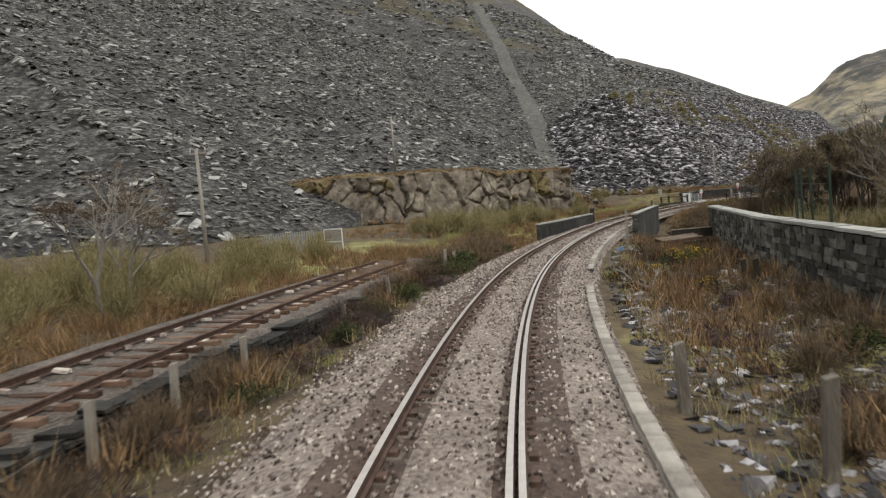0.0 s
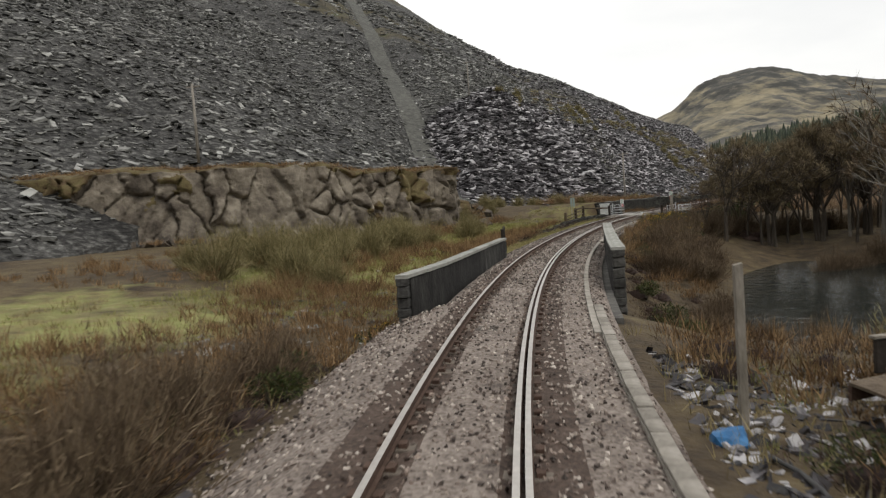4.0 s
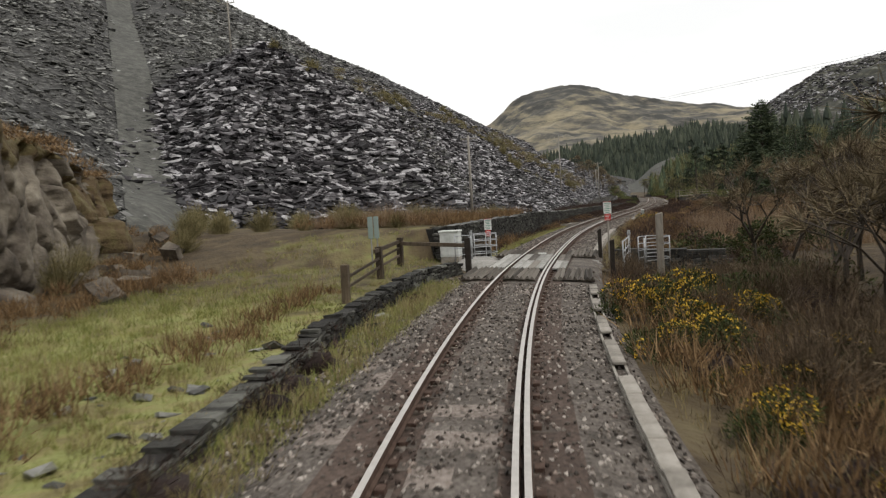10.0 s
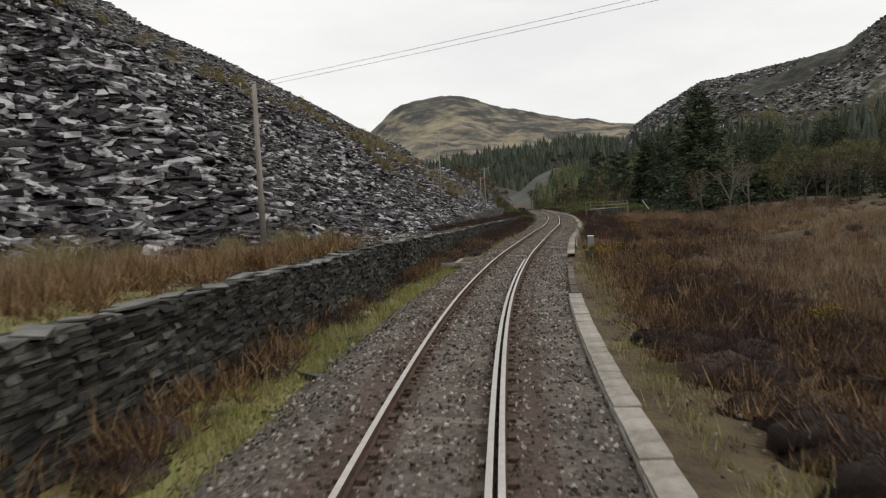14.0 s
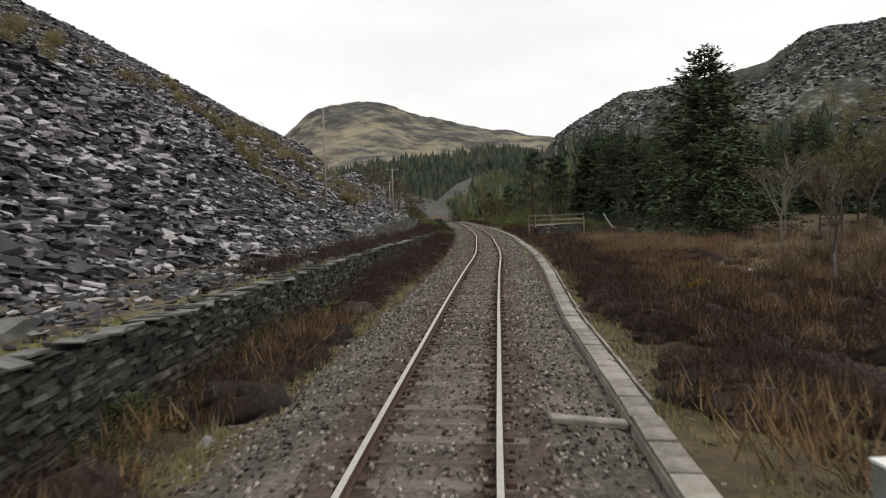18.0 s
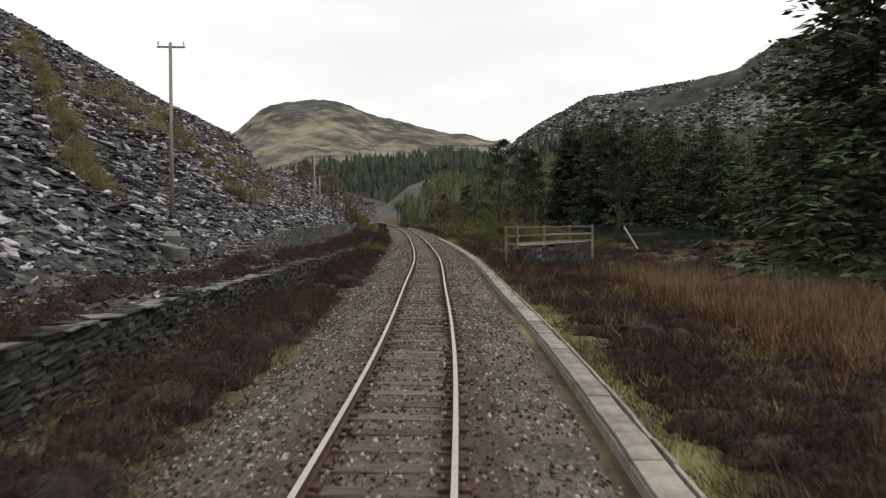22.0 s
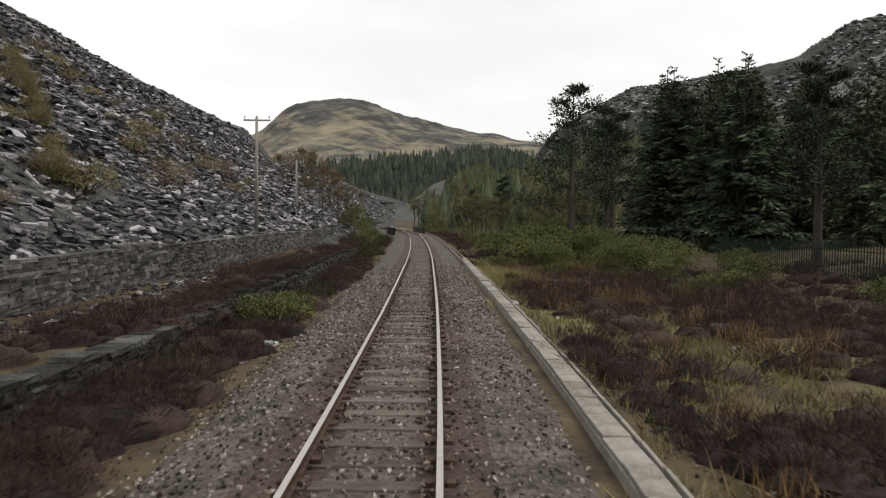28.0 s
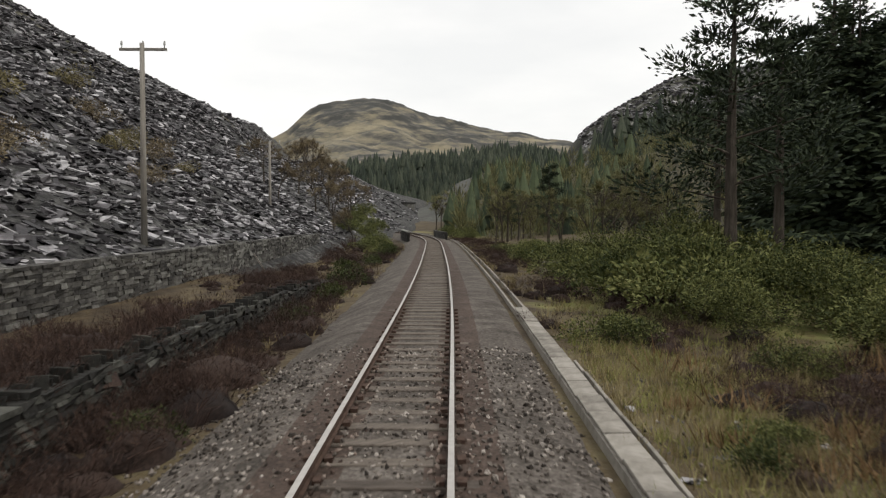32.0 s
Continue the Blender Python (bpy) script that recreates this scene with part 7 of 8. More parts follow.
def curve_part(name, pts, r, material, parent, closed=False):
    cu = bpy.data.curves.new(name, "CURVE")
    cu.dimensions, cu.bevel_depth, cu.bevel_resolution = "3D", r, 2
    sp = cu.splines.new("POLY")
    sp.points.add(len(pts) - 1)
    for i, p in enumerate(pts):
        sp.points[i].co = (*p, 1)
    sp.use_cyclic_u = closed
    cu.materials.append(material)
    ob = new(name, cu)
    ob.parent = parent
    return ob


def field_gate(s, d, turn, length, label):
    """Tubular gate hung on a steel post; +x runs along the gate."""
    root = empty("metal_gate", spot(s, d, -.35, turn), label=label, category="gate", group="crossing gates")
    for x_ in (0, length):
        bm = bmesh.new()
        rod(bm, (x_, 0, .1), (x_, 0, 1.22), .028, .028, 8)
        part("stile", bm, M["galv"], root, smooth=True)
    for z_ in (.14, .36, .58, .82, 1.18):
        bm = bmesh.new()
        rod(bm, (0, 0, z_), (length, 0, z_), .020, .020, 8)
        part("bar", bm, M["galv"], root, smooth=True)
    bm = bmesh.new()
    rod(bm, (.05, 0, .16), (length * .55, 0, 1.16), .016, .016, 6)
    part("brace", bm, M["galv"], root)
    bm = bmesh.new()
    box(bm, .10, .10, 1.75, (length + .16, 0, .55), .01)
    box(bm, .16, .14, .10, (length + .14, 0, 1.30), .01)
    part("post", bm, M["galv"], root, "square galvanised steel gate post")
    return root


def kissing_hoop(s, d, turn, label):
    root = empty("kissing_gate", spot(s, d, -.3, turn), label=label, category="kissing gate", group="crossing gates")
    R_ = .62
    for z_ in (.28, .58, .86, 1.14):
        pts = [(-1.5, -.35, z_), (-.7, -.55, z_)] + [(R_ * math.sin(a), -R_ * math.cos(a), z_) for a in np.linspace(0, 3.6, 16)]
        curve_part("hoop", pts, .018, M["galv"], root)
    for a in (0.2, 1.5, 2.6, 3.55):
        bm = bmesh.new()
        rod(bm, (R_ * math.sin(a), -R_ * math.cos(a), -.2), (R_ * math.sin(a), -R_ * math.cos(a), 1.16), .026, .026, 8)
        part("upright", bm, M["galv"], root, smooth=True)
    bm = bmesh.new()
    rod(bm, (-1.5, -.35, -.2), (-1.5, -.35, 1.2), .03, .03, 8)
    part("upright", bm, M["galv"], root, smooth=True)
    return root


field_gate(111.1, -2.62, 96, 3.6, "galvanised five-bar tubular steel gate beside the crossing")
kissing_hoop(116.4, -2.75, 30, "galvanised tubular kissing gate hoops on gravel")
field_gate(110.6, 3.4, 84, 3.2, "galvanised tubular steel gate on the far side of the crossing")
kissing_hoop(113.7, 4.7, 60, "galvanised tubular kissing gate hoops by the wall")


def post(name, s, d, base, top, w, material, label, category="post", lean=(0, 0), group="", cap=True):
    root = empty(name, spot(s, d, base) @ pose(0, 0, 0, lean[0], lean[1], 0), label=label, category=category, group=group)
    bm = bmesh.new()
    box(bm, w, w, top - base + .3, (0, 0, (top - base) / 2 - .15), w * .08)
    if cap:
        for v in bm.verts:
            if v.co.z > top - base - .03:
                v.co.z += .25 * v.co.x
    part("shaft", bm, material, root)
    return root


post("gate_post", 110.95, -2.5, -.5, .95, .22, M["dark_wood"], "thick dark timber gate post beside the crossing", "gate post")
post("gate_post", 117.0, 2.5, -.5, 1.0, .17, M["dark_wood"], "dark square timber post at the crossing", "gate post")
post("gate_post", 109.85, 3.0, -.8, .95, .17, M["dark_wood"], "dark timber gate post in the undergrowth", "gate post")


post("gate_post", 106.4, 4.4, -1.2, 2.0, .21, M["fence_wood"], "tall thick grey-green timber post among gorse", "gate post")


def rail_fence(name, pts, base, h, material, label, rails=(.45, .95), pw=.14, ground=True):
    root = empty(name, pose(0, 0, 0), label=label, category="fence")
    tops = []
    for s_, d_ in pts:
        x_, y_ = at(s_, d_)
        b_ = (gz(s_, d_) if ground else base) + float(cant_up(s_, d_))
        bm = bmesh.new()
        box(bm, pw, pw, h + (.4 if ground else 1.0), (0, 0, h / 2 - (.2 if ground else .5)), .012)
        ob = part("post", bm, material, root)
        ob.matrix_basis = pose(float(x_), float(y_), b_, rng.uniform(-2, 2), rng.uniform(-2, 2), yaw_at(s_) + rng.uniform(-4, 4))
        tops.append((float(x_), float(y_), b_))
    for a, b in zip(tops[:-1], tops[1:]):
        for r_ in rails:
            va, vb = Vector(a) + Vector((0, 0, r_)), Vector(b) + Vector((0, 0, r_))
            dv = vb - va
            bm = bmesh.new()
            box(bm, dv.length + .12, .05, .10, (0, 0, 0), .008)
            ob = part("rail", bm, material, root)
            ob.matrix_basis = Matrix.Translation((va + vb) / 2) @ dv.to_track_quat("X", "Z").to_matrix().to_4x4()
    return root


fence_ = rail_fence("post_and_rail_fence", [(104.8, -5.55), (109.7, -5.74), (113.7, -6.02)], 0, 1.25, M["brown_wood"], "brown weathered post and rail fence beside the field", (.48, .80), .24)
for (sa, da), (sb, db) in (((109.0, -5.7), (113.7, -6.02)), ((113.7, -6.02), (111.1, -2.5))):
    va, vb = Vector((*[float(v) for v in at(sa, da)], .58 + float(cant_up(sa, da)))), Vector((*[float(v) for v in at(sb, db)], .66 + float(cant_up(sb, db))))
    bm = bmesh.new()
    box(bm, (vb - va).length + .2, .09, .16, (0, 0, 0), .012)
    ob = part("top_rail", bm, M["brown_wood"], fence_)
    ob.matrix_basis = Matrix.Translation((va + vb) / 2) @ (vb - va).to_track_quat("X", "Z").to_matrix().to_4x4()
rail_fence("post_and_rail_fence", [(223.5, 5.0), (224.3, 4.5)], .88, 1.1, M["fence_wood"], "grey weathered timber handrail fence along the culvert", (.12, .56, 1.05), .13, False)
rail_fence("post_and_rail_fence", [(223.5, 5.05), (226.4, 7.05), (229.0, 9.15), (230.2, 10.9)], .86, 1.15, M["fence_wood"], "grey weathered timber handrail fence across the culvert", (.16, .60, 1.06), .13, False)
rail_fence("post_and_rail_fence", [(286, 5.6), (288.5, 8.2), (291, 11)], 0, .8, M["fence_wood"], "old grey timber rails half hidden in bushes", (.3, .75), .12)

stone_wall("culvert_wall", [(222.4, 4.95), (225.0, 7.3), (227.6, 9.8)], [-1.6] * 3, [.88, .92, .96], .4, .2, .5, "dark stone culvert wall with a pale edge", 20, 2, seed=21, mat_=M["parapet"])
coping(tagged(empty("wall_coping", pose(0, 0, 0)), label="pale concrete edge of the culvert wall", category="coping", kind="structure"), [(222.4, 4.95), (225.0, 7.3), (227.6, 9.8)], .99, .34, .09, 2.5, M["concrete"])
w_ = stone_wall("stone_wall", [(118.5, 3.0), (118.3, 5.2), (117.9, 8.0)], [-2.0] * 3, [-.12] * 3, .45, .2, .45, "dark mortared stone wall beside the crossing, flat coping", 140, 1, seed=22, uneven=.004, kinds=smooth_kinds, mat_=M["parapet"])
coping(w_, [(118.5, 3.0), (118.3, 5.2), (117.9, 8.0)], -.06, .5, .09, 1.3, M["parapet"])
stone_wall("dry_stone_wall", [(117.9, -2.7), (118.1, -3.9), (118.1, -5.2)], [-.8] * 3, [.20, .32, .75], .5, .12, .5, "dry stone slate wall with loose capping slabs behind the kissing gate", 150, 1, seed=23, step_top=.08)

# equipment cabinet
cab = empty("equipment_cabinet", spot(117.0, -4.42, -.30, -6), label="white painted steel trackside equipment cabinet with two doors", category="cabinet")
bm = bmesh.new()
box(bm, .92, .55, 1.16, (0, 0, .62), .012)
part("body", bm, M["white_paint"], cab)
bm = bmesh.new()
box(bm, 1.0, .66, .09, (0, 0, 1.245), .02)
part("lid", bm, M["white_paint"], cab, "overhanging white lid")
bm = bmesh.new()
box(bm, .9, .5, .5, (0, 0, -.2), .01)
part("plinth", bm, M["concrete"], cab)
for x_ in (-.225, .225):
    bm = bmesh.new()
    box(bm, .43, .02, 1.02, (x_, -.283, .64), .006)
    dr = part("door", bm, M["white_paint"], cab)
    bm = bmesh.new()
    box(bm, .03, .03, .14, (x_ + (.165 if x_ < 0 else -.165), -.305, .68), .005)
    part("handle", bm, M["galv"], dr)
    for z_ in (.25, .62, 1.0):
        bm = bmesh.new()
        box(bm, .02, .03, .08, (x_ - (.205 if x_ < 0 else -.205), -.296, z_), .004)
        part("hinge", bm, M["galv"], dr)


def warning_sign(s, d, base, top, k, label, turn=0):
    """White notice over a red one on a wooden pole; the lines of writing are bars."""
    root = empty("warning_sign", spot(s, d, base, turn), label=label, category="sign", group="crossing signs")
    h = top - base
    bm = bmesh.new()
    rod(bm, (0, .03, -.4), (0, .03, h - .1), .04 * k + .008, .035 * k + .006, 8)
    part("pole", bm, M["pole"], root, smooth=True)
    for nm, z0, z1, w, m_, ln, n in (("notice", h - .62 * k, h, .40 * k, M["sign_white"], M["sign_green"], 6), ("notice", h - .97 * k, h - .64 * k, .30 * k, M["sign_red"], M["sign_white"], 4)):
        bm = bmesh.new()
        box(bm, w, .015, z1 - z0, (0, -.02, (z0 + z1) / 2), .004)
        pl_ = part(nm, bm, m_, root, "white notice with green lines" if n == 6 else "red notice with white lines")
        for i in range(n):
            bm = bmesh.new()
            zz = z1 - (i + .9) * (z1 - z0) / (n + .6)
            box(bm, w * (.78 - .13 * ((i * 7) % 3)), .006, (z1 - z0) / n * .28, (-w * .05 * ((i * 5) % 3 - 1), -.031, zz))
            part("text_bar", bm, ln, pl_)
    bm = bmesh.new()
    box(bm, .40 * k, .012, .025 * k, (0, -.033, h - .012))
    part("header", bm, M["sign_red"], root, "red strip along the top")
    return root


warning_sign(116.7, 2.90, -1.2, 2.24, .86, "white and red warning notice on a tall wooden post")
warning_sign(119.4, -3.0, -.6, 1.43, .9, "white and red warning notice on a post among weeds")
sgn = empty("footpath_sign", spot(113.2, -7.0, -.35, 8), label="pale backs of two footpath notices on posts", category="sign")
for x_ in (-.2, .22):
    bm = bmesh.new()
    box(bm, .22, .02, .95, (x_ * .62, 0, 1.65), .006)
    part("notice", bm, M["sign_back"], sgn)
    bm = bmesh.new()
    rod(bm, (x_ * .62, .03, -.3), (x_ * .62, .03, 2.1), .03, .03, 8)
    part("pole", bm, M["galv"], sgn)

# ---------------------------------------------------------------- the disused siding
siding = empty("siding_track", pose(0, 0, 0), label="disused overgrown siding with rust-red rails and rotten sleepers", category="railway track", kind="structure")


def sid(s, off):
    return -7.7 + off + np.interp(s, [-10, 10, 26, 38], [.15, .1, 0, -.1])


for off in (-.75, .75):
    ss_ = np.arange(-10, 37, 1.0)
    V = []
    for p in RAIL:
        x_, y_ = at(ss_, sid(ss_, off) + p[0])
        V.append(np.stack([x_, y_, p[1] - .50 + cant_up(ss_, sid(ss_, off))], 1))
    V = np.stack(V, 1).reshape(-1, 3)
    n_ = len(RAIL)
    j = np.arange(n_)
    k = np.arange(len(ss_) - 1)[:, None] * n_
    obj("rail", mesh_np("rail", V, np.stack([k + j, k + j + n_, k + (j + 1) % n_ + n_, k + (j + 1) % n_], -1).reshape(-1, 4), [M["rail_rust"]]), siding)
pale_me = sleeper_me.copy()
pale_me.materials.clear()
pale_me.materials.append(M["rotten"])
for s_ in np.arange(-8, 36, .76):
    ob = new("sleeper", pale_me)
    ob.parent = siding
    ob.matrix_basis = spot(s_, float(sid(s_, rng.uniform(-.05, .05))), -.735, rng.uniform(-2, 2)) @ Matrix.Diagonal((.95, 1, 1, 1))
lich = np.arange(-8, 36, .76).repeat(4)
lo_ = sid(lich, np.tile([-.93, -.58, .58, .93], len(lich) // 4)) + rng.normal(0, .04, len(lich))
lx, ly = at(lich, lo_)
V, F = scatter(BOXV, BOXF, np.stack([lx, ly, -.63 + cant_up(lich, lo_)], 1), frames_np(np.tile([[0, 0, 1.0]], (len(lich), 1)) + rng.normal(0, .1, (len(lich), 3)), rng.uniform(0, 6, len(lich))), np.stack([rng.uniform(.10, .34, len(lich)), np.full(len(lich), .14), np.full(len(lich), .07)], 1), .1)
tagged(obj("rail_chairs", mesh_np("rail_chairs", V, F, [M["stone_chip"]]), siding, label="pale lichened chairs and stones"), kind="stuff")
ss_, dd_ = np.meshgrid(np.arange(-12, 40, .8), np.array([-9.9, -9.4, -8.9, -7.7, -6.6, -6.1, -5.8]))
x_, y_ = at(ss_.ravel(), dd_.ravel())
zz = np.where((dd_.ravel() < -9.6) | (dd_.ravel() > -5.9), -1.25, -.70) + cant_up(ss_.ravel(), dd_.ravel()) + .03 * fbm(x_, y_, 1.2, 2, 6)
n_ = ss_.shape[1]
k = (np.arange(6)[:, None] * n_ + np.arange(n_ - 1)[None]).ravel()
obj("siding_bed", mesh_np("siding_bed", np.stack([x_, y_, zz], 1), np.stack([k, k + 1, k + n_ + 1, k + n_], 1), [M["ballast_dark"]], smooth=True),
    label="weedy stone bed of the old siding", category="ballast", kind="structure")

# ---------------------------------------------------------------- fences, posts and clutter
for i, (s_, d_, b_, t_) in enumerate(((4.5, -4.7, -1.2, .15), (6.6, -4.7, -1.2, .1), (8.8, -4.7, -1.2, .1), (11.2, -4.8, -1.2, .05), (14.0, -4.8, -1.2, -.05), (20.0, -4.5, -1.1, .0), (24.5, -4.3, -1.1, .0), (33.5, -4.4, -1.1, .25), (34.2, -4.2, -1.1, .1))):
    post("fence_post", s_, d_, b_, t_, .11, M["fence_wood"], "grey weathered fence post below the track", "fence post", (rng.uniform(-5, 5), rng.uniform(-5, 5)), "old fence posts")
for s_, d_, t_ in ((24.4, 7.2, .6), (24, 6.8, .6), (152, 5.6, .3)):
    post("fence_post", s_, d_, -.5, t_, .15, M["dark_wood"], "dark timber post in the undergrowth", "fence post", (rng.uniform(-3, 3), rng.uniform(-3, 3)), "dark posts")
post("marker_post", 40.7, 3.5, -.4, 1.75, .11, M["fence_wood"], "tall pale timber post beside a blue sack", "post")
rail_fence("handrail", [(65.6, -2.15), (66.9, -2.25), (68.3, -2.5)], -.5, 1.45, M["dark_wood"], "short dark timber handrail at the parapet end", (.85, 1.42), .11, False)
post("leaning_post", 230.5, 13.85, .7, 2.15, .10, M["white_paint"], "white leaning post beside the culvert", "post", (0, -33))
post("leaning_stick", 282.7, -7.6, -.6, 1.1, .05, M["pole"], "pale leaning stake by the wall", "stake", (0, -32))
post("distance_post", 40.5, 7.0, -.3, .5, .12, M["dark_wood"], "short dark timber stump on rubble", "post")

sack = empty("blue_sack", spot(40.0, 3.15, -.42), label="crumpled bright blue plastic sack", category="sack")
bm = bmesh.new()
bmesh.ops.create_icosphere(bm, subdivisions=2, radius=.24)
for v in bm.verts:
    v.co *= 1 + .35 * noise.noise(v.co * 7)
    v.co.z = max(v.co.z * .7, -.1) + .1
part("sack", bm, M["blue"], sack)

for i, (s_, d_, z_, ln, turn, m_) in enumerate(((39.8, 5.2, -.35, 1.1, 80, "fence_wood"), (41.0, 6.6, -.25, 3.0, 25, "dark_wood"), (41.6, 6.9, -.25, 3.2, 22, "dark_wood"), (41.3, 6.7, -.02, 2.8, 30, "timber"), (39.2, 5.9, -.35, 1.4, 70, "timber"), (40.2, 7.4, .0, 2.6, 18, "dark_wood"))):
    b_ = empty("timber_baulk", spot(s_, d_, z_ + .0, turn), label="old square timber baulk lying on slate rubble", category="timber", group="stacked baulks")
    bm = bmesh.new()
    box(bm, ln, .26, .16, (0, 0, .08), .012)
    part("baulk", bm, M[m_], b_)

pf = empty("palisade_fence", pose(0, 0, 0), label="grey steel palisade fence across the yard", category="fence")
pale_bm = bmesh.new()
box(pale_bm, .07, .02, 2.0, (0, 0, 1.0), .004)
pale = bpy.data.meshes.new("pale")
pale_bm.to_mesh(pale)
pale_bm.free()
pale.materials.append(M["palisade"])


def palisade(root, a, b, base, h, mesh_, material, step=.155):
    xa, ya = at(*a)
    xb, yb = at(*b)
    L_ = math.hypot(xb - xa, yb - ya)
    ang = math.degrees(math.atan2(yb - ya, xb - xa))
    n = int(L_ / step)
    base = base + float(cant_up(*a) + cant_up(*b)) / 2
    for i in range(n):
        u = (i + .5) / n
        ob = new("pale", mesh_)
        ob.parent = root
        ob.matrix_basis = pose(float(xa + (xb - xa) * u), float(ya + (yb - ya) * u), base, 0, 0, ang) @ Matrix.Diagonal((1, 1, h / 2.0, 1))
    for z_ in (.35, .85):
        bm = bmesh.new()
        box(bm, L_, .04, .05, (0, .03, h * z_))
        ob = part("rail", bm, material, root)
        ob.matrix_basis = pose(float(xa + xb) / 2, float(ya + yb) / 2, base, 0, 0, ang)


palisade(pf, (45.4, -20.8), (46.9, -17.4), -1.4, 1.75, pale, M["palisade"])
pale2 = pale.copy()
pale2.materials.clear()
pale2.materials.append(M["green_steel"])
pf2 = empty("palisade_fence", pose(0, 0, 0), label="dark green steel palisade fence below the conifers", category="fence")
palisade(pf2, (266, 18.0), (234, 20.6), -.5, 2.1, pale2, M["green_steel"], .2)
gt = empty("yard_gate", spot(47.4, -16.5, -1.4, -15), label="white framed steel mesh gate of the yard", category="gate")
for x_ in (-.8, .8):
    bm = bmesh.new()
    box(bm, .07, .05, 1.9, (x_, 0, .95), .006)
    part("stile", bm, M["white_paint"], gt)
for z_ in (.12, 1.0, 1.86):
    bm = bmesh.new()
    box(bm, 1.6, .04, .07, (0, 0, z_), .006)
    part("rail", bm, M["white_paint"], gt)
bm = bmesh.new()
for i in range(26):
    box(bm, .012, .012, 1.7, (-.76 + i * .06, 0, .98))
for i in range(28):
    box(bm, 1.55, .010, .012, (0, 0, .16 + i * .06))
part("mesh", bm, M["palisade"], gt)

gf = empty("mesh_fence", pose(0, 0, 0), label="dark green wire mesh fence on posts above the yard wall", category="fence")
gp = [(33, 11.5), (36.5, 11.5), (40, 11.7), (43.5, 12), (47, 12.5), (51, 13.2)]
for s_, d_ in gp:
    bm = bmesh.new()
    box(bm, .09, .09, 2.9, (0, 0, 1.45), .008)
    ob = part("post", bm, M["green_steel"], gf)
    ob.matrix_basis = spot(s_, d_, .6)
for (sa, da), (sb, db) in zip(gp[:-1], gp[1:]):
    for z_ in np.arange(.7, 3.2, .3):
        xa, ya = at(sa, da)
        xb, yb = at(sb, db)
        curve_part("wire", [(float(xa), float(ya), z_ + float(cant_up(sa, da))), (float(xb), float(yb), z_ + float(cant_up(sb, db)))], .008, M["green_steel"], gf)

# trackside inspection pit frame
pit = empty("chamber_frame", spot(152.45, -2.25, -.36, 2), label="pale concrete frame of a trackside drainage chamber", category="chamber")
for sx, sy, x_, y_ in ((1.9, .17, -.3, -1.35), (1.6, .15, .12, 1.35), (.17, 2.6, -.56, 0), (.17, 2.6, .56, 0)):
    bm = bmesh.new()
    box(bm, sx, sy, .16, (x_, y_, .02 + (.004 if sx < 1 else 0)), .012)
    part("beam", bm, M["concrete"], pit)
bm = bmesh.new()
box(bm, .98, 2.5, .08, (0, 0, -.02))
part("fill", bm, M["ground"], pit)
for s_, d_, L_, t_, m_ in ((146.1, -5.0, .8, 40, "white_paint"), (158.5, 1.9, 1.0, 90, "concrete"), (174.6, -4.2, .4, 20, "white_paint"), (240, -3.4, .35, 70, "white_paint"), (138, -3.6, .5, 10, "coping"), (228, 3.3, .35, 30, "white_paint")):
    st = empty("loose_slab", spot(s_, d_, gz(s_, d_) + .03 if abs(d_) > 2.5 else -.2, t_), label="pale loose slab lying beside the ballast", category="slab", group="loose slabs")
    bm = bmesh.new()
    box(bm, .22, L_, .10, (0, 0, .05), .02, rx=4)
    part("slab", bm, M[m_], st)
# squared stone blocks above the retaining wall
for s_, d_, L_, t_ in ((147.5, -9.0, 1.6, 70), (150.5, -9.6, 1.3, 100), (145.8, -9.8, 1.8, 80), (161, -7.9, 1.0, 10), (218, -12.4, 1.6, 60), (220.5, -13.2, 1.4, 20)):
    x_, y_ = at(s_, d_)
    st = empty("stone_block", spot(s_, d_, float(surface(x_, y_)[0]) - float(cant_up(s_, d_)) - .1, t_), label="large rough squared slate block", category="stone block", group="stone blocks")
    bm = bmesh.new()
    box(bm, L_ * .6, L_, L_ * .4, (0, 0, L_ * .2), .05, rx=8)
    for v in bm.verts:
        v.co += Vector((noise.noise(v.co * 3), noise.noise(v.co * 3 + Vector((5, 0, 0))), noise.noise(v.co * 3 + Vector((0, 9, 0))))) * .1
    part("block", bm, M["slate"], st)
# concrete cross beams and a small frame by the chamber
for d0, d1 in ((-.62, .62), (1.25, 2.5)):
    cb = empty("cross_beam", spot(153.5, (d0 + d1) / 2, -.20), label="pale concrete beam laid across the ballast", category="beam", group="cross beams")
    bm = bmesh.new()
    box(bm, d1 - d0, .14, .10, (0, 0, .02), .01)
    part("beam", bm, M["concrete"], cb)
mf = empty("track_marker", spot(154.5, 3.67, -.45, 8), label="square grey steel marker post with a pale top", category="marker post")
bm = bmesh.new()
box(bm, .27, .27, 1.3, (0, 0, .47), .012)
part("casing", bm, M["palisade"], mf)
bm = bmesh.new()
box(bm, .30, .30, .035, (0, 0, 1.14), .008)
part("cap", bm, M["sign_white"], mf, "pale flat cap")
bm = bmesh.new()
box(bm, .16, .02, .22, (0, -.14, .55), .004)
part("hatch", bm, M["dark_wood"], mf, "dark opening")
for s_, d_, t_ in ((8.1, 3.95, .75), (10.4, 2.95, .65)):
    post("fence_post", s_, d_, -.5, t_, .15, M["fence_wood"], "weathered grey timber post above slate rubble", "fence post", (rng.uniform(-3, 3), rng.uniform(-3, 3)), "grey posts")
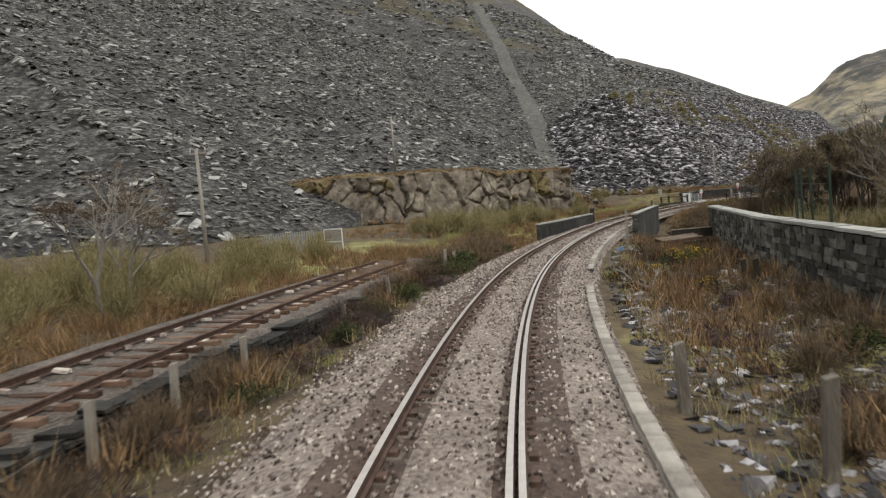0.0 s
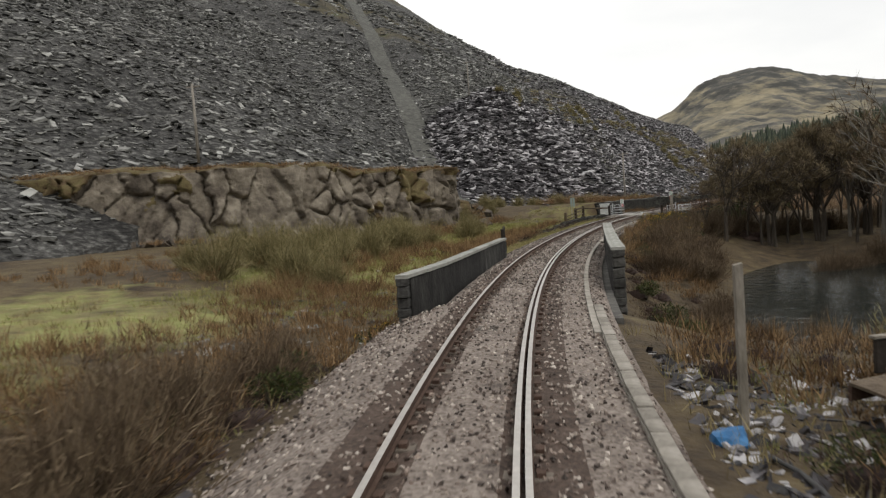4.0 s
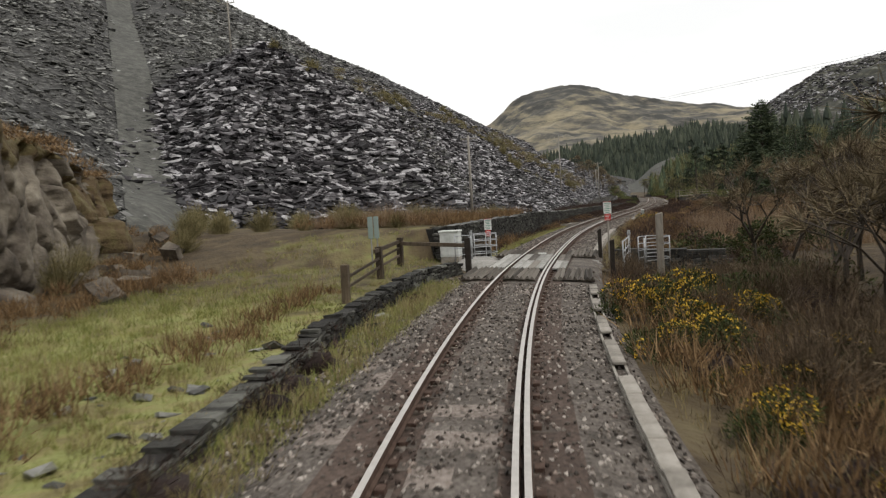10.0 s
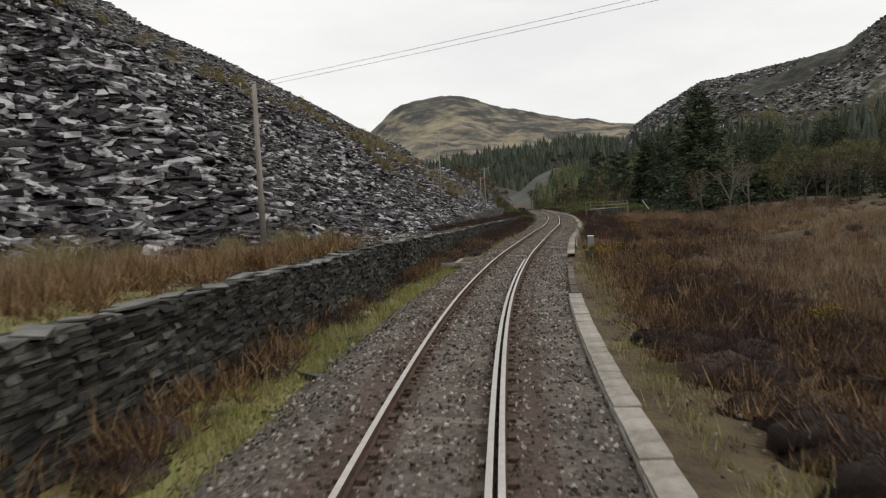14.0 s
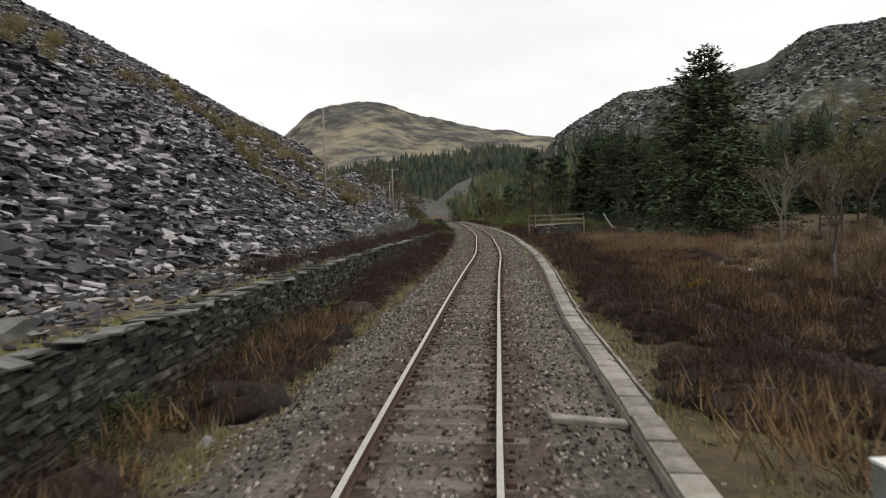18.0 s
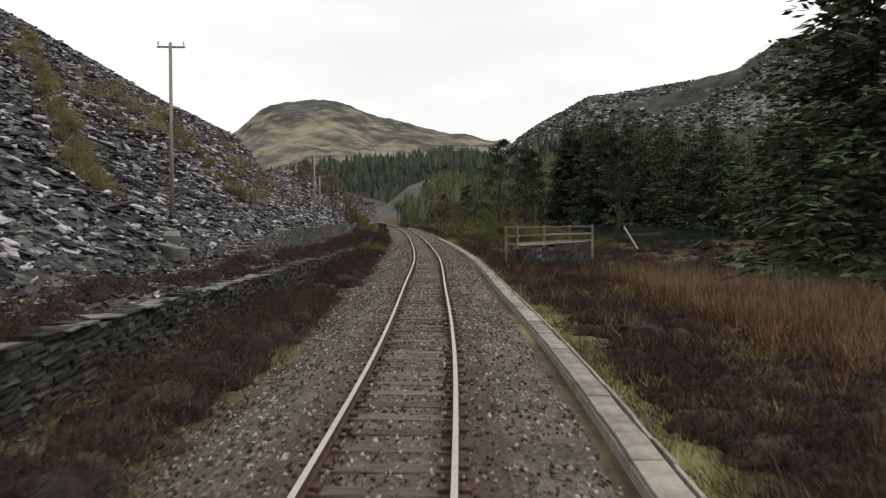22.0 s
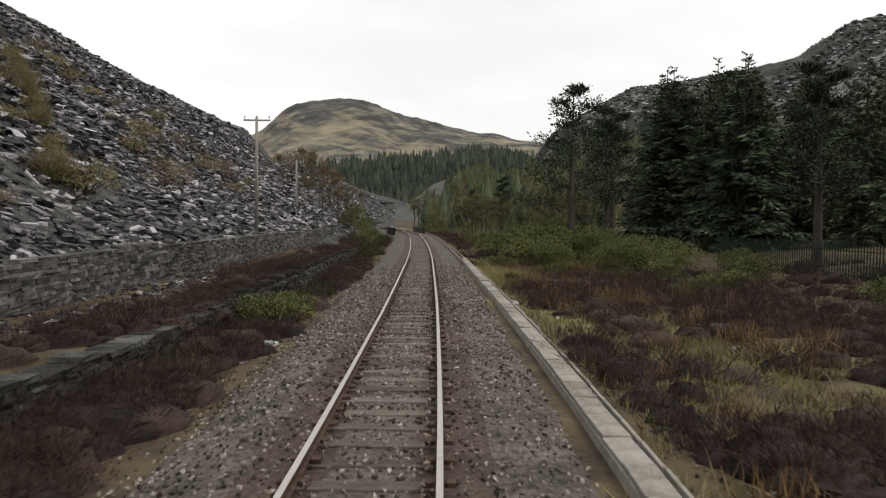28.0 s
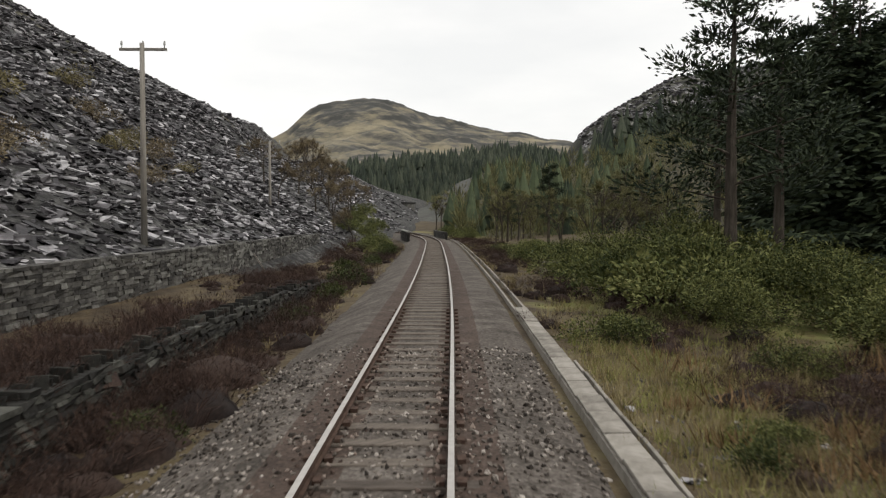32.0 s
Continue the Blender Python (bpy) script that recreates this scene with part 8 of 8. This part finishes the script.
# a dead branch among the gorse
br = bare_tree("fallen_branch", 590, 2.6, .42, M["pale_bark"], M["pale_bark"], 4, 3)
br.matrix_basis = spot(22.9, 4.3, gz(22.9, 4.3) + .12, 28) @ pose(0, 0, 0, -72, 0, 0)
tagged(br, label="bleached dead branch lying among gorse", category="branch")
for s_, d_, t_ in ((33.7, -10.3, 80), (36.0, -10.6, 70), (31.5, -10.0, 95), (38.0, -9.6, 60)):
    st = empty("loose_slab", spot(s_, d_, gz(s_, d_) + .02, t_), label="pale concrete slab lying by the old siding", category="slab", group="siding slabs")
    bm = bmesh.new()
    box(bm, .7, 1.3, .16, (0, 0, .08), .03, rx=3)
    part("slab", bm, M["coping"], st)
# rusty tray and upright board dumped in the yard, and a hose
tray = empty("rusty_tray", spot(40.6, 6.0, .02, 20) @ pose(0, 0, 0, 4, -3, 0), label="flat rusty steel tray dumped on rubble", category="scrap metal")
bm = bmesh.new()
box(bm, 2.0, 1.3, .05, (0, 0, .22), .008)
part("plate", bm, M["brown_wood"], tray)
for y_ in (-.62, .62):
    bm = bmesh.new()
    box(bm, 2.0, .05, .22, (0, y_, .10), .006)
    part("side", bm, M["rail_rust"], tray)
brd = empty("leaning_board", spot(42.6, 7.0, .0, 18), label="dark broad board standing on edge among scrap", category="board")
bm = bmesh.new()
box(bm, 2.7, .07, .5, (0, 0, .32), .01)
part("board", bm, M["dark_wood"], brd)
bm = bmesh.new()
box(bm, 2.8, .12, .05, (0, 0, .60), .008)
part("cap", bm, M["fence_wood"], brd)
cu = bpy.data.curves.new("hose", "CURVE")
cu.dimensions, cu.bevel_depth, cu.bevel_resolution = "3D", .03, 2
sp = cu.splines.new("POLY")
sp.points.add(15)
for i in range(16):
    s_, d_ = 39.6 - i * .55, 3.4 + .10 * i + .12 * math.sin(i * 1.3)
    x_, y_ = at(s_, d_)
    sp.points[i].co = (float(x_), float(y_), gz(s_, d_) + float(cant_up(s_, d_)) + .05, 1)
cu.materials.append(M["wire"])
tagged(new("hose", cu), label="grey-black hose lying across slate rubble", category="hose")
# boulders and rubble beside the crossing
g = random.Random(77)
for s_, d_, L_ in ((112.2, 3.3, .9), (113.0, 4.0, 1.1), (111.4, 4.1, .8), (112.6, 5.0, .8), (111.9, 2.9, .5), (113.6, 3.2, .6), (111.0, 3.4, .55), (113.9, 4.6, .7), (110.6, 4.8, .6)):
    st = empty("boulder", spot(s_, d_, gz(s_, d_) - .05, g.uniform(0, 360)), label="grey-purple boulder heaped beside the crossing", category="boulder", group="boulders")
    bm = bmesh.new()
    bmesh.ops.create_icosphere(bm, subdivisions=2, radius=L_ * .5)
    q_ = Vector((g.random() * 9, g.random() * 9, g.random() * 9))
    for v in bm.verts:
        v.co = Vector((v.co.x * 1.2, v.co.y * .9, v.co.z * .8)) * (1 + .45 * noise.noise(v.co * 1.9 / L_ + q_)) + Vector((0, 0, L_ * .25))
    part("rock", bm, M["rock"], st)
# upright slates of an old fence by the crossing
for i in range(9):
    s_, d_ = 112.6 + .12 * i, 4.6 + .42 * i
    st = empty("fence_slate", spot(s_, d_, gz(s_, d_), rng.uniform(-15, 15)) @ pose(0, 0, 0, rng.uniform(-10, 10), rng.uniform(-8, 8), 0), label="upright pale slate of an old fence", category="slate", group="fence slates")
    bm = bmesh.new()
    box(bm, .26, .05, 1.1, (0, 0, .25), .012)
    part("slab", bm, M["slate"], st)
